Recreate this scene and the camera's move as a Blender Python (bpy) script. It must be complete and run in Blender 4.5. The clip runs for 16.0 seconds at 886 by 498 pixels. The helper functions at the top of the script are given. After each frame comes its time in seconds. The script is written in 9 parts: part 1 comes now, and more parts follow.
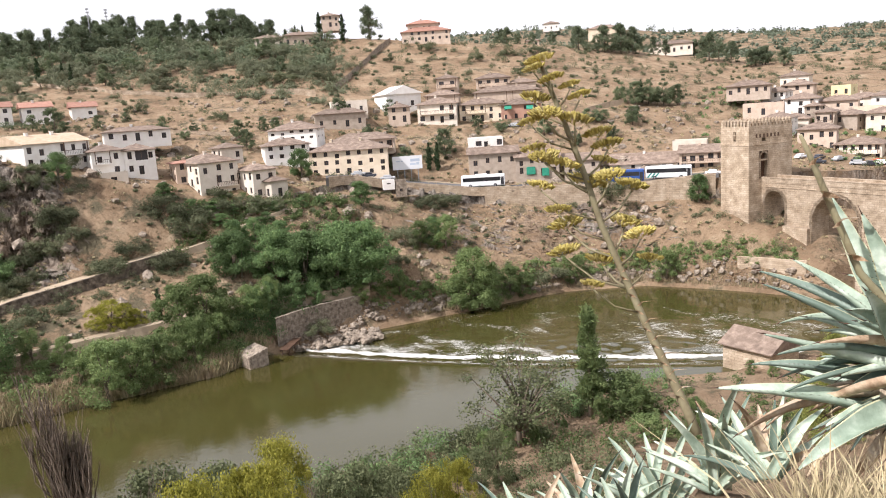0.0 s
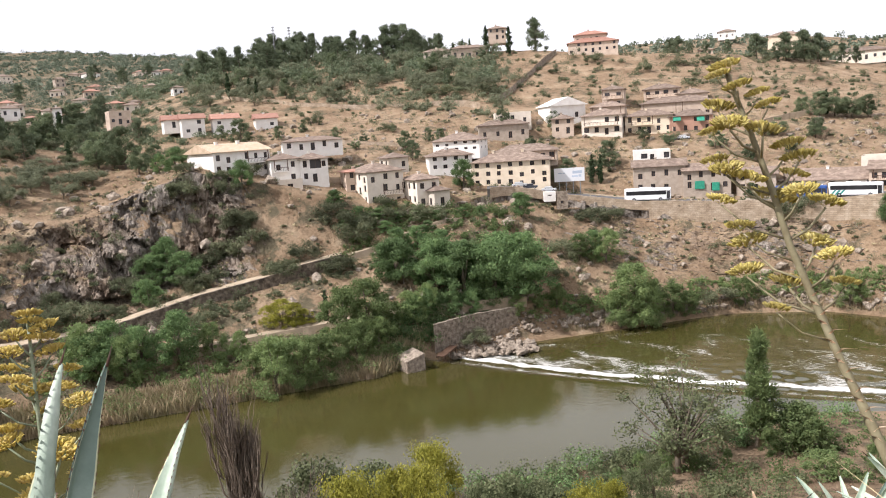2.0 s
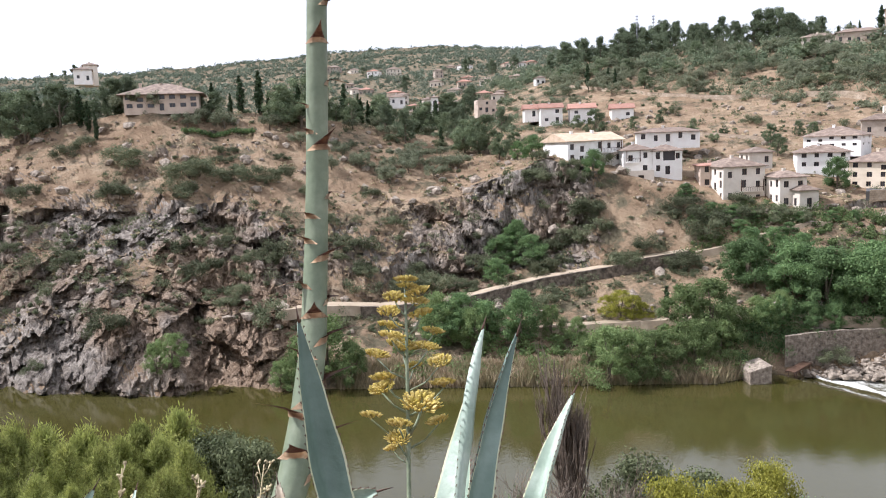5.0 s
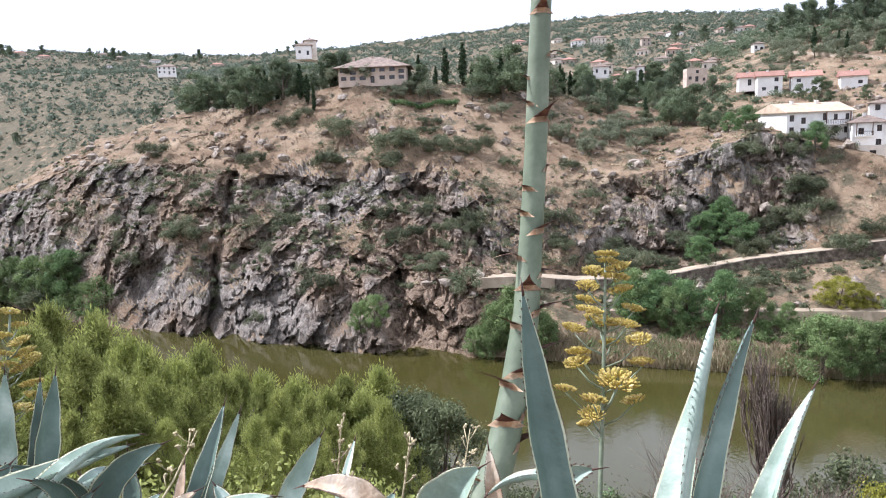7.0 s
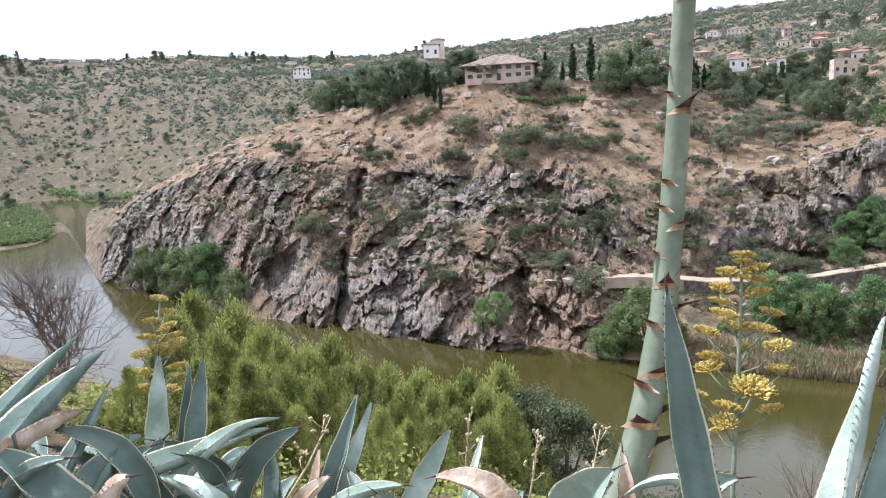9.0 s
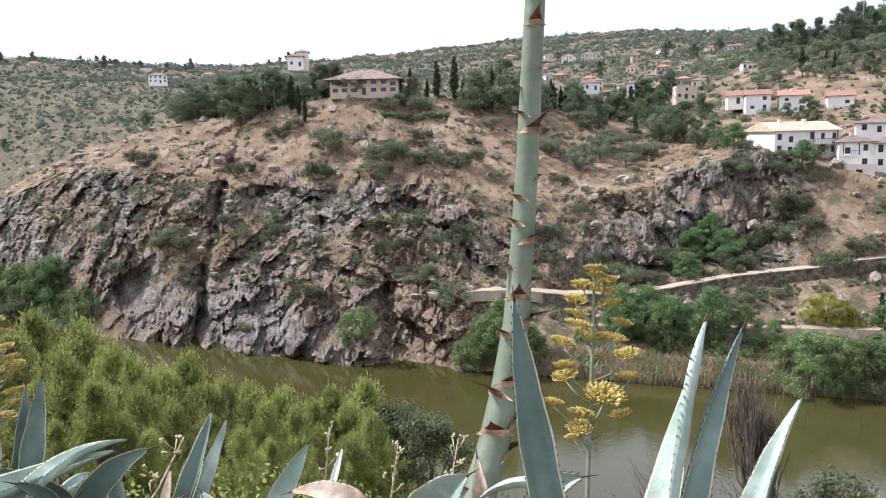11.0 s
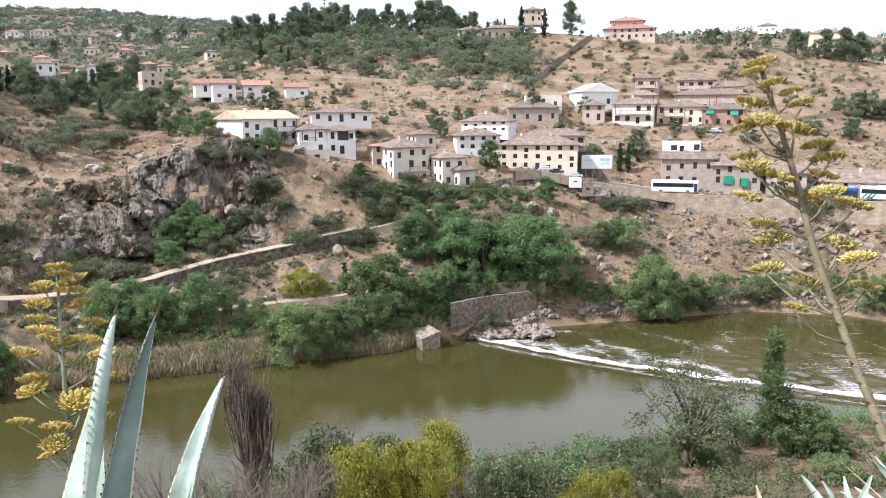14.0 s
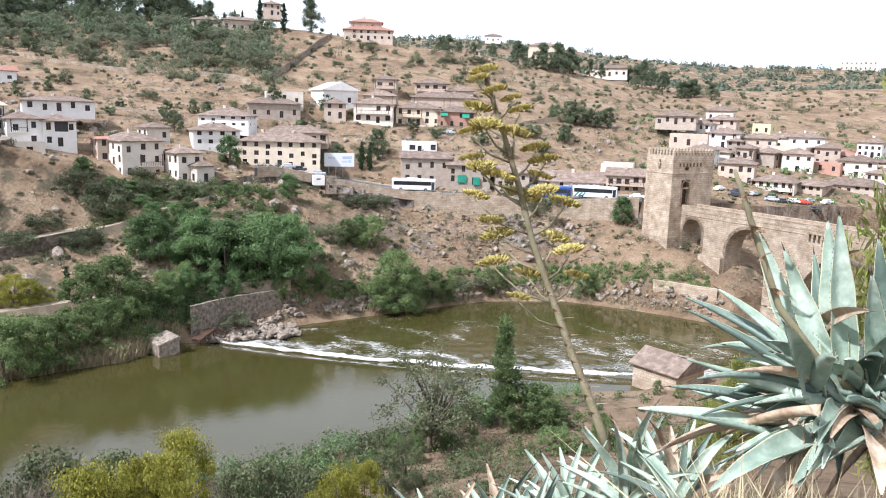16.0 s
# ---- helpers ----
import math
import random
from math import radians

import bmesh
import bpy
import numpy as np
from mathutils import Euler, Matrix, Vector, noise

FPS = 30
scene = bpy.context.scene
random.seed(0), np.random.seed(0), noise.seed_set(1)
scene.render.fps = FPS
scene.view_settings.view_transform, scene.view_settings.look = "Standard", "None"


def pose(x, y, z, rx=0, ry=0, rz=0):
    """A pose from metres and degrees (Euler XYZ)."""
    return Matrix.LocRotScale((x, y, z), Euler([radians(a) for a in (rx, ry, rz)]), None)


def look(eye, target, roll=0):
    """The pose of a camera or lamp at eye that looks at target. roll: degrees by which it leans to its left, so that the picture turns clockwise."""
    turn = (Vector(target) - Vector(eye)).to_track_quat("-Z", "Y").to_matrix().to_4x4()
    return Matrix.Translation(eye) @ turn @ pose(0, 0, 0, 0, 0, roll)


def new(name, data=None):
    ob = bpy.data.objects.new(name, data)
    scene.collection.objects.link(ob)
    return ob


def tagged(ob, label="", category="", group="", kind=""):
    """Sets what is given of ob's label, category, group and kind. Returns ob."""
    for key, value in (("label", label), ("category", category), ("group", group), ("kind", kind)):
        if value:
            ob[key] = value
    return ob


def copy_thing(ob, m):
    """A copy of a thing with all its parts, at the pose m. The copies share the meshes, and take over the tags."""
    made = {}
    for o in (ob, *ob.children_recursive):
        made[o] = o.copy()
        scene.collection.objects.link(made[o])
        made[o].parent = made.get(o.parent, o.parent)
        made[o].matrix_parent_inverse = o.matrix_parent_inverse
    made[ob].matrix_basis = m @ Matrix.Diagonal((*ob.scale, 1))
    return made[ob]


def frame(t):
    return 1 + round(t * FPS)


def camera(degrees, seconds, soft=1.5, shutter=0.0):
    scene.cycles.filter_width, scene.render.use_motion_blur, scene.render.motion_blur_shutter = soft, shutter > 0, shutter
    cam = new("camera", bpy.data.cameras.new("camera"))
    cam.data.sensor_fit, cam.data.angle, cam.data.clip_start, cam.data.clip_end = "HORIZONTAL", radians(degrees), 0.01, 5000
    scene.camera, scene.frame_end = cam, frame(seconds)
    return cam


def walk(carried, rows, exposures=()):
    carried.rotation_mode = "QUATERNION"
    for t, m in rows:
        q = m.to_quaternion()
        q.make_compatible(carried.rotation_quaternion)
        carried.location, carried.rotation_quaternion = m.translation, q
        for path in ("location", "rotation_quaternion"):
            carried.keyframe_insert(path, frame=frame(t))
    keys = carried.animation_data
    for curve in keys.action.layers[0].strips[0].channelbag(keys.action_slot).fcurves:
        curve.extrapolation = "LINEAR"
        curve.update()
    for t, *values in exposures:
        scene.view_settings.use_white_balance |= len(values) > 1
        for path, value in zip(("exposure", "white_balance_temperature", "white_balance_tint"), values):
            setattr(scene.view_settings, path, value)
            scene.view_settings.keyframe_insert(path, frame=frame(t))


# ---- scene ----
cam = camera(59.3, 16.0, 1.05)
PATH = [
    (0, (0.865, 0.41, 46.314), (0.835, 2.379, 45.964), -3.9),
    (0.5, (0.829, 0.492, 46.306), (0.689, 2.462, 45.992), -3.8),
    (1, (0.779, 0.537, 46.297), (0.503, 2.496, 46.004), -3.8),
    (1.5, (0.757, 0.551, 46.292), (0.357, 2.489, 46.0), -3.9),
    (2, (0.749, 0.549, 46.29), (0.319, 2.48, 45.995), -3.7),
    (2.5, (0.756, 0.523, 46.299), (0.31, 2.45, 46.004), -3.5),
    (3, (0.768, 0.47, 46.318), (0.227, 2.374, 46.026), -3.4),
    (3.5, (0.779, 0.393, 46.338), (0.07, 2.242, 46.057), -3.2),
    (4, (0.748, 0.374, 46.345), (-0.153, 2.138, 46.071), -2.8),
    (4.5, (0.721, 0.343, 46.342), (-0.357, 2.006, 46.073), -2.5),
    (7, (0.625, 0.264, 46.352), (-0.936, 1.472, 46.025), -2.2),
    (7.5, (0.6, 0.252, 46.353), (-1.049, 1.337, 46.028), -2.5),
    (8, (0.583, 0.244, 46.354), (-1.132, 1.22, 46.031), -2.9),
    (8.2, (0.581, 0.241, 46.349), (-1.155, 1.18, 46.028), -2.8),
    (10.3, (0.601, 0.241, 46.33), (-1.097, 1.257, 46.034), -2.1),
    (10.5, (0.608, 0.239, 46.332), (-1.058, 1.306, 46.037), -1.9),
    (11, (0.629, 0.249, 46.332), (-0.917, 1.482, 46.037), -1.3),
    (11.5, (0.652, 0.282, 46.332), (-0.729, 1.697, 46.035), -0.8),
    (12, (0.684, 0.308, 46.334), (-0.495, 1.897, 46.045), 0.1),
    (12.5, (0.712, 0.334, 46.332), (-0.271, 2.051, 46.042), 0.5),
    (13, (0.745, 0.353, 46.33), (-0.056, 2.159, 46.019), 0.3),
    (13.5, (0.755, 0.398, 46.322), (0.139, 2.271, 45.988), -0.3),
    (14, (0.754, 0.423, 46.314), (0.271, 2.332, 45.968), -0.4),
    (14.5, (0.763, 0.429, 46.308), (0.375, 2.359, 45.958), -0.1),
    (15, (0.781, 0.419, 46.306), (0.529, 2.372, 45.954), 0.2),
    (15.5, (0.795, 0.416, 46.318), (0.756, 2.384, 45.968), 0.9),
    (16, (0.799, 0.434, 46.318), (0.961, 2.398, 45.973), 1.7),
]
walk(cam, [(t, look(eye, target, roll)) for t, eye, target, roll in PATH],
     [(0.0, 0.27, 6480, 16), (3.5, 0.29, 6250, 15), (7.0, 0.56, 5650, 16), (8.0, 0.58, 5650, 16), (10.5, 0.46, 5700, 16), (12.5, 0.36, 5820, 15), (14.5, 0.46, 5800, 14), (16.0, 0.39, 5780, 14)])

# ---- sky and sun ----
SUN_AZ, SUN_EL = -122.0, 48.0
world = bpy.data.worlds.new("sky")
scene.world = world
world.use_nodes = True
wn = world.node_tree.nodes
sky = wn.new("ShaderNodeTexSky")
sky.sky_type = "NISHITA"
sky.sun_disc = False
sky.sun_elevation, sky.sun_rotation = radians(SUN_EL), radians(SUN_AZ)
sky.air_density, sky.dust_density, sky.ozone_density = 1.0, 3.0, 1.0
# thin bright cloud over the blue
haze = wn.new("ShaderNodeMix")
haze.data_type = "RGBA"
cloud = wn.new("ShaderNodeTexNoise")
cloud.inputs["Scale"].default_value, cloud.inputs["Detail"].default_value = 1.6, 5.0
spread = wn.new("ShaderNodeMapRange")
spread.inputs["From Min"].default_value, spread.inputs["From Max"].default_value = 0.3, 0.65
spread.inputs["To Min"].default_value, spread.inputs["To Max"].default_value = 0.6, 0.95
world.node_tree.links.new(cloud.outputs["Fac"], spread.inputs["Value"])
world.node_tree.links.new(spread.outputs["Result"], haze.inputs[0])
world.node_tree.links.new(sky.outputs["Color"], haze.inputs[6])
haze.inputs[7].default_value = (11.2, 11.4, 11.8, 1.0)
world.node_tree.links.new(haze.outputs[2], wn["Background"].inputs["Color"])
wn["Background"].inputs["Strength"].default_value = 0.095
lamp = bpy.data.lights.new("sun", "SUN")
lamp.energy, lamp.angle, lamp.color = 5.0, radians(0.6), (1.0, 0.965, 0.925)
sun = new("sun", lamp)
_a, _e = radians(SUN_AZ), radians(SUN_EL)
sun.matrix_world = look((math.sin(_a) * math.cos(_e) * 90, math.cos(_a) * math.cos(_e) * 90, 120 + math.sin(_e) * 90), (0, 0, 120))


# ---- materials ----
def material(name, stops, scale=1.0, rough=0.85, bump=0.3, bump_scale=8.0, fine=0.0, metal=0.0, island=0.0, spec=0.3, obj=0.12, glow_through=0.0):
    """A surface with colours spread by two scales of noise, relief, and slight differences from thing to thing."""
    m = bpy.data.materials.new(name)
    m.use_nodes = True
    n, link = m.node_tree.nodes, m.node_tree.links.new
    b = n["Principled BSDF"]
    b.inputs["Roughness"].default_value, b.inputs["Metallic"].default_value = rough, metal
    b.inputs["Specular IOR Level"].default_value = spec
    geo = n.new("ShaderNodeNewGeometry")
    tex = n.new("ShaderNodeTexNoise")
    tex.inputs["Scale"].default_value, tex.inputs["Detail"].default_value, tex.inputs["Roughness"].default_value = scale, 8.0, 0.62
    link(geo.outputs["Position"], tex.inputs["Vector"])
    ramp = n.new("ShaderNodeValToRGB")
    while len(ramp.color_ramp.elements) < len(stops):
        ramp.color_ramp.elements.new(0.5)
    for e, (p, c) in zip(ramp.color_ramp.elements, stops):
        e.position, e.color = p, (*c, 1.0)
    link(tex.outputs["Fac"], ramp.inputs["Fac"])
    hue = n.new("ShaderNodeHueSaturation")
    info = n.new("ShaderNodeObjectInfo")
    vary = n.new("ShaderNodeMath")
    vary.operation = "MULTIPLY_ADD"
    vary.inputs[1].default_value, vary.inputs[2].default_value = 2 * obj, 1.0 - obj
    link(info.outputs["Random"], vary.inputs[0])
    last = vary
    if island:
        more = n.new("ShaderNodeMath")
        more.operation = "MULTIPLY_ADD"
        more.inputs[1].default_value = island
        link(geo.outputs["Random Per Island"], more.inputs[0])
        shift = n.new("ShaderNodeMath")
        shift.operation = "SUBTRACT"
        shift.inputs[1].default_value = island / 2
        link(vary.outputs[0], shift.inputs[0])
        link(shift.outputs[0], more.inputs[2])
        last = more
    link(last.outputs[0], hue.inputs["Value"])
    link(ramp.outputs["Color"], hue.inputs["Color"])
    link(hue.outputs["Color"], b.inputs["Base Color"])
    if bump:
        rel = n.new("ShaderNodeTexNoise")
        rel.inputs["Scale"].default_value, rel.inputs["Detail"].default_value = bump_scale, 6.0
        link(geo.outputs["Position"], rel.inputs["Vector"])
        bn = n.new("ShaderNodeBump")
        bn.inputs["Strength"].default_value, bn.inputs["Distance"].default_value = bump, 0.6 / bump_scale
        link(rel.outputs["Fac"], bn.inputs["Height"])
        link(bn.outputs["Normal"], b.inputs["Normal"])
    if glow_through:
        tr = n.new("ShaderNodeBsdfTranslucent")
        link(hue.outputs["Color"], tr.inputs["Color"])
        mix = n.new("ShaderNodeMixShader")
        mix.inputs[0].default_value = glow_through
        link(b.outputs[0], mix.inputs[1])
        link(tr.outputs[0], mix.inputs[2])
        link(mix.outputs[0], n["Material Output"].inputs["Surface"])
    return m


def ground_material():
    """Dry grass and earth on the gentle slopes, fissured rock where it is steep, low scrub in patches."""
    m = bpy.data.materials.new("dry_hillside")
    m.use_nodes = True
    n, link = m.node_tree.nodes, m.node_tree.links.new
    b = n["Principled BSDF"]
    b.inputs["Roughness"].default_value, b.inputs["Specular IOR Level"].default_value = 0.95, 0.15
    geo = n.new("ShaderNodeNewGeometry")

    def noise_tex(scale, detail=8.0, rough=0.6, stretch=None):
        t = n.new("ShaderNodeTexNoise")
        t.inputs["Scale"].default_value, t.inputs["Detail"].default_value, t.inputs["Roughness"].default_value = scale, detail, rough
        if stretch:
            mp = n.new("ShaderNodeMapping")
            mp.inputs["Scale"].default_value = stretch
            link(geo.outputs["Position"], mp.inputs["Vector"])
            link(mp.outputs[0], t.inputs["Vector"])
        else:
            link(geo.outputs["Position"], t.inputs["Vector"])
        return t.outputs["Fac"]

    def ramp(src, stops):
        r = n.new("ShaderNodeValToRGB")
        while len(r.color_ramp.elements) < len(stops):
            r.color_ramp.elements.new(0.5)
        for e, (p, c) in zip(r.color_ramp.elements, stops):
            e.position, e.color = p, (*c, 1.0) if isinstance(c, tuple) else (c, c, c, 1.0)
        link(src, r.inputs["Fac"])
        return r.outputs["Color"]

    def mix(f, a, c):
        x = n.new("ShaderNodeMix")
        x.data_type = "RGBA"
        link(f, x.inputs[0]), link(a, x.inputs[6]), link(c, x.inputs[7])
        return x.outputs[2]

    grass = ramp(noise_tex(0.09, 12, 0.72), [(0.30, (0.15, 0.098, 0.060)), (0.43, (0.26, 0.180, 0.114)), (0.56, (0.345, 0.250, 0.162)), (0.72, (0.46, 0.368, 0.255))])
    scrub = ramp(noise_tex(0.35, 10, 0.7), [(0.35, (0.058, 0.060, 0.037)), (0.7, (0.155, 0.137, 0.088))])
    wild = n.new("ShaderNodeAttribute")
    wild.attribute_name = "wild"
    cover = n.new("ShaderNodeMath")
    cover.operation = "ADD"
    link(noise_tex(0.16, 12, 0.75), cover.inputs[0])
    link(wild.outputs["Fac"], cover.inputs[1])
    patch = ramp(cover.outputs[0], [(0.52, 0.0), (0.61, 0.85)])
    soil = mix(patch, grass, scrub)
    rock = ramp(noise_tex(0.42, 14, 0.78, (1, 1, 0.3)), [(0.34, (0.045, 0.039, 0.034)), (0.44, (0.165, 0.142, 0.120)), (0.54, (0.31, 0.272, 0.232)), (0.68, (0.55, 0.50, 0.43))])
    iron = ramp(noise_tex(0.42, 14, 0.78, (1, 1, 0.3)), [(0.34, (0.06, 0.038, 0.026)), (0.46, (0.21, 0.145, 0.095)), (0.58, (0.36, 0.265, 0.185)), (0.7, (0.50, 0.41, 0.31))])
    rock = mix(ramp(noise_tex(0.035, 6, 0.6), [(0.44, 0.0), (0.6, 0.9)]), rock, iron)
    sep = n.new("ShaderNodeSeparateXYZ")
    link(geo.outputs["Normal"], sep.inputs[0])
    bare = n.new("ShaderNodeAttribute")
    bare.attribute_name = "rock"
    one = n.new("ShaderNodeMath")
    one.operation = "MULTIPLY_ADD"
    one.inputs[1].default_value = -0.9
    link(sep.outputs[2], one.inputs[0])
    link(bare.outputs["Fac"], one.inputs[2])
    jag = n.new("ShaderNodeMath")
    jag.operation = "MULTIPLY_ADD"
    jag.inputs[1].default_value = 1.5
    link(noise_tex(0.12, 14, 0.75), jag.inputs[0])
    link(one.outputs[0], jag.inputs[2])
    fac = n.new("ShaderNodeMapRange")
    fac.inputs["From Min"].default_value, fac.inputs["From Max"].default_value = 0.60, 0.80
    link(jag.outputs[0], fac.inputs["Value"])
    link(mix(fac.outputs[0], soil, rock), b.inputs["Base Color"])
    vor = n.new("ShaderNodeTexVoronoi")
    vor.feature = "DISTANCE_TO_EDGE"
    vor.inputs["Scale"].default_value = 0.45
    warp = n.new("ShaderNodeMapping")
    warp.inputs["Scale"].default_value = (1.3, 1.3, 0.4)
    link(geo.outputs["Position"], warp.inputs["Vector"])
    link(warp.outputs[0], vor.inputs["Vector"])
    cr = n.new("ShaderNodeMath")
    cr.operation = "MINIMUM"
    cr.inputs[1].default_value = 0.12
    link(vor.outputs["Distance"], cr.inputs[0])
    joints = n.new("ShaderNodeMath")
    joints.operation = "MULTIPLY"
    link(cr.outputs[0], joints.inputs[0])
    link(fac.outputs[0], joints.inputs[1])
    hsum = n.new("ShaderNodeMath")
    hsum.operation = "MULTIPLY_ADD"
    hsum.inputs[1].default_value = 3.0
    link(joints.outputs[0], hsum.inputs[0])
    link(noise_tex(1.3, 12, 0.72), hsum.inputs[2])
    bn = n.new("ShaderNodeBump")
    bn.inputs["Strength"].default_value, bn.inputs["Distance"].default_value = 1.0, 1.1
    link(hsum.outputs[0], bn.inputs["Height"])
    link(bn.outputs["Normal"], b.inputs["Normal"])
    return m


def water_material():
    m = bpy.data.materials.new("river_water")
    m.use_nodes = True
    n, link = m.node_tree.nodes, m.node_tree.links.new
    b = n["Principled BSDF"]
    geo = n.new("ShaderNodeNewGeometry")
    at = n.new("ShaderNodeAttribute")
    at.attribute_name = "foam"

    def tex(scale, detail, rough=0.6, stretch=(1, 1, 1), turn=0.0, dist=0.0):
        mp = n.new("ShaderNodeMapping")
        mp.inputs["Scale"].default_value = stretch
        mp.inputs["Rotation"].default_value = (0, 0, turn)
        t = n.new("ShaderNodeTexNoise")
        t.inputs["Scale"].default_value, t.inputs["Detail"].default_value = scale, detail
        t.inputs["Roughness"].default_value, t.inputs["Distortion"].default_value = rough, dist
        link(geo.outputs["Position"], mp.inputs["Vector"])
        link(mp.outputs[0], t.inputs["Vector"])
        return t.outputs["Fac"]

    murk = n.new("ShaderNodeValToRGB")
    murk.color_ramp.elements[0].position, murk.color_ramp.elements[0].color = 0.3, (0.043, 0.038, 0.008, 1)
    murk.color_ramp.elements[1].position, murk.color_ramp.elements[1].color = 0.7, (0.056, 0.051, 0.018, 1)
    link(tex(0.03, 5), murk.inputs["Fac"])
    add = n.new("ShaderNodeMath")
    add.operation = "ADD"
    link(at.outputs["Fac"], add.inputs[0])
    link(tex(0.8, 10, 0.74, (0.45, 1.3, 1), 0.35, 2.4), add.inputs[1])
    fm = n.new("ShaderNodeMapRange")
    fm.inputs["From Min"].default_value, fm.inputs["From Max"].default_value = 0.99, 1.27
    link(add.outputs[0], fm.inputs["Value"])
    mix = n.new("ShaderNodeMix")
    mix.data_type = "RGBA"
    mix.inputs[7].default_value = (0.80, 0.80, 0.76, 1)
    link(fm.outputs[0], mix.inputs[0])
    link(murk.outputs["Color"], mix.inputs[6])
    link(mix.outputs[2], b.inputs["Base Color"])
    rg = n.new("ShaderNodeMapRange")
    rg.inputs["To Min"].default_value, rg.inputs["To Max"].default_value = 0.06, 0.8
    link(fm.outputs[0], rg.inputs["Value"])
    link(rg.outputs[0], b.inputs["Roughness"])
    b.inputs["IOR"].default_value = 1.55
    bn = n.new("ShaderNodeBump")
    bn.inputs["Strength"].default_value, bn.inputs["Distance"].default_value = 0.16, 0.10
    link(tex(0.9, 5, 0.6), bn.inputs["Height"])
    link(bn.outputs["Normal"], b.inputs["Normal"])
    return m


GROUND = ground_material()
WATER = water_material()

# ---- the lie of the land, by bearing from the lookout (degrees) and metres out ----
CX, CY, EYE = 0.7, 0.1, 46.35
BEARING = [-93, -89, -87.2, -86.1, -85.2, -83, -80, -76, -71, -65, -58, -50, -43, -36, -30, -24, -18, -12, -7, -3, 2, 8, 14, 20, 26, 33, 45]
NEAR_D = [200, 175, 163, 156, 150, 130, 115, 105, 100, 95, 90, 90, 90, 90, 92, 94, 96, 98, 100, 103, 108, 122, 128, 133, 150, 165, 180]
SHORE_D = [385, 400, 470, 276, 276, 255, 222, 200, 183, 168, 154, 149, 145, 143, 143, 145, 148, 163, 171, 176, 184, 197, 202, 197, 191, 222, 254]
BANK_D = [395, 410, 478, 282, 282, 265, 236, 214, 197, 183, 169, 160, 157, 158, 158, 160, 162, 169, 175, 181, 188, 199, 205, 199, 193.5, 230, 265]
BANK_Z = [0.6, 0.6, 0.3, -1.5, 5, 9, 11, 13, 13, 12, 12, 8, 6, 5.5, 6, 6.5, 7, 7.5, 7.5, 5, 3.5, 2.5, 2.5, 5, 5, 3, 3]
SLOPE_D = [420, 440, 484, 290, 290, 275, 250, 228, 211, 197, 182, 171, 169, 188, 192, 183, 190, 193, 203, 203, 203, 210, 214, 208, 203, 242, 268]
SLOPE_Z = [1.3, 1.2, 0.4, -1.5, 9, 20, 24, 27, 26, 22, 20, 15, 10, 15.5, 19, 15.8, 19, 22, 25, 19, 12, 11, 11, 14, 10, 6, 6]
BROW_D = [520, 520, 490, 300, 300, 284, 264, 243, 226, 212, 198, 192, 195, 200, 203, 203.5, 202.5, 201, 216, 218, 218, 219, 220, 219, 228, 252, 274]
BROW_Z = [1.6, 1.4, 0.3, -1.5, 10, 25, 31.6, 38, 37, 33, 31, 31, 29, 32, 41, 35.4, 29.4, 26.5, 27, 24, 19.5, 18.5, 18.5, 19, 14, 12, 20]
CREST_D = [640, 600, 496, 312, 312, 300, 285, 275, 262, 252, 240, 240, 250, 255, 250, 245, 250, 245, 250, 248, 246, 246, 248, 252, 268, 280, 295]
CREST_Z = [1.2, 0.6, -1.5, -1.5, 11, 25.5, 33.4, 44, 50.5, 53, 59.3, 56.8, 52.6, 46.3, 43.2, 40, 42, 39.9, 35.6, 33.7, 32, 32, 31, 30, 28, 28, 28]
BACK_D = [740, 720, 700, 660, 640, 600, 500, 420, 380, 350, 320, 320, 320, 320, 300, 300, 310, 300, 290, 295, 295, 295, 300, 305, 330, 350, 360]
BACK_Z = [1.0, -1.0, -1.2, -1.5, -1.5, -1.5, -1, 8, 20, 35, 45, 48, 47, 48, 51.5, 54, 56, 54, 51, 52.5, 51.4, 49, 44.7, 41, 40.5, 40, 38]
HILL_D = [960, 960, 960, 960, 950, 900, 900, 850, 800, 750, 700, 650, 600, 520, 460, 430, 410, 395, 380, 370, 370, 380, 400, 430, 450, 470, 480]
HILL_Z = [85, 78, 78, 79, 80, 85.6, 93.5, 98, 95, 92, 89, 86, 83, 78, 86.5, 90, 89, 84, 83, 79, 76, 73, 67, 61, 62, 65, 65]
FAR_D = [1500, 1500, 1500, 1500, 1500, 1500, 1500, 1500, 1500, 1500, 1500, 1500, 1500, 1400, 1300, 1200, 1100, 1000, 900, 850, 800, 800, 800, 820, 850, 850, 850]
FAR_EL = [5.2, 5.2, 5.2, 5.2, 5.2, 5.3, 5.3, 5.1, 5.0, 4.9, 5.4, 6.0, 6.5, 6.7, 6.3, 5.8, 5.4, 4.9, 4.9, 4.9, 5.2, 5.1, 4.5, 3.9, 3.4, 3.4, 3.4]


def lattice(ix, iy, iz):
    h = (ix * 374761393 + iy * 668265263 + iz * 2147483647 + 1013904223) & 0xFFFFFFFF
    h = ((h ^ (h >> 13)) * 1274126177) & 0xFFFFFFFF
    return ((h ^ (h >> 16)) & 0xFFFF) / 65535.0


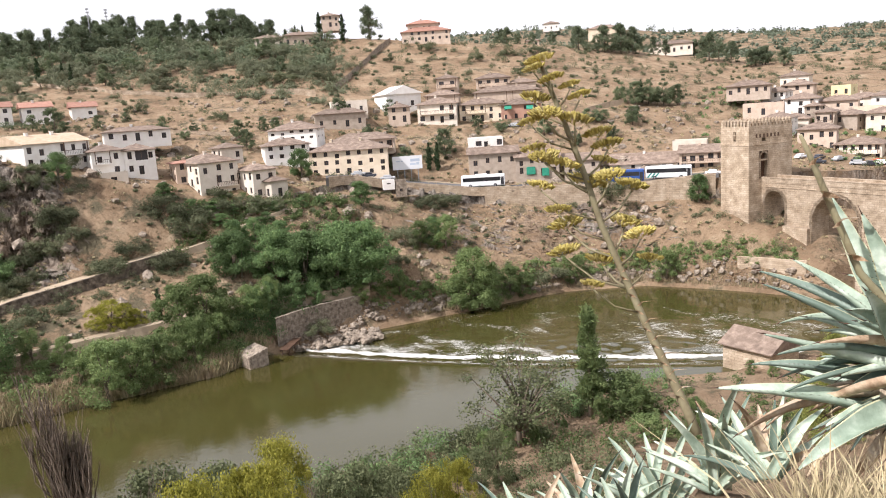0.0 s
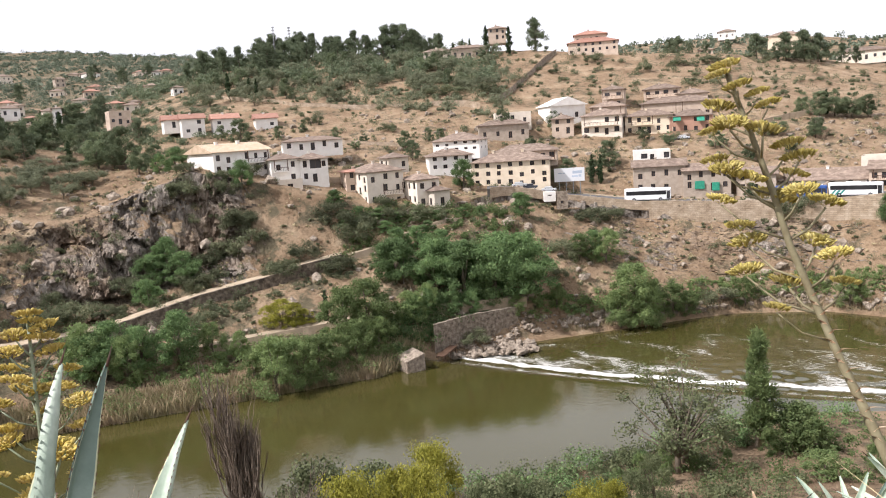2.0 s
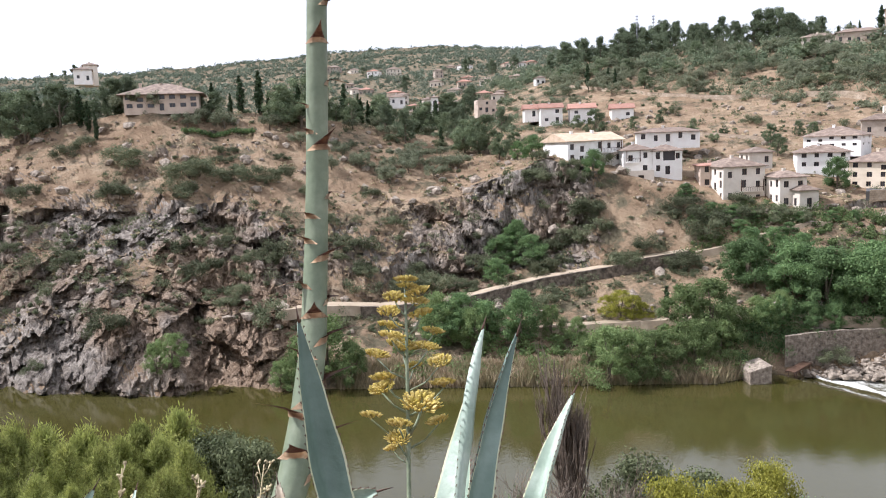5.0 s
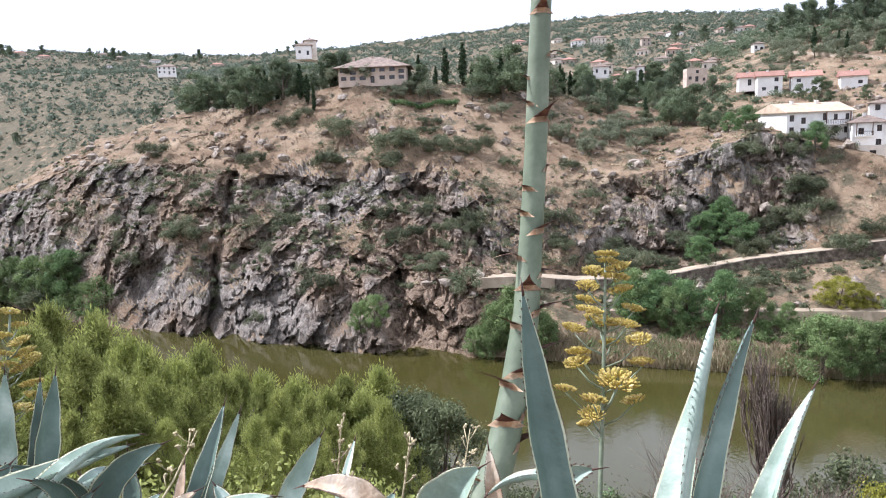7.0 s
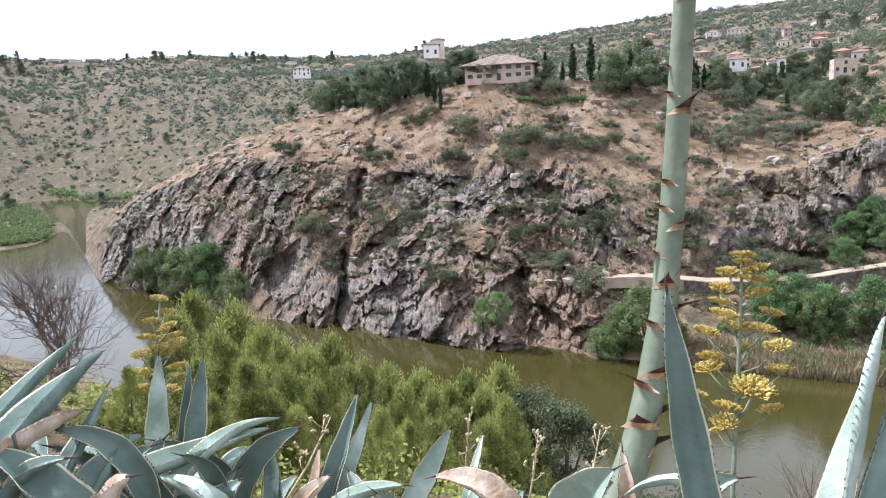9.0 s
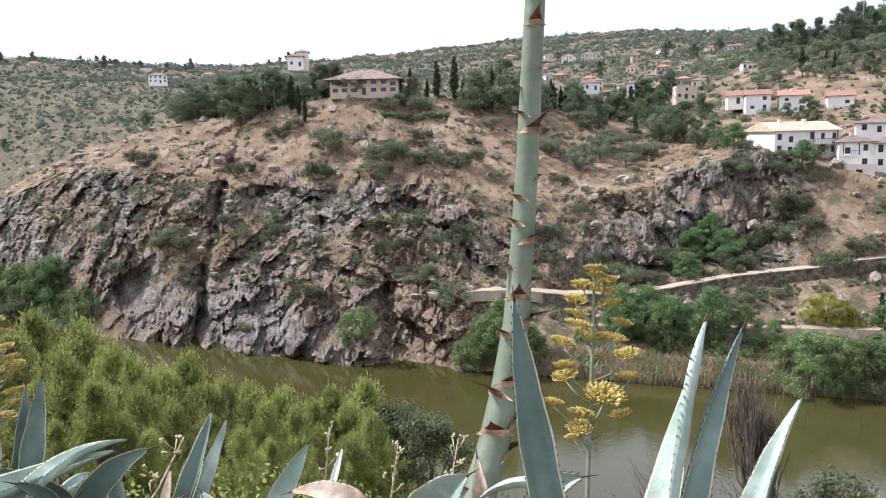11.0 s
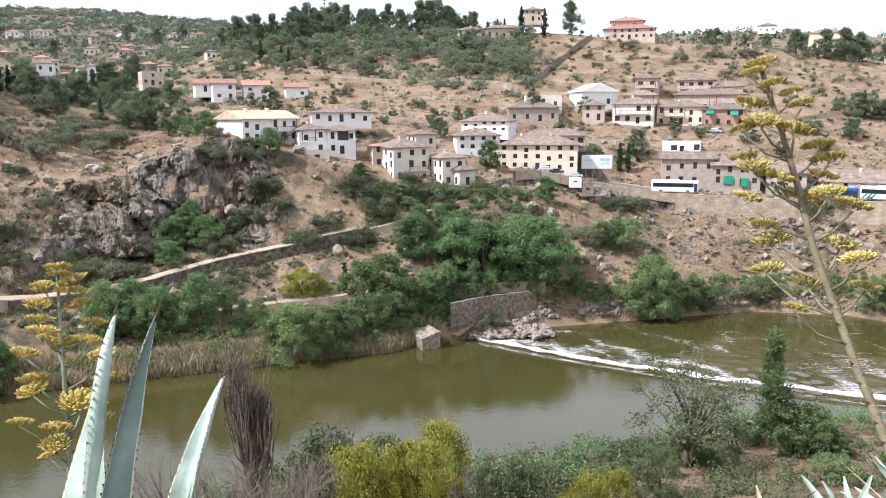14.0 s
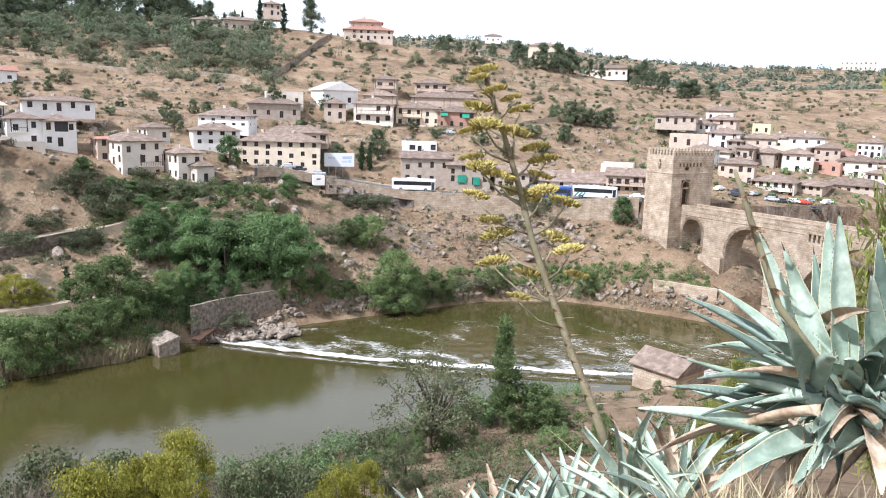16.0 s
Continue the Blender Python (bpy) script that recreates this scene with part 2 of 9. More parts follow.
def value_noise(x, y, z):
    x, y, z = np.asarray(x, float), np.asarray(y, float), np.asarray(z, float)
    fx, fy, fz = np.floor(x), np.floor(y), np.floor(z)
    ix, iy, iz = fx.astype(np.int64), fy.astype(np.int64), fz.astype(np.int64)
    u, v, w = (q * q * (3 - 2 * q) for q in (x - fx, y - fy, z - fz))
    total = 0.0
    for a in (0, 1):
        for b in (0, 1):
            for c in (0, 1):
                total = total + lattice(ix + a, iy + b, iz + c) * (u if a else 1 - u) * (v if b else 1 - v) * (w if c else 1 - w)
    return total


def fractal(x, y, z, octaves=4, ridged=False):
    total, size, weight = 0.0, 1.0, 0.5
    for k in range(octaves):
        q = value_noise(x * size + 17 * k, y * size + 5 * k, z * size)
        total = total + weight * (1 - 2 * np.abs(2 * q - 1) if ridged else 2 * q - 1)
        size, weight = size * 2.03, weight * 0.5
    return total


def facets(x, y, z, seed=0):
    """Jointed blocks: each cell of scattered seeds is a plane of its own height and tilt; also the distance to the nearest joint."""
    fx, fy, fz = np.floor(x).astype(np.int64), np.floor(y).astype(np.int64), np.floor(z).astype(np.int64)
    best, second, value = np.full(np.shape(x), 9e9), np.full(np.shape(x), 9e9), np.zeros(np.shape(x))
    for a in (-1, 0, 1):
        for b in (-1, 0, 1):
            for c in (-1, 0, 1):
                i, j, k = fx + a, fy + b, fz + c
                ox, oy, oz = x - i - lattice(i, j, k + seed), y - j - lattice(i + 71, j, k), z - k - lattice(i, j + 53, k)
                d = np.sqrt(ox * ox + oy * oy + oz * oz)
                plane = lattice(i, j + 19, k + 7) - 0.5 + (lattice(i + 5, j, k + 3) - 0.5) * 1.3 * ox + (lattice(i, j + 9, k + 1) - 0.5) * 1.3 * oy + (lattice(i + 2, j + 2, k + 31) - 0.5) * 1.0 * oz
                near = d < best
                second = np.where(near, best, np.minimum(second, d))
                best, value = np.where(near, d, best), np.where(near, plane, value)
    return value, second - best


def spread_line(values, az):
    fine = np.arange(-104.0, 50.0, 0.25)
    v = np.interp(fine, BEARING, values)
    k = np.exp(-0.5 * (np.arange(-8, 9) * 0.25 / 0.4) ** 2)
    v = np.convolve(np.pad(v, 8, mode="edge"), k / k.sum(), mode="valid")
    return np.interp(az, fine, v)


def section(az):
    """Distances and heights of the ground along bearings az, from the lookout outwards."""
    one = np.ones_like(az)
    near, far = spread_line(NEAR_D, az), spread_line(FAR_D, az)
    west = np.clip((-az - 42) / 14, 0, 1)
    east = np.clip((az - 8) / 10, 0, 1)
    lines = [(0.0 * one, 44.7 * one), (2.4 * one, 44.5 * one), (6.0 * one, 41.0 + 1.8 * west + 2.4 * east), (14 * one, 33.0 + 3.5 * west + 6.0 * east), (0.48 * near, 13.0 + 11.0 * west), (0.75 * near, 3.6 + 6.4 * west),
             (near - 3, 1.2 * one), (near + 4, -2.5 * one)]
    shore = spread_line(SHORE_D, az)
    lines += [(shore - 4, -2.5 * one), (shore, 0.2 * one)]
    for d, z in ((BANK_D, BANK_Z), (SLOPE_D, SLOPE_Z), (BROW_D, BROW_Z), (CREST_D, CREST_Z), (BACK_D, BACK_Z), (HILL_D, HILL_Z)):
        lines.append((spread_line(d, az), spread_line(z, az)))
    # a shelf for the road behind its retaining wall
    brow_d, crest = lines[12][0], lines[13]
    level = np.interp(az, [-12, -7, -3, 2, 8, 14, 20, 26, 45], [31, 29.6, 26.3, 23.6, 22.7, 22.6, 24.6, 24, 23])
    on = np.clip((az + 12) / 4, 0, 1)
    shelf = []
    for out, up in ((1.2, -0.25), (13.0, 0.1)):
        q = np.clip(out / (crest[0] - brow_d), 0, 1)
        shelf.append((brow_d + out, on * (level + up) + (1 - on) * (lines[12][1] * (1 - q) + crest[1] * q)))
    lines[13:13] = shelf
    fz = EYE + far * np.tan(np.radians(spread_line(FAR_EL, az)))
    hz = lines[-1][1]
    lines += [(0.5 * (lines[-1][0] + far), 0.42 * hz + 0.58 * fz - 14), (far, fz), (far * 1.6, fz - 40), (4600 * one, 0 * one)]
    return np.array([q[0] for q in lines]), np.array([q[1] for q in lines])


def mesh_object(name, verts, faces, mat, smooth=False):
    me = bpy.data.meshes.new(name)
    me.from_pydata(verts, [], faces)
    me.materials.append(mat)
    if smooth:
        me.polygons.foreach_set("use_smooth", [True] * len(me.polygons))
    me.update()
    return new(name, me)


# rows between each pair of lines
ROWS_BETWEEN = [2, 4, 5, 8, 6, 5, 3, 3, 5, 26, 30, 32, 3, 10, 24, 22, 26, 14, 16, 6, 4]
az_view = np.concatenate([np.arange(-103.0, -88.0, 0.3), np.arange(-88.0, -24.0, 0.13), np.arange(-24.0, 36.0, 0.2), np.arange(36.0, 48.1, 0.5)])
az_back = np.concatenate([np.arange(52.0, 256.0, 6.0)])
AZ = np.concatenate([az_view, az_back])
LD, LZ = section(np.where(AZ > 150, -100.0, np.minimum(AZ, 47.0)))
behind = np.clip((AZ - 50.0) / 20.0, 0, 1) * np.clip((257.0 - AZ) / 15.0, 0, 1)
d_rows, z_rows, line_id = [], [], []
for k, rows in enumerate(ROWS_BETWEEN):
    for r in range(rows):
        q = r / rows
        d_rows.append(LD[k] * (1 - q) + LD[k + 1] * q)
        z_rows.append(LZ[k] * (1 - q) + LZ[k + 1] * q)
        line_id.append(k + q)
d_rows.append(LD[-1]), z_rows.append(LZ[-1]), line_id.append(len(ROWS_BETWEEN))
D, Z, LID = np.array(d_rows)[1:], np.array(z_rows)[1:], np.array(line_id)[1:, None] * np.ones(len(AZ))
Z = Z * (1 - behind) + behind * (44.7 + np.minimum(D * 0.04, 20.0))
sa, ca = np.sin(np.radians(AZ)), np.cos(np.radians(AZ))
X, Y = CX + D * sa, CY + D * ca
slope = np.abs(np.gradient(Z, axis=0)) / np.maximum(np.gradient(D, axis=0), 0.05)
land = ((Z > 0.5) | (AZ < -50) & (Z > -0.8)) & (LID > 8.5)
west = np.where(AZ > 150, -100.0, AZ)
# bare rock: the gorge wall upstream, the crag by the houses, outcrops under the road
gorge = np.interp(west, [-100, -87.4, -86.6, -52, -47, -40, -37, -28, -26, -14, -11, -4, -1, 14, 20, 47], [0.0, 0.0, 1, 1, 0.35, 0.5, 0.9, 0.9, 0.15, 0.05, 0.5, 0.45, 0.5, 0.35, 0.1, 0.1])
rise = np.interp(LID, [8.6, 8.95, 12.2, 13.4, 14.8, 16.0], [0, 1, 1, 0.45, 0.25, 0])
lower = np.interp(west, [-52, -45, -26, -22], [0.0, 1.0, 1.0, 0.0])
rise = rise * (1 - lower * np.clip((10.8 - LID) / 0.5, 0, 1))
crag = gorge * rise * land
crag = np.clip(crag * (0.95 + 1.5 * fractal(X / 13, Y / 13, Z / 13, 4)), 0, 1)
warp = 1.2 * fractal(X / 6, Y / 6, Z / 6, 2)
# joints lean upstream, across the face and into it
J_A, J_B = 0.42 * X + 0.91 * Y - 0.14 * Z, -0.91 * X + 0.42 * Y
big, gap_big = facets(J_A / 6.5 + warp * 0.2, J_B / 8, Z / 17)
mid, gap_mid = facets(J_A / 2.6 + warp * 0.2, J_B / 3.4, Z / 6.5, 3)
small, gap_small = facets(J_A / 1.25, J_B / 1.6, Z / 2.2, 5)
blocks = 4.4 * big + 2.4 * mid + 1.1 * small - 0.8 * np.exp(-(gap_big / 0.10) ** 2) - 0.9 * np.exp(-(gap_mid / 0.10) ** 2) - 0.35 * np.exp(-(gap_small / 0.14) ** 2)
gully = -6.0 * np.clip(0.16 - np.abs(fractal(X / 26, Y / 26, Z / 120, 3)), 0, 0.16) / 0.16
# one deep cleft splits the gorge wall from top to water
cleft = -9.0 * np.exp(-((west + 69.6 - 0.085 * (Z - 2) + 0.5 * fractal(Z / 9, 0 * Z, 0 * Z, 3)) / 0.34) ** 2)
push = crag * (2.4 * fractal(X / 15, Y / 15, Z / 34, 4, True) + blocks + gully + cleft) * np.interp(west, [-40, -20, 0], [1, 0.65, 0.5])
far_rough = np.clip((D - 60) / 60, 0, 1) * np.clip((LID - 8.9) * 2, 0.0, 1)
Z2 = Z + far_rough * (1.1 * fractal(X / 16, Y / 16, 0 * X, 4) + 0.35 * fractal(X / 3.1, Y / 3.1, 0 * X, 3)) * np.clip((Z - 0.2) / 4, 0.0, 1) + np.clip((D - 500) / 600, 0, 1) * 9 * fractal(X / 130, Y / 130, 0 * X, 4) * np.clip((Z - 2) / 12, 0, 1)
Z2 = Z2 + 0.06 * fractal(X * 1.2, Y * 1.2, 0 * X, 3) * (D < 60) * np.clip(D / 3, 0, 1) + crag * 0.7 * fractal(X / 4, Y / 4, Z / 4, 4)
D2 = D - push
X, Y = CX + D2 * sa, CY + D2 * ca
nr, nc = X.shape
verts = np.stack([X, Y, Z2], -1).reshape(-1, 3)
centre = len(verts)
verts = np.vstack([verts, [[CX, CY, 44.7]]])
idx = np.arange(nr * nc).reshape(nr, nc)
nxt = np.roll(idx, -1, axis=1)
quads = np.stack([idx[:-1], nxt[:-1], nxt[1:], idx[1:]], -1).reshape(-1, 4)[:, ::-1]
faces = quads.tolist() + [(centre, int(b), int(a)) for a, b in zip(idx[0], nxt[0])]
ground = tagged(mesh_object("ground", verts.tolist(), faces, GROUND), "dry rocky river gorge hillside with brown grass", "ground", kind="structure")

# soil lies smooth, rock breaks in flat faces
_c = (crag.ravel()[quads].max(axis=1) < 0.18) & (D.ravel()[quads].min(axis=1) > 290)
ground.data.polygons.foreach_set("use_smooth", np.append(_c, np.zeros(len(faces) - len(quads), bool)))
ra = ground.data.attributes.new("rock", "FLOAT", "POINT")
ra.data.foreach_set("value", np.append(crag.ravel(), 0.0).astype(np.float32))

wild = np.interp(D, [300, 420, 700], [0.0, 0.02, 0.07]) * (west < -22) + np.interp(D, [480, 600], [0, 0.06]) * (west >= -22) + 0.03 * (west < -60) * (D > 330) + 0.05 * (west < -28) * (D > 300) + 0.04 * (west < -10) * (LID < 12.5) * (LID > 9)
wa_ = ground.data.attributes.new("wild", "FLOAT", "POINT")
wa_.data.foreach_set("value", np.append(wild.ravel(), 0.0).astype(np.float32))
from mathutils.bvhtree import BVHTree

TREE = BVHTree.FromPolygons([tuple(v) for v in verts.tolist()], faces)


def gz(x, y):
    hit = TREE.ray_cast(Vector((x, y, 900.0)), Vector((0, 0, -1)))
    return hit[0].z if hit[0] else 0.0


def spot(az, d):
    a = radians(az)
    x, y = CX + d * math.sin(a), CY + d * math.cos(a)
    return Vector((x, y, gz(x, y)))


# ---- the river: a calm pool, a slanting weir and broken water below it ----
def weir_y(x):
    return np.interp(x, [-60, -38, -15, 4, 18, 40, 70], [165, 151, 142, 136, 132.5, 129, 126])


wa = np.arange(-103.0, 48.0, 0.3)
wd = np.concatenate([np.arange(60, 110, 2.5), np.arange(110, 215, 0.8), np.arange(215, 300, 5), np.arange(300, 720, 20)])
WX, WY = CX + wd[:, None] * np.sin(np.radians(wa)), CY + wd[:, None] * np.cos(np.radians(wa))
s = np.where(WX > -40, (WY - weir_y(WX)) * 0.95, -5.0)
drop = np.clip(s / 7.0, 0, 1)
lively = np.clip((s - 3) / 3, 0, 1) * np.exp(-np.maximum(s - 6, 0) / 16)
WZ = -1.1 * drop * drop * (3 - 2 * drop) + lively * 0.35 * fractal(WX / 1.6, WY / 1.6, 0 * WX, 3)
strip = np.exp(-((s - 8.6 - 1.6 * fractal(WX / 7, WY / 7, 0 * WX, 3)) / 1.8) ** 2) * (s > 0) * (0.86 + 0.24 * fractal(WX / 5, WY / 5, 0 * WX, 2))
trail = np.clip((s - 7) / 3, 0, 1) * (0.46 * np.exp(-(s - 5).clip(0) / 18) * (0.85 + 0.35 * fractal(WX / 12, WY / 12, 0 * WX, 3)))
sheet = np.clip(s / 0.8, 0, 1) * np.clip((7.5 - s) / 1.5, 0, 1) * 0.45
swirl = fractal(WX / 10 + WY / 30, WY / 9, 0 * WX + 3, 4, True)
trail = np.maximum(trail, np.clip((s - 7) / 3, 0, 1) * np.exp(-(s - 4).clip(0) / 110) * (0.40 + 0.34 * swirl))
foam = np.maximum.reduce([strip, trail, sheet])
nr, nc = WX.shape
idx = np.arange(nr * nc).reshape(nr, nc)
wf = np.stack([idx[:-1, :-1], idx[1:, :-1], idx[1:, 1:], idx[:-1, 1:]], -1).reshape(-1, 4)[:, ::-1]
water = tagged(mesh_object("water", np.stack([WX, WY, WZ], -1).reshape(-1, 3).tolist(), wf.tolist(), WATER, True), "olive brown river with a foaming weir", "river", kind="structure")
fa = water.data.attributes.new("foam", "FLOAT", "POINT")
fa.data.foreach_set("value", foam.ravel().astype(np.float32))


# ---- surfaces of the things ----
LEAF_OAK = material("oak_leaves", [(0.3, (0.079, 0.133, 0.058)), (0.55, (0.156, 0.237, 0.097)), (0.75, (0.269, 0.358, 0.159))], 0.9, 0.6, 0, island=0.45, obj=0.28, spec=0.12, glow_through=0.37)
LEAF_WILLOW = material("willow_leaves", [(0.3, (0.104, 0.153, 0.063)), (0.55, (0.181, 0.240, 0.095)), (0.75, (0.279, 0.322, 0.154))], 0.9, 0.6, 0, island=0.45, obj=0.28, spec=0.12, glow_through=0.37)
LEAF_PINE = material("pine_needles", [(0.3, (0.084, 0.115, 0.072)), (0.6, (0.171, 0.204, 0.123)), (0.8, (0.266, 0.295, 0.183))], 0.8, 0.65, 0, island=0.45, spec=0.12, glow_through=0.27)
LEAF_CYPRESS = material("cypress_leaves", [(0.3, (0.025, 0.046, 0.023)), (0.7, (0.070, 0.099, 0.046))], 0.8, 0.65, 0, island=0.6, spec=0.12, glow_through=0.22)
LEAF_OLIVE = material("olive_leaves", [(0.3, (0.112, 0.132, 0.079)), (0.7, (0.251, 0.264, 0.172))], 0.9, 0.6, 0, island=0.6, spec=0.12, glow_through=0.32)
LEAF_BUSH = material("scrub_leaves", [(0.3, (0.077, 0.094, 0.052)), (0.55, (0.142, 0.155, 0.089)), (0.78, (0.245, 0.231, 0.145))], 0.5, 0.65, 0, island=0.45, obj=0.3, spec=0.12, glow_through=0.32)
LEAF_YELLOW = material("yellowing_leaves", [(0.3, (0.178, 0.186, 0.033)), (0.6, (0.356, 0.342, 0.067)), (0.8, (0.505, 0.461, 0.119))], 0.9, 0.6, 0, island=0.6, spec=0.12, glow_through=0.42)
LEAF_TAMARISK = material("feathery_leaves", [(0.3, (0.187, 0.218, 0.064)), (0.55, (0.311, 0.336, 0.103)), (0.78, (0.447, 0.448, 0.154))], 0.7, 0.6, 0, island=0.75, obj=0.2, spec=0.12, glow_through=0.42)
LEAF_GREY = material("dusty_leaves", [(0.3, (0.081, 0.102, 0.048)), (0.7, (0.179, 0.196, 0.104))], 0.9, 0.6, 0, island=0.6, spec=0.12, glow_through=0.32)
# far foliage: distance haze put into the colour as a paler grey-green
LEAF_HAZED = material("hazed_woodland_leaves", [(0.3, (0.090, 0.118, 0.084)), (0.55, (0.156, 0.186, 0.132)), (0.75, (0.252, 0.276, 0.198))], 0.35, 0.7, 0, island=0.45, spec=0.12, glow_through=0.25)
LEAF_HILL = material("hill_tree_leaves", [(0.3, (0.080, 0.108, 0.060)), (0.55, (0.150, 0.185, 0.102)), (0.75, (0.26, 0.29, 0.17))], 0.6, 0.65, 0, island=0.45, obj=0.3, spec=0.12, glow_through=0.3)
REED = material("reeds", [(0.3, (0.180, 0.168, 0.081)), (0.55, (0.332, 0.268, 0.168)), (0.75, (0.459, 0.353, 0.260))], 0.25, 0.8, 0, island=0.6, glow_through=0.2)
BARK = material("bark", [(0.3, (0.09, 0.07, 0.05)), (0.7, (0.20, 0.165, 0.125))], 3, 0.9, 0.5, 20)
DEADWOOD = material("grey_dead_wood", [(0.3, (0.11, 0.085, 0.063)), (0.7, (0.26, 0.212, 0.168))], 3, 0.9, 0.4, 20)
STONE = material("tawny_masonry", [(0.3, (0.28, 0.215, 0.150)), (0.5, (0.41, 0.330, 0.245)), (0.7, (0.53, 0.445, 0.350))], 0.45, 0.9, 0.6, 2.2)
DARK_RUBBLE = material("dark_weathered_rubble", [(0.32, (0.045, 0.036, 0.028)), (0.5, (0.135, 0.108, 0.082)), (0.7, (0.27, 0.225, 0.175))], 0.9, 0.92, 1.0, 1.6)
RUBBLE = material("grey_rubble_stone", [(0.32, (0.10, 0.08, 0.062)), (0.5, (0.25, 0.205, 0.16)), (0.7, (0.40, 0.345, 0.28))], 1.3, 0.92, 1.0, 1.9)
PATH = material("dusty_path", [(0.3, (0.27, 0.21, 0.145)), (0.7, (0.40, 0.325, 0.235))], 0.5, 0.95, 0.3, 4)
ASPHALT = material("worn_asphalt", [(0.3, (0.10, 0.10, 0.10)), (0.7, (0.17, 0.165, 0.16))], 0.3, 0.9, 0.2, 10)
EARTH = material("red_earth", [(0.3, (0.30, 0.19, 0.13)), (0.7, (0.45, 0.33, 0.24))], 0.3, 0.95, 0.4, 3)
TILES = material("clay_tiles", [(0.3, (0.115, 0.085, 0.066)), (0.5, (0.195, 0.146, 0.114)), (0.7, (0.30, 0.235, 0.185))], 0.8, 0.85, 0.7, 5, obj=0.18)
RED_TILES = material("new_red_tiles", [(0.3, (0.26, 0.130, 0.094)), (0.7, (0.38, 0.215, 0.160))], 0.8, 0.85, 0.6, 5)
TAN_TILES = material("sand_tiles", [(0.3, (0.38, 0.28, 0.19)), (0.7, (0.52, 0.41, 0.30))], 0.8, 0.85, 0.6, 5)
WHITE = material("whitewash", [(0.3, (0.70, 0.67, 0.62)), (0.6, (0.80, 0.78, 0.74))], 0.5, 0.85, 0.2, 6, obj=0.03)
CREAM = material("cream_render", [(0.3, (0.58, 0.51, 0.42)), (0.6, (0.70, 0.63, 0.54))], 0.5, 0.85, 0.2, 6)
YELLOW = material("yellow_render", [(0.3, (0.60, 0.50, 0.37)), (0.6, (0.72, 0.615, 0.48))], 0.5, 0.85, 0.2, 6)
PINK = material("pink_render", [(0.3, (0.44, 0.345, 0.270)), (0.6, (0.57, 0.465, 0.375))], 0.5, 0.85, 0.2, 6)
ORANGE = material("orange_render", [(0.3, (0.38, 0.215, 0.155)), (0.6, (0.48, 0.29, 0.215))], 0.5, 0.85, 0.2, 6)
OCHRE = material("ochre_stone_render", [(0.3, (0.33, 0.275, 0.22)), (0.6, (0.46, 0.385, 0.315))], 0.7, 0.9, 0.4, 3)
LEMON = material("lemon_render", [(0.3, (0.62, 0.53, 0.30)), (0.6, (0.71, 0.62, 0.38))], 0.5, 0.85, 0.2, 6)
WOOD = material("brown_joinery", [(0.3, (0.06, 0.035, 0.022)), (0.7, (0.13, 0.075, 0.05))], 2, 0.6, 0.2, 10)
GREEN_PAINT = material("green_awning", [(0.3, (0.02, 0.20, 0.13)), (0.7, (0.04, 0.30, 0.20))], 1, 0.7, 0.1, 10)
RED_PAINT = material("red_door_paint", [(0.3, (0.42, 0.06, 0.04)), (0.7, (0.55, 0.10, 0.06))], 1, 0.6, 0.1, 10)
BLUE_PAINT = material("blue_coach_paint", [(0.3, (0.02, 0.06, 0.22)), (0.7, (0.03, 0.09, 0.30))], 0.3, 0.35, 0, spec=0.5)
WHITE_PAINT = material("white_coach_paint", [(0.3, (0.76, 0.77, 0.78)), (0.7, (0.83, 0.84, 0.85))], 0.3, 0.3, 0, obj=0.02, spec=0.5)
TEAL_PAINT = material("teal_coach_stripe", [(0.3, (0.02, 0.22, 0.20)), (0.7, (0.03, 0.30, 0.26))], 0.3, 0.35, 0, spec=0.5)
DARK_PAINT = material("dark_car_paint", [(0.3, (0.03, 0.035, 0.045)), (0.7, (0.05, 0.055, 0.07))], 0.3, 0.3, 0, obj=0.4, spec=0.5)
SILVER_PAINT = material("silver_car_paint", [(0.3, (0.42, 0.44, 0.46)), (0.7, (0.50, 0.52, 0.54))], 0.3, 0.3, 0, obj=0.2, spec=0.5)
RUBBER = material("tyre_rubber", [(0.3, (0.018, 0.018, 0.018)), (0.7, (0.03, 0.03, 0.03))], 3, 0.85, 0)
GLASS = material("dark_glass", [(0.3, (0.022, 0.024, 0.028)), (0.7, (0.05, 0.05, 0.055))], 0.3, 0.15, 0, spec=0.5, obj=0.4)
SIGN = material("pale_hoarding", [(0.3, (0.74, 0.76, 0.78)), (0.7, (0.80, 0.82, 0.84))], 0.3, 0.5, 0)
SIGN_INK = material("faded_blue_print", [(0.3, (0.42, 0.50, 0.60)), (0.7, (0.50, 0.58, 0.68))], 1, 0.6, 0)
METAL = material("grey_metal", [(0.3, (0.22, 0.23, 0.24)), (0.7, (0.32, 0.33, 0.34))], 2, 0.5, 0, metal=0.6)
AGAVE = material("agave_skin", [(0.30, (0.168, 0.230, 0.168)), (0.48, (0.302, 0.381, 0.297)), (0.68, (0.582, 0.655, 0.549))], 4.0, 0.55, 0.25, 30, obj=0.14, spec=0.4)
AGAVE_EDGE = material("pale_leaf_margin", [(0.3, (0.36, 0.37, 0.22)), (0.6, (0.55, 0.55, 0.38))], 9.0, 0.6, 0.2, 40)
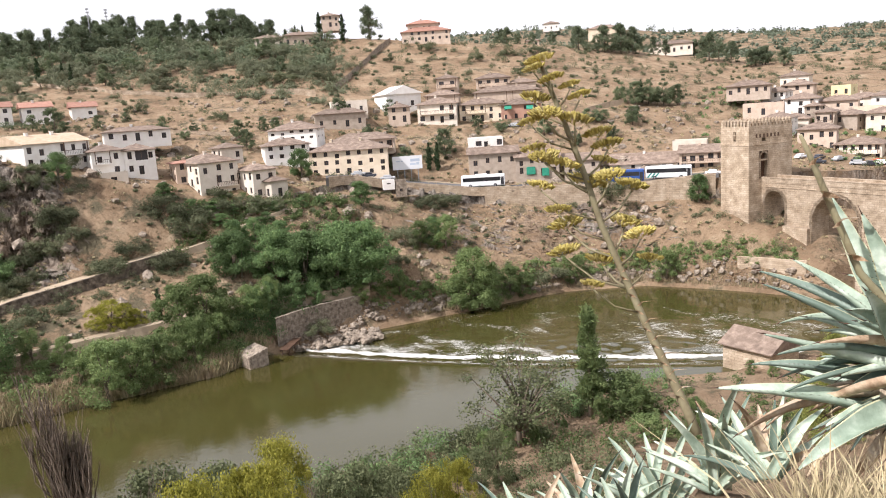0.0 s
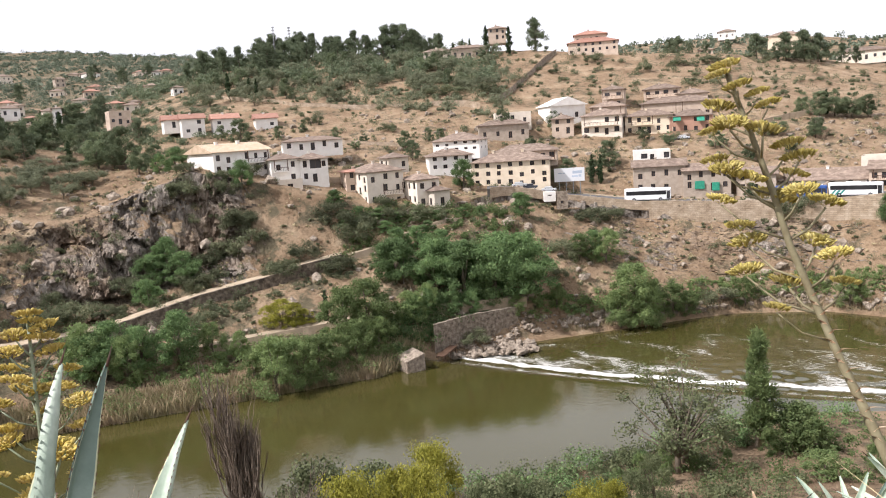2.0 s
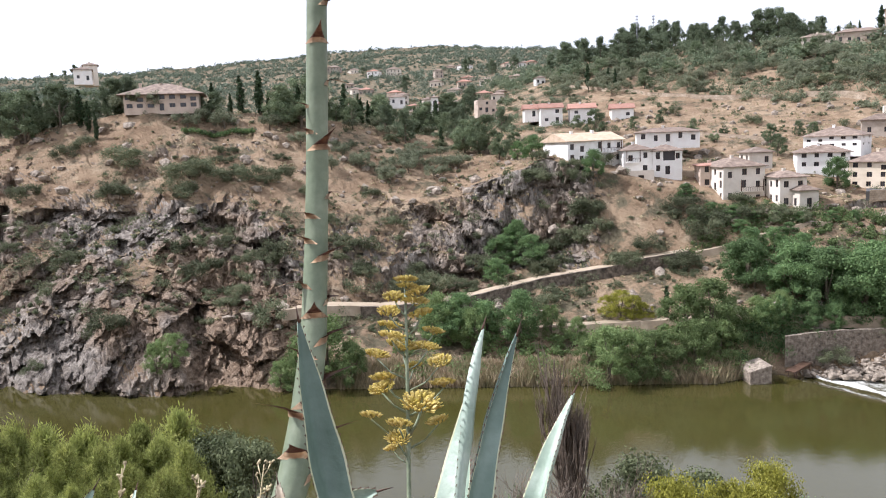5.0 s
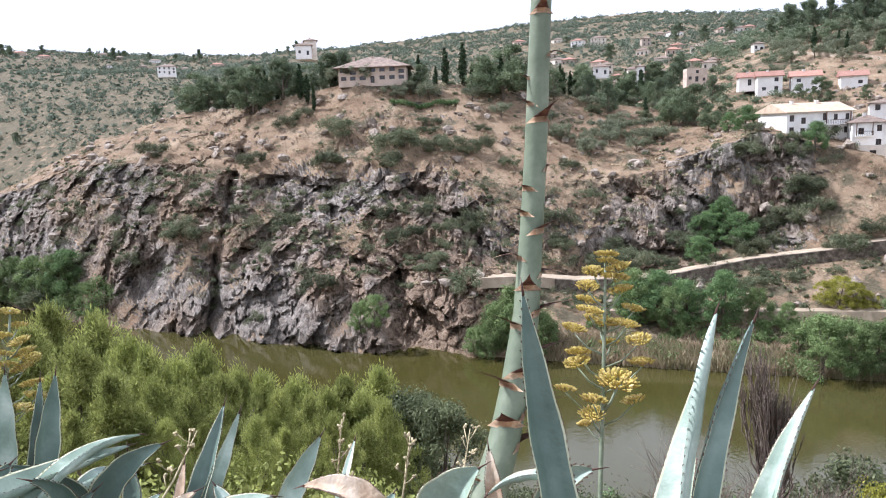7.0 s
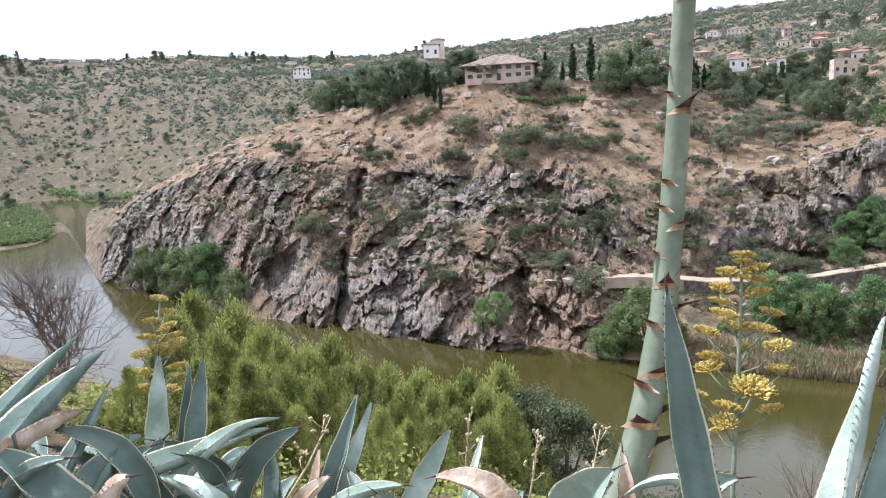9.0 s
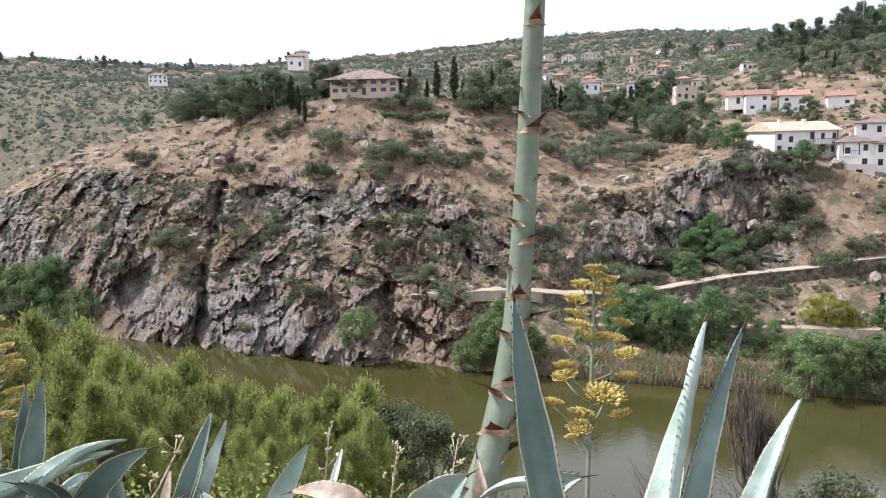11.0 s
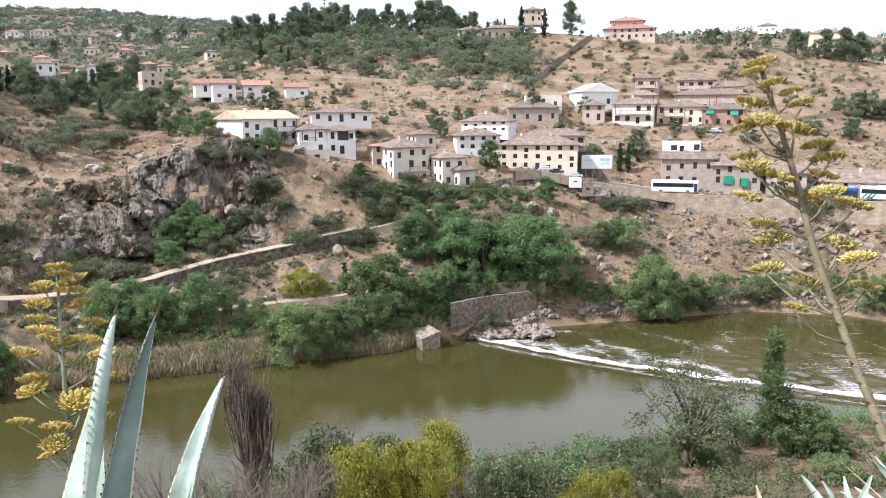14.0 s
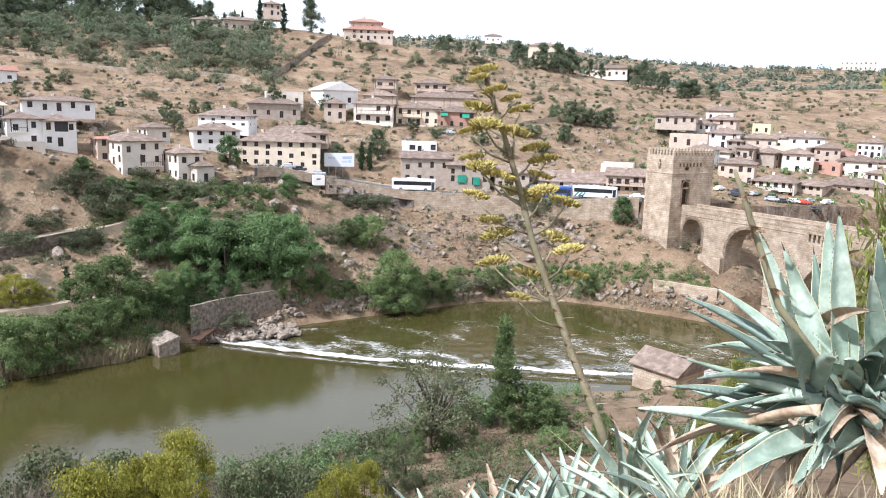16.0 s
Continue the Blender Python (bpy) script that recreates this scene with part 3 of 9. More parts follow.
# darker green leaf tone; also puts shade into the leaf by the stalk
AGAVE_DARK = material("agave_green_shaded_skin", [(0.28, (0.075, 0.115, 0.088)), (0.55, (0.135, 0.19, 0.15)), (0.78, (0.22, 0.28, 0.23))], 5.0, 0.5, 0.25, 30, obj=0.14, spec=0.45)
AGAVE_DRY = material("dried_agave", [(0.3, (0.24, 0.14, 0.08)), (0.5, (0.46, 0.35, 0.24)), (0.72, (0.66, 0.58, 0.47))], 7.0, 0.85, 0.5, 25)
SPINE = material("brown_spines", [(0.3, (0.05, 0.03, 0.02)), (0.7, (0.12, 0.06, 0.04))], 9, 0.6, 0)
STALK = material("agave_stalk", [(0.3, (0.125, 0.155, 0.092)), (0.5, (0.180, 0.215, 0.135)), (0.72, (0.28, 0.305, 0.205))], 6.0, 0.5, 0.15, 25, spec=0.4)
STALK_OLD = material("weathered_stalk", [(0.3, (0.160, 0.128, 0.072)), (0.55, (0.240, 0.216, 0.128)), (0.75, (0.336, 0.288, 0.192))], 4.0, 0.7, 0.3, 20)
BRACT_BASE = material("pale_bract_base", [(0.3, (0.30, 0.17, 0.10)), (0.5, (0.46, 0.32, 0.20)), (0.75, (0.60, 0.50, 0.36))], 20, 0.8, 0.3, 40)
BRACT = material("rust_bract", [(0.3, (0.07, 0.03, 0.02)), (0.5, (0.12, 0.058, 0.04)), (0.75, (0.30, 0.19, 0.12))], 16, 0.75, 0.3, 40)
FLOWER = material("yellow_blossom", [(0.3, (0.36, 0.30, 0.06)), (0.5, (0.53, 0.41, 0.11)), (0.7, (0.72, 0.60, 0.28))], 6.0, 0.7, 0, island=0.5, glow_through=0.15)
FLOWER_OLD = material("faded_blossom", [(0.3, (0.300, 0.246, 0.057)), (0.5, (0.467, 0.386, 0.115)), (0.7, (0.598, 0.517, 0.237))], 6.0, 0.75, 0, island=0.5, glow_through=0.12)
STRAW = material("dry_straw", [(0.3, (0.30, 0.24, 0.13)), (0.7, (0.50, 0.43, 0.27))], 5, 0.85, 0, island=0.6)


def course(mat, width, height, depth=0.25):
    """Lay squared masonry in courses over a stone surface: joints darker and sunk, each block of its own tone."""
    n, link = mat.node_tree.nodes, mat.node_tree.links.new
    b = n["Principled BSDF"]
    old = b.inputs["Base Color"].links[0].from_socket
    tc = n.new("ShaderNodeTexCoord")
    sep, add, com = n.new("ShaderNodeSeparateXYZ"), n.new("ShaderNodeMath"), n.new("ShaderNodeCombineXYZ")
    link(tc.outputs["Object"], sep.inputs[0])
    link(sep.outputs[0], add.inputs[0]), link(sep.outputs[1], add.inputs[1])
    link(add.outputs[0], com.inputs[0]), link(sep.outputs[2], com.inputs[1])
    br = n.new("ShaderNodeTexBrick")
    br.inputs["Color1"].default_value, br.inputs["Color2"].default_value, br.inputs["Mortar"].default_value = (1.08, 1.07, 1.05, 1), (0.80, 0.78, 0.75, 1), (0.62, 0.60, 0.57, 1)
    br.inputs["Scale"].default_value, br.inputs["Brick Width"].default_value, br.inputs["Row Height"].default_value, br.inputs["Mortar Size"].default_value = 1.0, width, height, 0.035
    link(com.outputs[0], br.inputs["Vector"])
    mix = n.new("ShaderNodeMix")
    mix.data_type, mix.blend_type = "RGBA", "MULTIPLY"
    mix.inputs[0].default_value = 0.85
    link(old, mix.inputs[6]), link(br.outputs["Color"], mix.inputs[7])
    link(mix.outputs[2], b.inputs["Base Color"])


course(STONE, 1.1, 0.5)


def part(name, bm, mat, parent=None, label=""):
    """Links a bmesh as one mesh object under a thing or part."""
    me = bpy.data.meshes.new(name)
    bm.to_mesh(me)
    bm.free()
    for m in mat if isinstance(mat, (list, tuple)) else [mat]:
        me.materials.append(m)
    ob = new(name, me)
    ob.parent = parent
    if label:
        ob["label"] = label
    return ob


def shared(name, me, parent, m=None):
    ob = new(name, me)
    ob.parent = parent
    if m is not None:
        ob.matrix_basis = m
    return ob


def box(bm, x0, x1, y0, y1, z0, z1, mat_index=0):
    v = [bm.verts.new(p) for p in ((x0, y0, z0), (x1, y0, z0), (x1, y1, z0), (x0, y1, z0), (x0, y0, z1), (x1, y0, z1), (x1, y1, z1), (x0, y1, z1))]
    for q in ((3, 2, 1, 0), (4, 5, 6, 7), (0, 1, 5, 4), (1, 2, 6, 5), (2, 3, 7, 6), (3, 0, 4, 7)):
        bm.faces.new([v[i] for i in q]).material_index = mat_index


def tube(bm, points, radii, sides=6, cap=True):
    """A tapered tube along points."""
    rings, up = [], Vector((0.31, 0.17, 0.93))
    pts = [Vector(p) for p in points]
    for i, p in enumerate(pts):
        t = (pts[min(i + 1, len(pts) - 1)] - pts[max(i - 1, 0)]).normalized()
        a = t.cross(up if abs(t.dot(up)) < 0.95 else Vector((1, 0, 0))).normalized()
        b = t.cross(a)
        rings.append([bm.verts.new(p + radii[i] * (math.cos(k * 2 * math.pi / sides) * a + math.sin(k * 2 * math.pi / sides) * b)) for k in range(sides)])
    for r, q in zip(rings, rings[1:]):
        for k in range(sides):
            bm.faces.new((r[k], r[(k + 1) % sides], q[(k + 1) % sides], q[k])).smooth = True
    if cap:
        bm.faces.new(rings[-1])
        bm.faces.new(rings[0][::-1])


# ---- plants ----
def leaf_cloud(rng, clusters, per, size, flat=0.0, slim=1.0, tall=1.0):
    """Small bent leaf sprays round the given cluster balls (x, y, z, radius): vertices and faces."""
    vs, fs = [], []
    for cx, cy, cz, r in clusters:
        n = rng.normal(size=(per, 3))
        n /= np.linalg.norm(n, axis=1)[:, None]
        reach = r * (0.25 + 0.85 * rng.random((per, 1)) ** 0.8 + 0.25 * rng.random((per, 1)) ** 6)
        p = np.array([cx, cy, cz]) + n * reach * [1, 1, (0.85 - flat) * tall]
        nn = n + rng.normal(size=(per, 3)) * 0.55
        nn /= np.linalg.norm(nn, axis=1)[:, None]
        u = np.cross(nn, rng.normal(size=(per, 3)))
        if slim < 1:
            u = n * 0.7 + rng.normal(size=(per, 3)) * 0.45 + [0, 0, 0.55]
            nn = np.cross(u, rng.normal(size=(per, 3)))
            nn /= np.linalg.norm(nn, axis=1)[:, None] + 1e-9
        u /= np.linalg.norm(u, axis=1)[:, None] + 1e-9
        w = np.cross(nn, u)
        s = size * (0.6 + 0.8 * rng.random((per, 1)))
        base = len(vs)
        quad = np.stack([p - u * s * 0.5, p + w * s * 0.42 * slim - nn * s * 0.1, p + u * s * 0.75 - nn * s * 0.16, p - w * s * 0.40 * slim - nn * s * 0.06], 1).reshape(-1, 3)
        vs.extend(quad.tolist())
        fs.extend([(base + 4 * k, base + 4 * k + 1, base + 4 * k + 2, base + 4 * k + 3) for k in range(per)])
    return vs, fs


def crown_shape(kind, rng):
    """Cluster balls for a plant one unit high, and its trunk's lines."""
    c, limbs = [], []
    if kind in ("oak", "hill_tree", "willow", "grey", "round_tree", "tamarisk", "yellow"):
        low, wide = {"oak": (0.16, 0.42), "hill_tree": (0.16, 0.42), "willow": (0.06, 0.44), "grey": (0.02, 0.46), "round_tree": (0.28, 0.46), "tamarisk": (0.02, 0.44), "yellow": (0.02, 0.55)}[kind]
        for k in range(52 if kind != "tamarisk" else 96):
            a, q = rng.random() * 6.283, rng.random()
            z = low + (1 - low) * q
            rad = wide * math.sin(math.pi * min(0.97, 0.25 + 0.72 * q)) ** 0.8 * (0.35 + 0.75 * rng.random())
            if kind == "tamarisk":
                lobe = 1 + 0.35 * math.sin(3 * a + 5 * q) + 0.2 * math.sin(7 * a + 1.3)
                rad = wide * (1 - q ** 1.7) ** 0.8 * (0.15 + 0.95 * rng.random()) * lobe
            r = (0.105 if kind != "tamarisk" else 0.062) * (0.5 + 1.0 * rng.random())
            c.append((rad * math.cos(a), rad * math.sin(a), min(z, 0.98 - r * 0.7), r))
        for k in range(5):
            t = c[k * 9]
            limbs.append([(0, 0, 0.18), (t[0] * 0.5, t[1] * 0.5, 0.18 + (t[2] - 0.18) * 0.6), (t[0], t[1], t[2])])
    elif kind == "bush":
        for k in range(15):
            a, q = rng.random() * 6.283, rng.random()
            rad = 0.62 * math.sqrt(rng.random())
            c.append((rad * math.cos(a), rad * math.sin(a), 0.12 + 0.62 * q * (1 - rad * 0.7), 0.2 * (0.7 + 0.7 * rng.random())))
        limbs = [[(0, 0, 0), (0.2, 0.1, 0.3), (0.35, 0.15, 0.5)], [(0, 0, 0), (-0.2, 0.15, 0.3), (-0.3, 0.2, 0.55)]]
    elif kind == "olive":
        for k in range(18):
            a, q = rng.random() * 6.283, rng.random()
            rad = 0.55 * math.sqrt(rng.random())
            c.append((rad * math.cos(a), rad * math.sin(a), 0.35 + 0.5 * q * (1 - rad * 0.5), 0.17 * (0.7 + 0.7 * rng.random())))
        limbs = [[(0, 0, 0.15), (0.15, 0.1, 0.4), (0.3, 0.2, 0.65)], [(0, 0, 0.15), (-0.2, 0.0, 0.4), (-0.35, 0.1, 0.6)]]
    elif kind in ("pine", "edge_pine"):
        for k in range(54):
            a, q = rng.random() * 6.283, rng.random() ** 0.85
            lobe = 1 + 0.45 * math.sin(2 * a + 9 * q) + 0.2 * math.sin(5 * a + 2)
            rad = ((0.40 - 0.30 * q ** 1.6) if kind == "pine" else (0.30 - 0.2 * q)) * (0.25 + 0.8 * rng.random()) * lobe
            c.append((rad * math.cos(a), rad * math.sin(a), 0.14 + 0.80 * q + 0.05 * rng.normal(), 0.088 * (0.5 + 0.9 * rng.random())))
        limbs = [[(0, 0, z), (0.2 * math.cos(z * 40), 0.2 * math.sin(z * 40), z + 0.08), (0.33 * math.cos(z * 40), 0.33 * math.sin(z * 40), z + 0.1)] for z in (0.3, 0.38, 0.46, 0.55)]
    elif kind == "cypress":
        for k in range(26):
            q = (k + 0.5) / 26
            rad = 0.075 * math.sin(math.pi * min(0.96, 0.18 + 0.8 * q)) * rng.random()
            a = rng.random() * 6.283
            c.append((rad * math.cos(a), rad * math.sin(a), 0.05 + 0.93 * q, 0.082 * math.sin(math.pi * min(0.95, 0.22 + 0.74 * q)) * (0.75 + 0.5 * rng.random())))
    elif kind == "poplar":
        for k in range(44):
            q = 0.2 + 0.8 * (k + 0.5) / 44
            rad = 0.11 * math.sin(math.pi * min(0.96, q)) ** 0.6 * rng.random()
            a = rng.random() * 6.283
            c.append((rad * math.cos(a), rad * math.sin(a), q * 0.97, 0.062 * (0.6 + 0.7 * rng.random())))
    elif kind == "thin_tree":
        for k in range(26):
            a, q = rng.random() * 6.283, rng.random()
            rad = 0.42 * math.sqrt(rng.random())
            c.append((rad * math.cos(a), rad * math.sin(a), 0.4 + 0.56 * q, 0.12 * (0.6 + 0.7 * rng.random())))
        limbs = [[(0, 0, 0.2), (t[0] * 0.45, t[1] * 0.45, 0.2 + (t[2] - 0.2) * 0.55), (t[0], t[1], t[2] + 0.04)] for t in c]
    return c, limbs


LOOKS = {  # leaf surface, sprays per cluster, spray size, category, label, spreads sideways
    "oak": (LEAF_OAK, 250, 0.023, "tree", "dark green broadleaf tree on the river bank", "broadleaf_tree"),
    "hill_tree": (LEAF_HILL, 230, 0.023, "tree", "grey-green garden tree on the hill", "hill_tree"),
    "willow": (LEAF_WILLOW, 240, 0.022, "tree", "light green leafy riverside tree", "riverside_tree"),
    "grey": (LEAF_GREY, 190, 0.021, "shrub", "dusty grey-green shrub on the near bank", "dusty_shrub"),
    "round_tree": (LEAF_WILLOW, 110, 0.03, "tree", "small round light green tree on red earth", "round_tree"),
    "tamarisk": (LEAF_TAMARISK, 210, 0.027, "tree", "feathery bright green tree below the lookout", "feathery_tree"),
    "yellow": (LEAF_YELLOW, 330, 0.017, "shrub", "yellow-green leafy shrub on the bank", "yellow_shrub"),
    "bush": (LEAF_BUSH, 300, 0.037, "bush", "grey-green scrub bush on dry slope", "scrub_bush"),
    "olive": (LEAF_OLIVE, 170, 0.038, "tree", "silvery olive tree on dry grass", "olive_tree"),
    "pine": (LEAF_PINE, 130, 0.05, "tree", "dark green pine on the hilltop", "pine_tree"),
    "cypress": (LEAF_CYPRESS, 75, 0.036, "tree", "narrow dark green cypress on the hill", "cypress_tree"),
    "edge_pine": (LEAF_TAMARISK, 260, 0.034, "tree", "green pine with fine needles near the lookout", "near_pine"),
    "poplar": (LEAF_WILLOW, 120, 0.04, "tree", "tall narrow poplar with pale trunk", "poplar_tree"),
    "thin_tree": (LEAF_GREY, 100, 0.020, "tree", "sparse small-leaved tree with grey branches", "sparse_tree"),
}
PROTOS = {}
rng_plants = np.random.default_rng(7)


def grow(kind, x, y, z, h, wide=1.0):
    """One plant of a kind, h metres high, built once in each of three forms and then copied."""
    form = int(rng_plants.integers(0, 3 if kind not in ("poplar", "thin_tree") else 1))
    m = Matrix.Translation((x, y, z)) @ Matrix.Rotation(rng_plants.random() * 6.283, 4, "Z") @ Matrix.Diagonal((h * wide, h * wide, h, 1))
    key = (kind, form)
    if key in PROTOS:
        ob, first = PROTOS[key]
        return copy_thing(ob, m @ Matrix.Diagonal((1 / first[0], 1 / first[1], 1 / first[2], 1)))
    mat, per, size, category, label, name = LOOKS[kind]
    rng = np.random.default_rng(100 + form + 10 * len(kind) + ord(kind[0]))
    clusters, limbs = crown_shape(kind, rng)
    root = new(name)
    tagged(root, label, category, group=name.replace("_", " ") + "s")
    bm = bmesh.new()
    top = 0.6 if kind in ("pine", "poplar", "cypress") else 0.4
    if kind != "bush":
        tube(bm, [(0, 0, -0.06), (0.01, 0, top * 0.4), (-0.01, 0.015, top), (0.0, 0.0, top * 1.3)], [0.03, 0.024, 0.016, 0.006], 7)
    for line in limbs:
        tube(bm, line, [0.014, 0.008, 0.003], 5)
    part("trunk", bm, BARK, root)
    vs, fs = leaf_cloud(rng, clusters, per, size, 0.0, 0.32 if kind in ("tamarisk", "edge_pine", "poplar", "pine") else 1.0, 1.9 if kind == "tamarisk" else 1.0)
    me = bpy.data.meshes.new("crown")
    me.from_pydata(vs, [], fs)
    me.materials.append(mat)
    shared("crown", me, root)
    root.matrix_basis = m
    PROTOS[key] = (root, (h * wide, h * wide, h))
    return root


def plant(kind, rows, wide=1.0):
    for az, d, h in rows:
        p = spot(az, d)
        # oaks beyond 225 m are grown as hill trees, with lighter, greyer leaves
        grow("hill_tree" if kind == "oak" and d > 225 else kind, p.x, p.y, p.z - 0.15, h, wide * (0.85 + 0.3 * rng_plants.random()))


def bare_tree(name, label, az, d, h, spread, mat, twigs, upright=0.0, seed=1, thick=0.53):
    """A leafless tree, its limbs forking down to fine twigs."""
    rng = np.random.default_rng(seed)
    p = spot(az, d)
    root = tagged(new(name), label, "tree")
    root.location = p
    bm, fine = bmesh.new(), bmesh.new()

    def fork(a, way, length, r, level):
        b = a + way * length
        mid = a + way * length * 0.5 + Vector(rng.normal(size=3)) * length * 0.06
        tube(bm if level < 2 else fine, [a, mid, b], [r, r * 0.8, r * 0.55], 5 if level < 2 else 3, False)
        if level < 4:
            for k in range(twigs if level < 3 else 3):
                turn = Vector(rng.normal(size=3)) * spread + Vector((0, 0, 0.25 + upright))
                fork(a + (b - a) * (0.45 + 0.55 * rng.random()), (way + turn).normalized(), length * (0.62 + 0.2 * rng.random()), r * thick, level + 1)

    fork(Vector((0, 0, -0.3)), Vector((0.03, 0.02, 1)).normalized(), h * 0.36, h * 0.013, 0)
    part("trunk", bm, mat, root)
    part("twig_crown", fine, mat, root)
    return root


# ---- buildings ----
def wall_face(bm, o, u, width, z0, z1, holes, depth=0.22):
    """One wall from o along u with real openings (x0, x1, z0, z1) and their reveals."""
    n = Vector((u.y, -u.x, 0))
    xs = sorted({0.0, width, *(q for h in holes for q in h[:2])})
    zs = sorted({z0, z1, *(q for h in holes for q in h[2:])})

    def at(x, z, back=0.0):
        return o + u * x - n * back + Vector((0, 0, z))

    for xa, xb in zip(xs, xs[1:]):
        for za, zb in zip(zs, zs[1:]):
            xm, zm = (xa + xb) / 2, (za + zb) / 2
            if not any(h[0] < xm < h[1] and h[2] < zm < h[3] for h in holes):
                bm.faces.new([bm.verts.new(at(*q)) for q in ((xa, za), (xb, za), (xb, zb), (xa, zb))])
    for xa, xb, za, zb in holes:
        c = [(xa, za), (xb, za), (xb, zb), (xa, zb)]
        for a, b in zip(c, c[1:] + c[:1]):
            bm.faces.new([bm.verts.new(q) for q in (at(*a), at(*a, depth), at(*b, depth), at(*b))])


WINDOW_MESHES = {}


def window_mesh(w, h, kind):
    key = (round(w, 2), round(h, 2), kind)
    if key not in WINDOW_MESHES:
        bm = bmesh.new()
        t = 0.07
        box(bm, -w / 2, -w / 2 + t, -0.03, 0.03, 0, h), box(bm, w / 2 - t, w / 2, -0.03, 0.03, 0, h)
        box(bm, -w / 2 + t, w / 2 - t, -0.03, 0.03, 0, t), box(bm, -w / 2 + t, w / 2 - t, -0.03, 0.03, h - t, h)
        box(bm, -0.035, 0.035, -0.028, 0.028, t, h - t)
        fr = bpy.data.meshes.new("window")
        bm.to_mesh(fr), bm.free()
        fr.materials.append(WOOD)
        bm = bmesh.new()
        box(bm, -w / 2 + t, w / 2 - t, -0.008, 0.008, t, h - t)
        pn = bpy.data.meshes.new("pane")
        bm.to_mesh(pn), bm.free()
        pn.materials.append(GLASS)
        WINDOW_MESHES[key] = (fr, pn)
    return WINDOW_MESHES[key]


def roof_shape(bm, x0, x1, y0, y1, z, kind, pitch, over=0.45):
    x0, x1, y0, y1 = x0 - over, x1 + over, y0 - over, y1 + over
    w, d, th = x1 - x0, y1 - y0, 0.16
    rise = min(w, d) / 2 * math.tan(radians(pitch))
    if kind == "hip":
        if w >= d:
            ridge = [(x0 + d / 2, (y0 + y1) / 2, z + rise), (x1 - d / 2 + 0.01, (y0 + y1) / 2, z + rise)]
        else:
            ridge = [((x0 + x1) / 2, y0 + w / 2, z + rise), ((x0 + x1) / 2, y1 - w / 2 + 0.01, z + rise)]
        e = [(x0, y0, z), (x1, y0, z), (x1, y1, z), (x0, y1, z)]
        v = [bm.verts.new(q) for q in e + ridge]
        quads = ((0, 1, 5, 4), (1, 2, 5), (2, 3, 4, 5), (3, 0, 4)) if w >= d else ((0, 1, 4), (1, 2, 5, 4), (2, 3, 5), (3, 0, 4, 5))
    else:  # gable, ridge along x (gable) or along y (gable_end)
        if kind == "gable":
            ridge, rise = [(x0, (y0 + y1) / 2, z + d / 2 * math.tan(radians(pitch))), (x1, (y0 + y1) / 2, z + d / 2 * math.tan(radians(pitch)))], 0
            quads = ((0, 1, 5, 4), (2, 3, 4, 5), (1, 2, 5), (3, 0, 4))
        else:
            ridge = [((x0 + x1) / 2, y0, z + w / 2 * math.tan(radians(pitch))), ((x0 + x1) / 2, y1, z + w / 2 * math.tan(radians(pitch)))]
            quads = ((1, 2, 5, 4), (3, 0, 4, 5), (0, 1, 4), (2, 3, 5))
        v = [bm.verts.new(q) for q in [(x0, y0, z), (x1, y0, z), (x1, y1, z), (x0, y1, z)] + ridge]
    for q in quads:
        bm.faces.new([v[i] for i in q])
    b = [bm.verts.new((q.co.x, q.co.y, z - th)) for q in v[:4]]
    for i in range(4):
        bm.faces.new((b[i], b[(i + 1) % 4], v[(i + 1) % 4], v[i]))
    bm.faces.new(b[::-1])


HOUSES = []


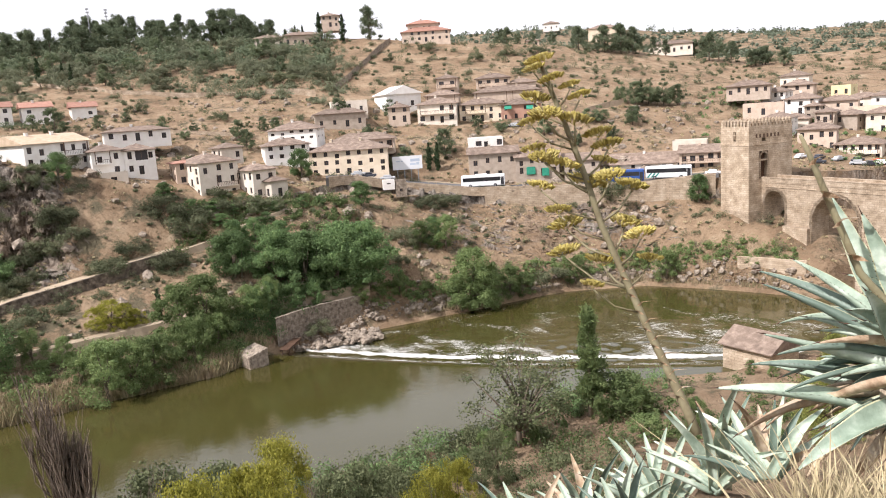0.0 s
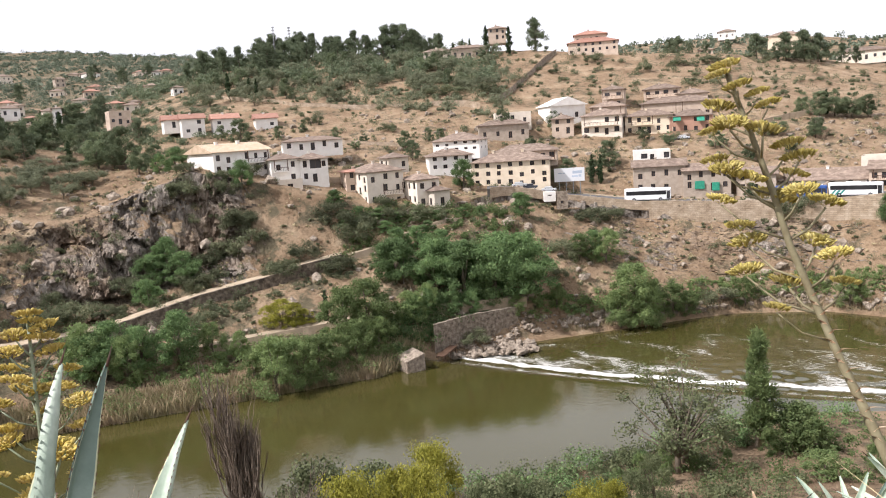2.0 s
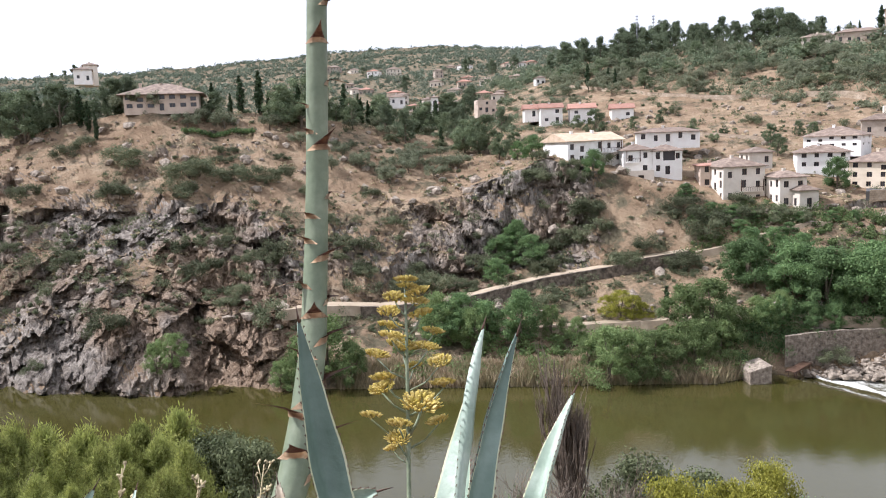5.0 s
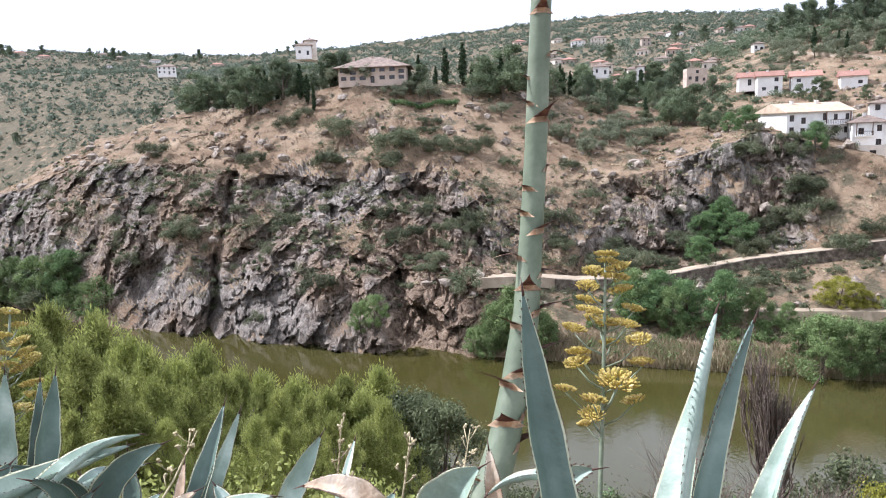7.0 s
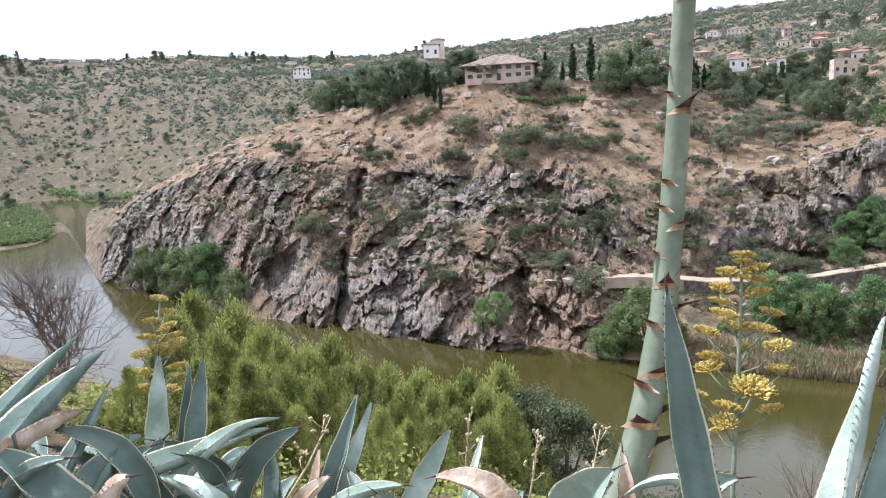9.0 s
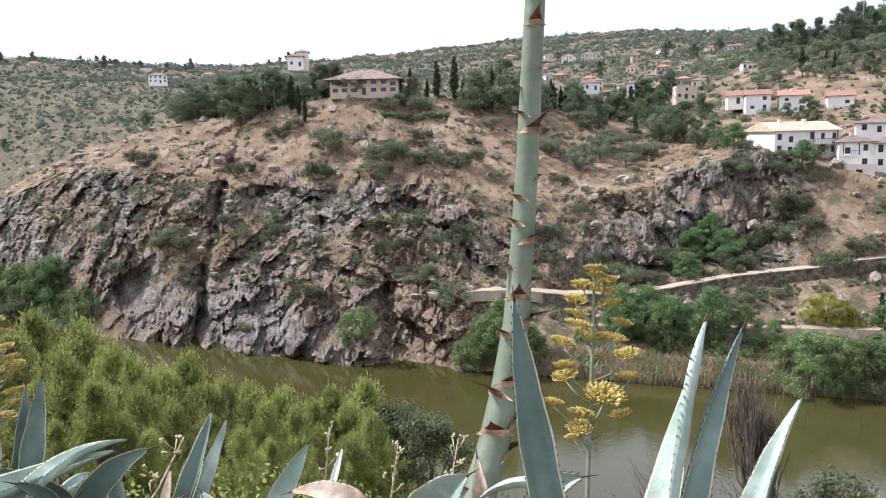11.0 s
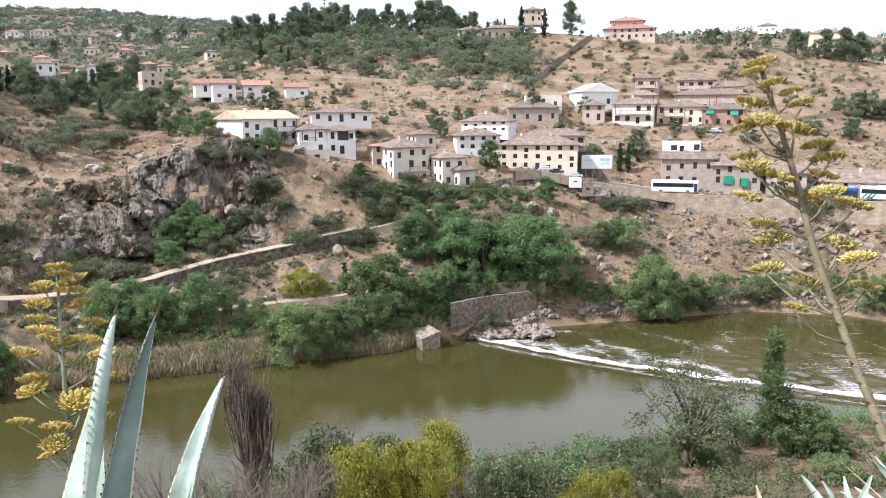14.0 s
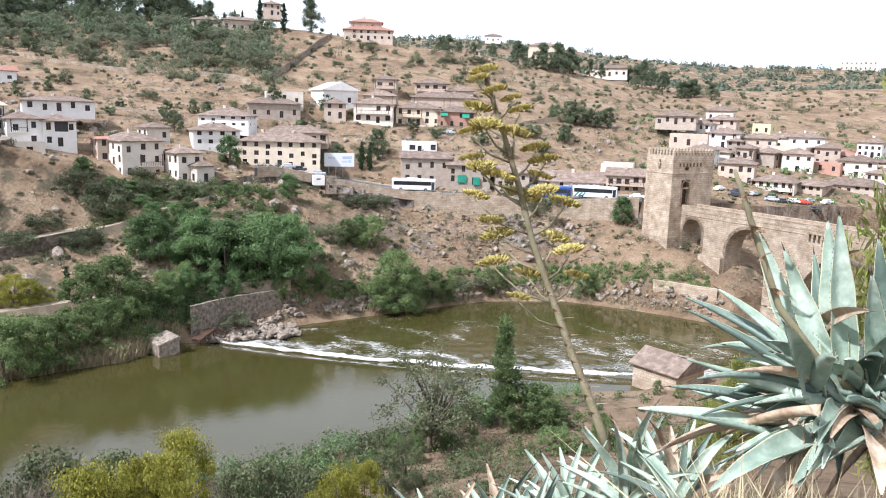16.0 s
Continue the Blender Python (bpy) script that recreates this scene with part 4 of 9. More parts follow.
def house(label, az, d, z, turn, w, dep, h, wall=WHITE, roof="hip", pitch=20, tiles=TILES, floors=2, bays=4, side=3, win=(1.05, 1.5), chimney=1, deep=2.0, name="house", sill=0.9, door=True, loggia=None, over=0.65, balcony=()):
    """A house whose front's middle stands at that bearing and distance; z is its ground line, turn how far it faces off the lookout."""
    a = radians(az)
    root = tagged(new(name), label, "house")
    HOUSES.append((az, d, w, dep))
    root.matrix_basis = Matrix.Translation((CX + d * math.sin(a), CY + d * math.cos(a), z)) @ Matrix.Rotation(radians(turn - az), 4, "Z")
    storey = h / floors
    bm, windows = bmesh.new(), []
    flat = roof == "flat"
    sides = [(Vector((-w / 2, 0, 0)), Vector((1, 0, 0)), w, bays), (Vector((w / 2, 0, 0)), Vector((0, 1, 0)), dep, side),
             (Vector((w / 2, dep, 0)), Vector((-1, 0, 0)), w, 0), (Vector((-w / 2, dep, 0)), Vector((0, -1, 0)), dep, side)]
    rng = random.Random(int(az * 10 + d))
    for i, (o, u, width, n) in enumerate(sides):
        holes = []
        for f in range(floors):
            for k in range(n):
                xm = width * (k + 0.5) / n + rng.uniform(-0.12, 0.12)
                ww = win[0] * rng.choice((1, 1, 1.15)) / 2
                hh = min(win[1] * rng.choice((1, 1, 1.2)), storey - sill - 0.25)
                if f == 0 and k == n // 2 and door and i == 0:
                    holes.append((xm - 0.6, xm + 0.6, 0.02, min(2.2, storey - 0.3)))
                elif rng.random() > 0.06:
                    z0 = f * storey + sill * (1 if rng.random() > 0.2 else 0.3)
                    holes.append((xm - ww, xm + ww, z0, min(z0 + hh, (f + 1) * storey - 0.2)))
        if loggia and i == 0:
            holes = [q for q in holes if q[1] < loggia[0] or q[0] > loggia[1] or q[3] < loggia[2] or q[2] > loggia[3]] + [loggia]
        wall_face(bm, o, u, width, -deep, h + (0.5 if flat else 0), holes)
        nrm = Vector((u.y, -u.x, 0))
        for q in holes:
            windows.append((o + u * (q[0] + q[1]) / 2 - nrm * 0.17 + Vector((0, 0, q[2])), u, q[1] - q[0], q[3] - q[2]))
    if flat:
        box(bm, -w / 2 + 0.25, w / 2 - 0.25, 0.25, dep - 0.25, h - 0.1, h)
    part("wall", bm, wall, root)
    if not flat:
        bm = bmesh.new()
        roof_shape(bm, -w / 2, w / 2, 0, dep, h, roof, pitch, over)
        rf = part("roof", bm, tiles, root)
        if roof.startswith("gable"):
            bm = bmesh.new()
            rise = (dep if roof == "gable" else w) / 2 * math.tan(radians(pitch))
            for s in (0, 1):
                if roof == "gable":
                    tri = [(-w / 2 if s else w / 2, 0, h - 0.1), (-w / 2 if s else w / 2, dep, h - 0.1), (-w / 2 if s else w / 2, dep / 2, h + rise - 0.1)]
                else:
                    tri = [(-w / 2, dep * s, h - 0.1), (w / 2, dep * s, h - 0.1), (0, dep * s, h + rise - 0.1)]
                bm.faces.new([bm.verts.new(q) for q in tri])
            part("gable_wall", bm, wall, root)
        for k in range(chimney):
            bm = bmesh.new()
            cx = (-w / 2 + w * (k + 0.7) / (chimney + 0.6))
            top = h + min(w, dep) / 2 * math.tan(radians(pitch)) + 0.6
            box(bm, cx - 0.35, cx + 0.35, dep * 0.42, dep * 0.42 + 0.6, h + 0.3, top)
            box(bm, cx - 0.45, cx + 0.45, dep * 0.42 - 0.1, dep * 0.42 + 0.7, top + 0.002, top + 0.14)
            part("chimney", bm, wall, root)
    # balconies on the front: storey, from, to along the wall
    for f, x0, x1 in balcony:
        z0 = f * storey
        bm = bmesh.new()
        box(bm, x0 - w / 2, x1 - w / 2, -1.3, -0.003, z0 - 0.2, z0)
        slab = part("balcony", bm, wall, root)
        bm = bmesh.new()
        box(bm, x0 - w / 2, x1 - w / 2, -1.3, -1.22, z0 + 0.95, z0 + 1.05)
        for k in range(int((x1 - x0) / 0.45) + 1):
            xb = x0 - w / 2 + 0.03 + k * 0.45
            box(bm, xb - 0.025, xb + 0.025, -1.285, -1.235, z0 + 0.002, z0 + 0.948)
        part("railing", bm, WOOD, slab)
        for xb in (x0 - w / 2 + 0.1, x1 - w / 2 - 0.1):
            bm = bmesh.new()
            box(bm, xb - 0.1, xb + 0.1, -1.2, -1.0, z0 + 0.003, z0 + storey - 0.15)
            part("post", bm, WOOD, slab)
    for p, u, ww, hh in windows:
        fr, pn = window_mesh(ww, hh, 0)
        m = Matrix.Translation(p) @ Matrix.Rotation(math.atan2(u.y, u.x), 4, "Z")
        o = shared("window" if p.z > 0.05 else "door", fr, root, m)
        shared("pane", pn, o)
    return root


# ---- planting: bearing, metres out, height ----
plant("cypress", [(-10.2, 390, 7.1), (-9.7, 388, 7.1), (-8.5, 384, 12.6), (-6.9, 374, 13.0), (-10.9, 380, 8.3), (-1.4, 238, 8.7), (-0.8, 238, 9.0), (-26.9, 360, 10.5), (-25.5, 351, 8.9), (-25.0, 342, 9.4), (13.9, 300, 8.7), (-21.5, 164, 7.1), (-44.4, 254, 12.9), (-43.4, 255, 10.2), (-42.7, 256, 8.4), (-37.8, 346, 12.5), (-38.9, 378, 11.0), (-37.5, 246, 6.3), (-51.6, 240, 11.3), (-50.3, 240, 13.1), (-49.7, 239, 7.8), (-49.0, 240, 8.7), (-47.6, 240, 12.2), (-62.0, 244, 10.7), (-61.5, 241, 8.7), (-61.1, 236, 7.7), (-64.9, 248, 7.2), (-64.4, 257, 11.2), (-63.6, 256, 5.6), (-53.5, 246, 9.8)], 1.15)
plant("cypress", [(-52.3, 246, 7.1), (-43.2, 256, 9.3), (-42.4, 256, 8.4), (-38.6, 344, 10.0)], 1.15)
plant("pine", [(-15.0, 400, 16.2), (-13.8, 394, 14.3), (-19.8, 406, 11.8), (-18.3, 402, 10.2), (-17.1, 399, 11.6), (-20.8, 420, 9.1), (-24.7, 407, 13.3), (-26.0, 422, 12.2), (-27.5, 439, 11.2), (-5.0, 375, 15.0), (-22.8, 402, 13.1), (-21.8, 403, 10.2), (-28.3, 432, 12.5), (-15.9, 396, 11.5), (-12.5, 396, 8.6), (-15.6, 397, 16.2), (-14.4, 398, 16.2), (-19.1, 396, 12.9), (-24.1, 396, 14.4), (-27.1, 420, 13.4), (-21.3, 394, 12.0), (-11.9, 395, 10.3), (12.6, 389, 14.1), (11.5, 386, 12.6), (9.7, 380, 11.0), (18.4, 416, 13.6), (13.4, 392, 12.8), (-65.1, 258, 9.4), (-63.3, 255, 12.0), (-59.5, 249, 10.8)], 1.00)
plant("pine", [(-58.8, 247, 10.8), (-54.3, 246, 7.1), (-47.9, 249, 7.2), (-40.1, 243, 10.6), (-41.5, 249, 8.1), (-36.1, 316, 12.6), (-60.3, 250, 8.2), (-57.6, 246, 8.0), (-56.1, 246, 7.1)], 1.00)
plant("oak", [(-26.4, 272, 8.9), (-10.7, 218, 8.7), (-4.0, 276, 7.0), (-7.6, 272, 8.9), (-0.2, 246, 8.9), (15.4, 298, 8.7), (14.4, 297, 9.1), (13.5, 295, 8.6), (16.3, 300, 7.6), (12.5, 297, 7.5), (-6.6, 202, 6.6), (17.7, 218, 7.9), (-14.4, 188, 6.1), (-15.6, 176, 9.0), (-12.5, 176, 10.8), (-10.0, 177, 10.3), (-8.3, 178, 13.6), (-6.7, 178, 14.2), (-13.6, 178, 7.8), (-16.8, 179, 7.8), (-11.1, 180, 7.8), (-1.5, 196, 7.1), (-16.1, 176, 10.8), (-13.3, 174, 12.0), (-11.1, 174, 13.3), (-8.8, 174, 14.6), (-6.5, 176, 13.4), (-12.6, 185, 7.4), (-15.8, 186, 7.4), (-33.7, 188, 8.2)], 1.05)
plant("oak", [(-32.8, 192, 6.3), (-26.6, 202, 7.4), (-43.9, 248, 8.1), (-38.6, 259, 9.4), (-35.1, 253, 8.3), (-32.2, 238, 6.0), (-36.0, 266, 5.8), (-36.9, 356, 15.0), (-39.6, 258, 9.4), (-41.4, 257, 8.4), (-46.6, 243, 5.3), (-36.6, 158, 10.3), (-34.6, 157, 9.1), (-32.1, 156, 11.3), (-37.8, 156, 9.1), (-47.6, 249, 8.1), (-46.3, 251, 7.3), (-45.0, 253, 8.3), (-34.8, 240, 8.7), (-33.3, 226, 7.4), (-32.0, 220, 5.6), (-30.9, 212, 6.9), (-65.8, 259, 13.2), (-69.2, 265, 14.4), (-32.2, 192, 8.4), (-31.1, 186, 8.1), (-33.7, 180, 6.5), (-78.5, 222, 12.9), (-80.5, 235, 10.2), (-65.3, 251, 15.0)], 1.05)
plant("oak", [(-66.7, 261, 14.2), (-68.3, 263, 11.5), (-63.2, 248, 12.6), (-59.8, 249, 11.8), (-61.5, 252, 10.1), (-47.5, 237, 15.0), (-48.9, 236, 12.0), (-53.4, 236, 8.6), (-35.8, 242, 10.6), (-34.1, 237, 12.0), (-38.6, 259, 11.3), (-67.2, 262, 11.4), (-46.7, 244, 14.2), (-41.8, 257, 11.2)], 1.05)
plant("willow", [(-15.2, 164, 7.2), (-13.9, 167, 6.7), (-19.5, 152, 8.8), (-17.8, 154, 7.9), (-29.8, 158, 6.9), (-27.9, 156, 5.7), (-4.3, 178, 6.4), (2.1, 182, 10.6), (0.3, 180, 9.1), (-20.1, 156, 12.5), (-18.5, 158, 12.6), (-17.3, 159, 9.2), (1.2, 182, 14.5), (4.0, 188, 8.2), (-2.5, 194, 7.0), (-0.6, 196, 8.6), (8.9, 198, 7.2), (15.4, 201, 8.0), (-7.3, 173, 5.0), (5.1, 190, 6.2), (-25.6, 144, 11.5), (-23.9, 146, 9.5), (-27.1, 148, 6.4), (-22.3, 147, 9.6), (-21.4, 151, 6.6), (2.5, 186, 8.1), (-46.7, 148, 14.0), (-48.5, 150, 9.8), (-44.9, 147, 8.5), (-48.9, 148, 8.6)], 0.95)
plant("willow", [(-38.4, 158, 10.3), (-35.6, 155, 9.0), (-50.2, 149, 5.4), (-58.7, 158, 6.3), (-57.6, 156, 6.8), (-81.6, 244, 12.4), (-80.1, 232, 12.6), (-79.0, 224, 11.4), (-82.7, 253, 11.0), (-80.9, 235, 10.2)], 0.95)
plant("oak", [(-15.0, 164, 6.6), (-13.9, 166, 6.6), (-12.1, 168, 6.1), (-10.6, 170, 6.2), (-9.3, 172, 5.0)], 0.90)
plant("olive", [(-41.7, 215, 5.5), (-40.5, 228, 4.6), (-39.3, 236, 4.3), (-44.0, 230, 3.3), (-45.2, 228, 3.3), (-59.1, 242, 6.9), (-57.7, 238, 6.9), (-62.9, 254, 6.9), (-41.3, 212, 5.4), (-39.9, 226, 4.9), (-43.5, 220, 4.0), (-52.8, 232, 6.7), (-55.3, 232, 5.0), (-54.0, 236, 5.1)], 1.20)
plant("yellow", [(-24.7, 164, 6.0), (-23.8, 164, 4.8), (-25.6, 165, 4.3), (-23.1, 164, 3.6)], 1.20)
plant("bush", [(-1.0, 214, 5.4), (12.3, 220, 7.2), (-28.9, 194, 5.6), (-27.2, 196, 5.0), (-30.2, 182, 5.3), (-24.2, 184, 5.3), (-20.5, 184, 4.7), (-22.8, 188, 4.8), (-18.7, 194, 7.5), (-19.4, 196, 7.5), (-16.3, 198, 5.7), (-14.7, 198, 5.8), (-13.1, 198, 5.0), (-16.7, 202, 4.4), (-20.4, 198, 5.8), (-28.1, 202, 4.4), (-1.7, 213, 4.6), (0.0, 216, 4.7), (-4.4, 237, 5.2), (-26.4, 213, 4.6), (-21.2, 296, 4.7), (-16.0, 276, 4.4), (-11.5, 321, 7.5), (-8.7, 316, 7.5), (-10.2, 334, 7.3), (-0.9, 356, 5.2), (2.3, 340, 4.9), (4.7, 352, 5.6), (6.7, 360, 5.2), (-3.8, 339, 3.0)], 1.25)
plant("bush", [(-3.5, 194, 5.6), (-4.3, 186, 4.1), (2.2, 189, 5.5), (7.0, 196, 5.7), (-10.8, 166, 4.2), (-28.1, 195, 5.7), (-27.3, 196, 5.7), (-30.4, 186, 5.4), (-38.4, 178, 6.4), (-40.5, 178, 5.2), (-27.9, 200, 5.8), (-30.8, 200, 5.1), (-29.6, 194, 4.9), (-24.6, 184, 5.3), (-20.4, 184, 5.3), (-34.9, 186, 5.4), (-39.6, 184, 4.0), (-59.5, 220, 7.5), (-55.4, 209, 7.5), (-54.8, 210, 6.9), (-52.2, 206, 6.7), (-49.3, 206, 6.0), (-56.3, 202, 5.9), (-50.3, 182, 5.9), (-63.9, 197, 6.4), (-65.6, 220, 5.6), (-60.4, 210, 6.1), (-63.0, 233, 5.1), (-61.9, 170, 6.2), (-54.9, 180, 5.2)], 1.25)
plant("bush", [(-50.4, 164, 6.0), (-44.4, 184, 5.4), (-27.3, 195, 5.0), (-26.6, 193, 5.6), (-40.0, 175, 6.4), (-71.0, 205, 6.7), (-74.6, 207, 4.5), (-72.3, 236, 6.8), (-80.4, 236, 7.5), (-78.5, 226, 7.5), (-82.0, 248, 7.5), (-79.8, 226, 7.5), (-83.1, 257, 7.5)], 1.25)
plant("tamarisk", [(-79.8, 60, 12.7), (-81.1, 52, 9.3), (-78.4, 45, 8.6), (-75.0, 58, 12.0), (-76.4, 42, 7.2), (-73.7, 48, 7.4), (-70.2, 62, 13.0), (-71.3, 45, 6.3), (-67.8, 58, 10.6), (-64.9, 50, 7.7), (-62.8, 55, 8.6), (-66.8, 42, 5.1), (-60.1, 62, 12.0), (-57.5, 66, 14.0), (-57.2, 52, 8.4), (-61.1, 45, 5.7), (-82.4, 50, 6.8), (-84.4, 45, 4.6), (-79.0, 38, 4.9), (-73.1, 40, 4.8), (-68.8, 48, 5.9), (-76.9, 62, 14.0), (-73.9, 56, 10.9), (-71.9, 60, 11.3), (-69.1, 54, 9.1), (-66.1, 60, 10.9), (-63.6, 62, 11.3), (-61.5, 60, 10.3), (-58.9, 60, 10.4), (-75.1, 42, 5.4), (-79.9, 46, 6.7), (-70.6, 44, 4.6), (-64.7, 46, 4.7), (-59.0, 50, 6.2)], 0.85)
plant("grey", [(-54.6, 66, 13.0), (-52.9, 62, 12.1), (-55.9, 64, 11.5), (-23.7, 70, 13.5), (-8.3, 66, 9.2), (-6.1, 68, 8.6), (2.4, 85, 6.4), (-4.9, 64, 7.9), (-10.1, 64, 9.3), (-19.2, 72, 12.1), (1.0, 80, 6.3)], 0.80)
plant("yellow", [(-17.2, 58, 12.3), (-15.5, 60, 11.9), (-20.7, 55, 12.6), (-0.8, 62, 8.4), (-2.6, 60, 8.6), (-14.3, 72, 13.1)], 0.55)
plant("thin_tree", [(4.7, 100, 13.7), (4.2, 96, 11.6)], 1.25)
plant("poplar", [(9.7, 106, 16.2)], 0.95)
plant("willow", [(21.1, 128, 2.6), (22.6, 126, 2.6), (17.3, 100, 4.7), (3.2, 92, 3.1), (1.4, 95, 3.4), (3.2, 97, 3.3), (5.4, 96, 2.6), (7.6, 98, 2.6), (-0.3, 92, 2.6), (11.8, 106, 5.5), (13.3, 104, 5.3), (10.4, 103, 3.8), (-2.0, 88, 2.6)], 0.80)
plant("round_tree", [(11.6, 106, 6.6), (13.2, 104, 4.2), (14.0, 96, 3.6)], 1.50)


def grove(kind, count, seed, az, d, h, wide=1.0):
    """Trees of one kind strewn over a stretch of bearings and distances."""
    r = random.Random(seed)
    plant(kind, [(r.uniform(*az), r.uniform(*d), r.uniform(*h)) for k in range(count)], wide)


grove("olive", 75, 1, (-29.5, -7.5), (325, 392), (4.5, 7.5), 1.1)
grove("pine", 26, 2, (-30, -12), (398, 445), (9, 14))
grove("oak", 16, 3, (-29, -9), (335, 400), (6, 9))
grove("pine", 26, 4, (-62, -33), (268, 430), (8, 13), 0.9)
grove("oak", 26, 5, (-60, -36), (255, 420), (7, 11))
grove("olive", 26, 6, (-50, -33), (215, 262), (3.5, 5.5), 1.2)
grove("cypress", 18, 7, (-60, -34), (262, 400), (8, 13), 1.1)
grove("pine", 26, 8, (-98, -32), (520, 900), (8, 13))
grove("pine", 34, 11, (-96, -62), (1300, 1490), (11, 19))
grove("pine", 22, 9, (2, 24), (405, 470), (6, 11))
grove("bush", 40, 10, (-70, -30), (165, 250), (2.5, 4.5), 1.2)
bare_tree("bare_tree", "leafless grey tree with fine twigs", -88.5, 46, 12.5, 0.75, DEADWOOD, 7, 0.12, 3, 0.52)
bare_tree("bare_tree", "leafless grey tree with fine twigs", -12.6, 66, 10.6, 0.5, DEADWOOD, 5, 0.1, 4)
bare_tree("bare_tree", "leafless grey tree with fine twigs", -11.8, 64, 9.8, 0.5, DEADWOOD, 5, 0.1, 5)
bare_tree("bare_tree", "leafless grey tree with fine twigs", -25.2, 55, 15.3, 0.5, DEADWOOD, 5, 0.1, 6)
bare_tree("bare_tree", "leafless grey tree with fine twigs", -26.8, 50, 14.8, 0.5, DEADWOOD, 5, 0.1, 7)
bare_tree("bare_tree", "leafless grey tree with fine twigs", -33.9, 52, 17.3, 0.5, DEADWOOD, 5, 0.1, 8)
bare_tree("bare_tree", "leafless grey tree with fine twigs", -27.2, 56, 14.7, 0.5, DEADWOOD, 5, 0.1, 9)
bare_tree("dead_tree", "dead narrow tree of upright grey twigs", -28.9, 58, 23.0, 0.15, DEADWOOD, 6, 0.5, 21, 0.60)
plant("tamarisk", [(26.4, 86, 11.5), (27.8, 90, 12.0)], 0.8)
plant("edge_pine", [(37.2, 24, 14.0), (40.5, 22, 13.0)], 0.6)


# ---- houses ----
house("long white house with sand tiled roof above the crag", -26.39, 212.0, 38.7, 33, 17.1, 13.0, 6.3, roof="gable", pitch=17, tiles=TAN_TILES, bays=6, side=0, chimney=2, balcony=((1, 9.5, 16.0),))
house("white house with shaded loggia and old clay tiles", -23.45, 211.0, 35.9, 12, 7.6, 10.0, 6.2, bays=2, side=2, balcony=((1, 0.6, 4.2),))
house("white house with big dark terrace opening", -21.44, 212.0, 35.5, 8, 7.4, 10.0, 6.2, bays=3, side=2, loggia=(2.6, 5.6, 3.6, 6.0))
house("low cream garage block under a terrace", -23.23, 207.0, 34.3, 10, 6.5, 6.0, 2.1, wall=CREAM, roof="flat", floors=1, bays=1, side=0, chimney=0, door=False, win=(1.4, 0.9), sill=0.5)
house("low white house with brown tiled roof behind others", -21.41, 235.0, 43.7, 5, 17.5, 9.0, 2.8, floors=1, bays=5, pitch=14)
house("pink house with red terrace roof", -18.37, 211.0, 32.3, 12, 6.5, 8.0, 5.3, wall=PINK, roof="hip", pitch=8, tiles=RED_TILES, bays=2, side=2)
house("tall cream house with hipped roof and small tower", -16.39, 206.0, 28.2, 25, 10.5, 13.0, 9.2, wall=CREAM, floors=3, bays=3, side=4, balcony=((1, 4.0, 9.8),))
house("small cream roof tower with windows", -15.35, 211.0, 37.4, 25, 5.9, 6.0, 3.2, wall=CREAM, floors=1, bays=2, side=2, chimney=0, deep=1.0, sill=0.6, door=False)
house("cream house wing with hipped roof", -13.30, 204.0, 27.9, 28, 6.6, 9.0, 6.8, wall=CREAM, floors=2, bays=2, side=3)
house("low cream wing with hipped roof", -12.32, 202.0, 27.6, 30, 4.7, 8.0, 4.1, wall=CREAM, floors=1, bays=1, side=2, win=(1.0, 1.8), sill=0.3, chimney=0)
house("white two storey house with brown roof", -11.09, 238.0, 40.0, -14, 14.5, 12.0, 3.7, bays=5, side=2)
house("white house with brown roof behind cream house", -11.54, 226.0, 35.2, 8, 12.5, 9.0, 4.5, bays=4, side=2)
house("pale yellow two storey house with rows of windows", -7.25, 224.0, 29.9, -4, 22.3, 13.0, 7.2, wall=YELLOW, floors=3, bays=7, side=3, chimney=2)
house("brick house with open top terrace and tiled roof", -6.15, 240.0, 36.4, -4, 19.3, 10.0, 2.8, wall=PINK, floors=1, bays=7, side=2, sill=0.5, win=(1.3,1.4), balcony=((0, 0.5, 18.8),))
house("ochre stone house with clay tiled roof by the road", 3.29, 232.0, 25.5, 3, 14.4, 9.0, 7.4, wall=OCHRE, roof="gable", floors=2, bays=4, side=1)
house("white roadside house behind stone house", 2.80, 246.0, 33.7, 3, 10.8, 8.0, 2.9, wall=WHITE, roof="flat", floors=1, bays=5, side=1, chimney=0, win=(1.6,1.5))
house("ochre roadside workshop with clay tiled roof", 6.46, 231.0, 25.5, 3, 12.7, 9.0, 5.8, wall=OCHRE, roof="gable", floors=2, bays=4, side=1)
house("stone roadside house with clay tiles", 9.63, 233.0, 24.6, 3, 10.3, 9.0, 4.8, wall=OCHRE, roof="gable", floors=2, bays=3, side=1)
house("white gabled house on the slope", -2.92, 280.0, 42.7, 20, 12.8, 14.0, 10.4, roof="gable_end", pitch=22, floors=2, bays=2, side=0, tiles=WHITE, chimney=0)
house("cream flat house with terrace on the slope", -6.87, 275.0, 44.7, 4, 12.5, 9.0, 6.6, wall=CREAM, roof="flat", floors=2, bays=3, side=2, chimney=0)
house("low stone house with tiled roof on the slope", -7.57, 266.0, 43.1, 4, 16.8, 8.0, 4.6, wall=OCHRE, floors=1, bays=4, side=1)
house("small brown house on the slope", -3.34, 270.0, 43.3, 0, 7.4, 8.0, 5.1, wall=PINK, floors=2, bays=2, side=1)
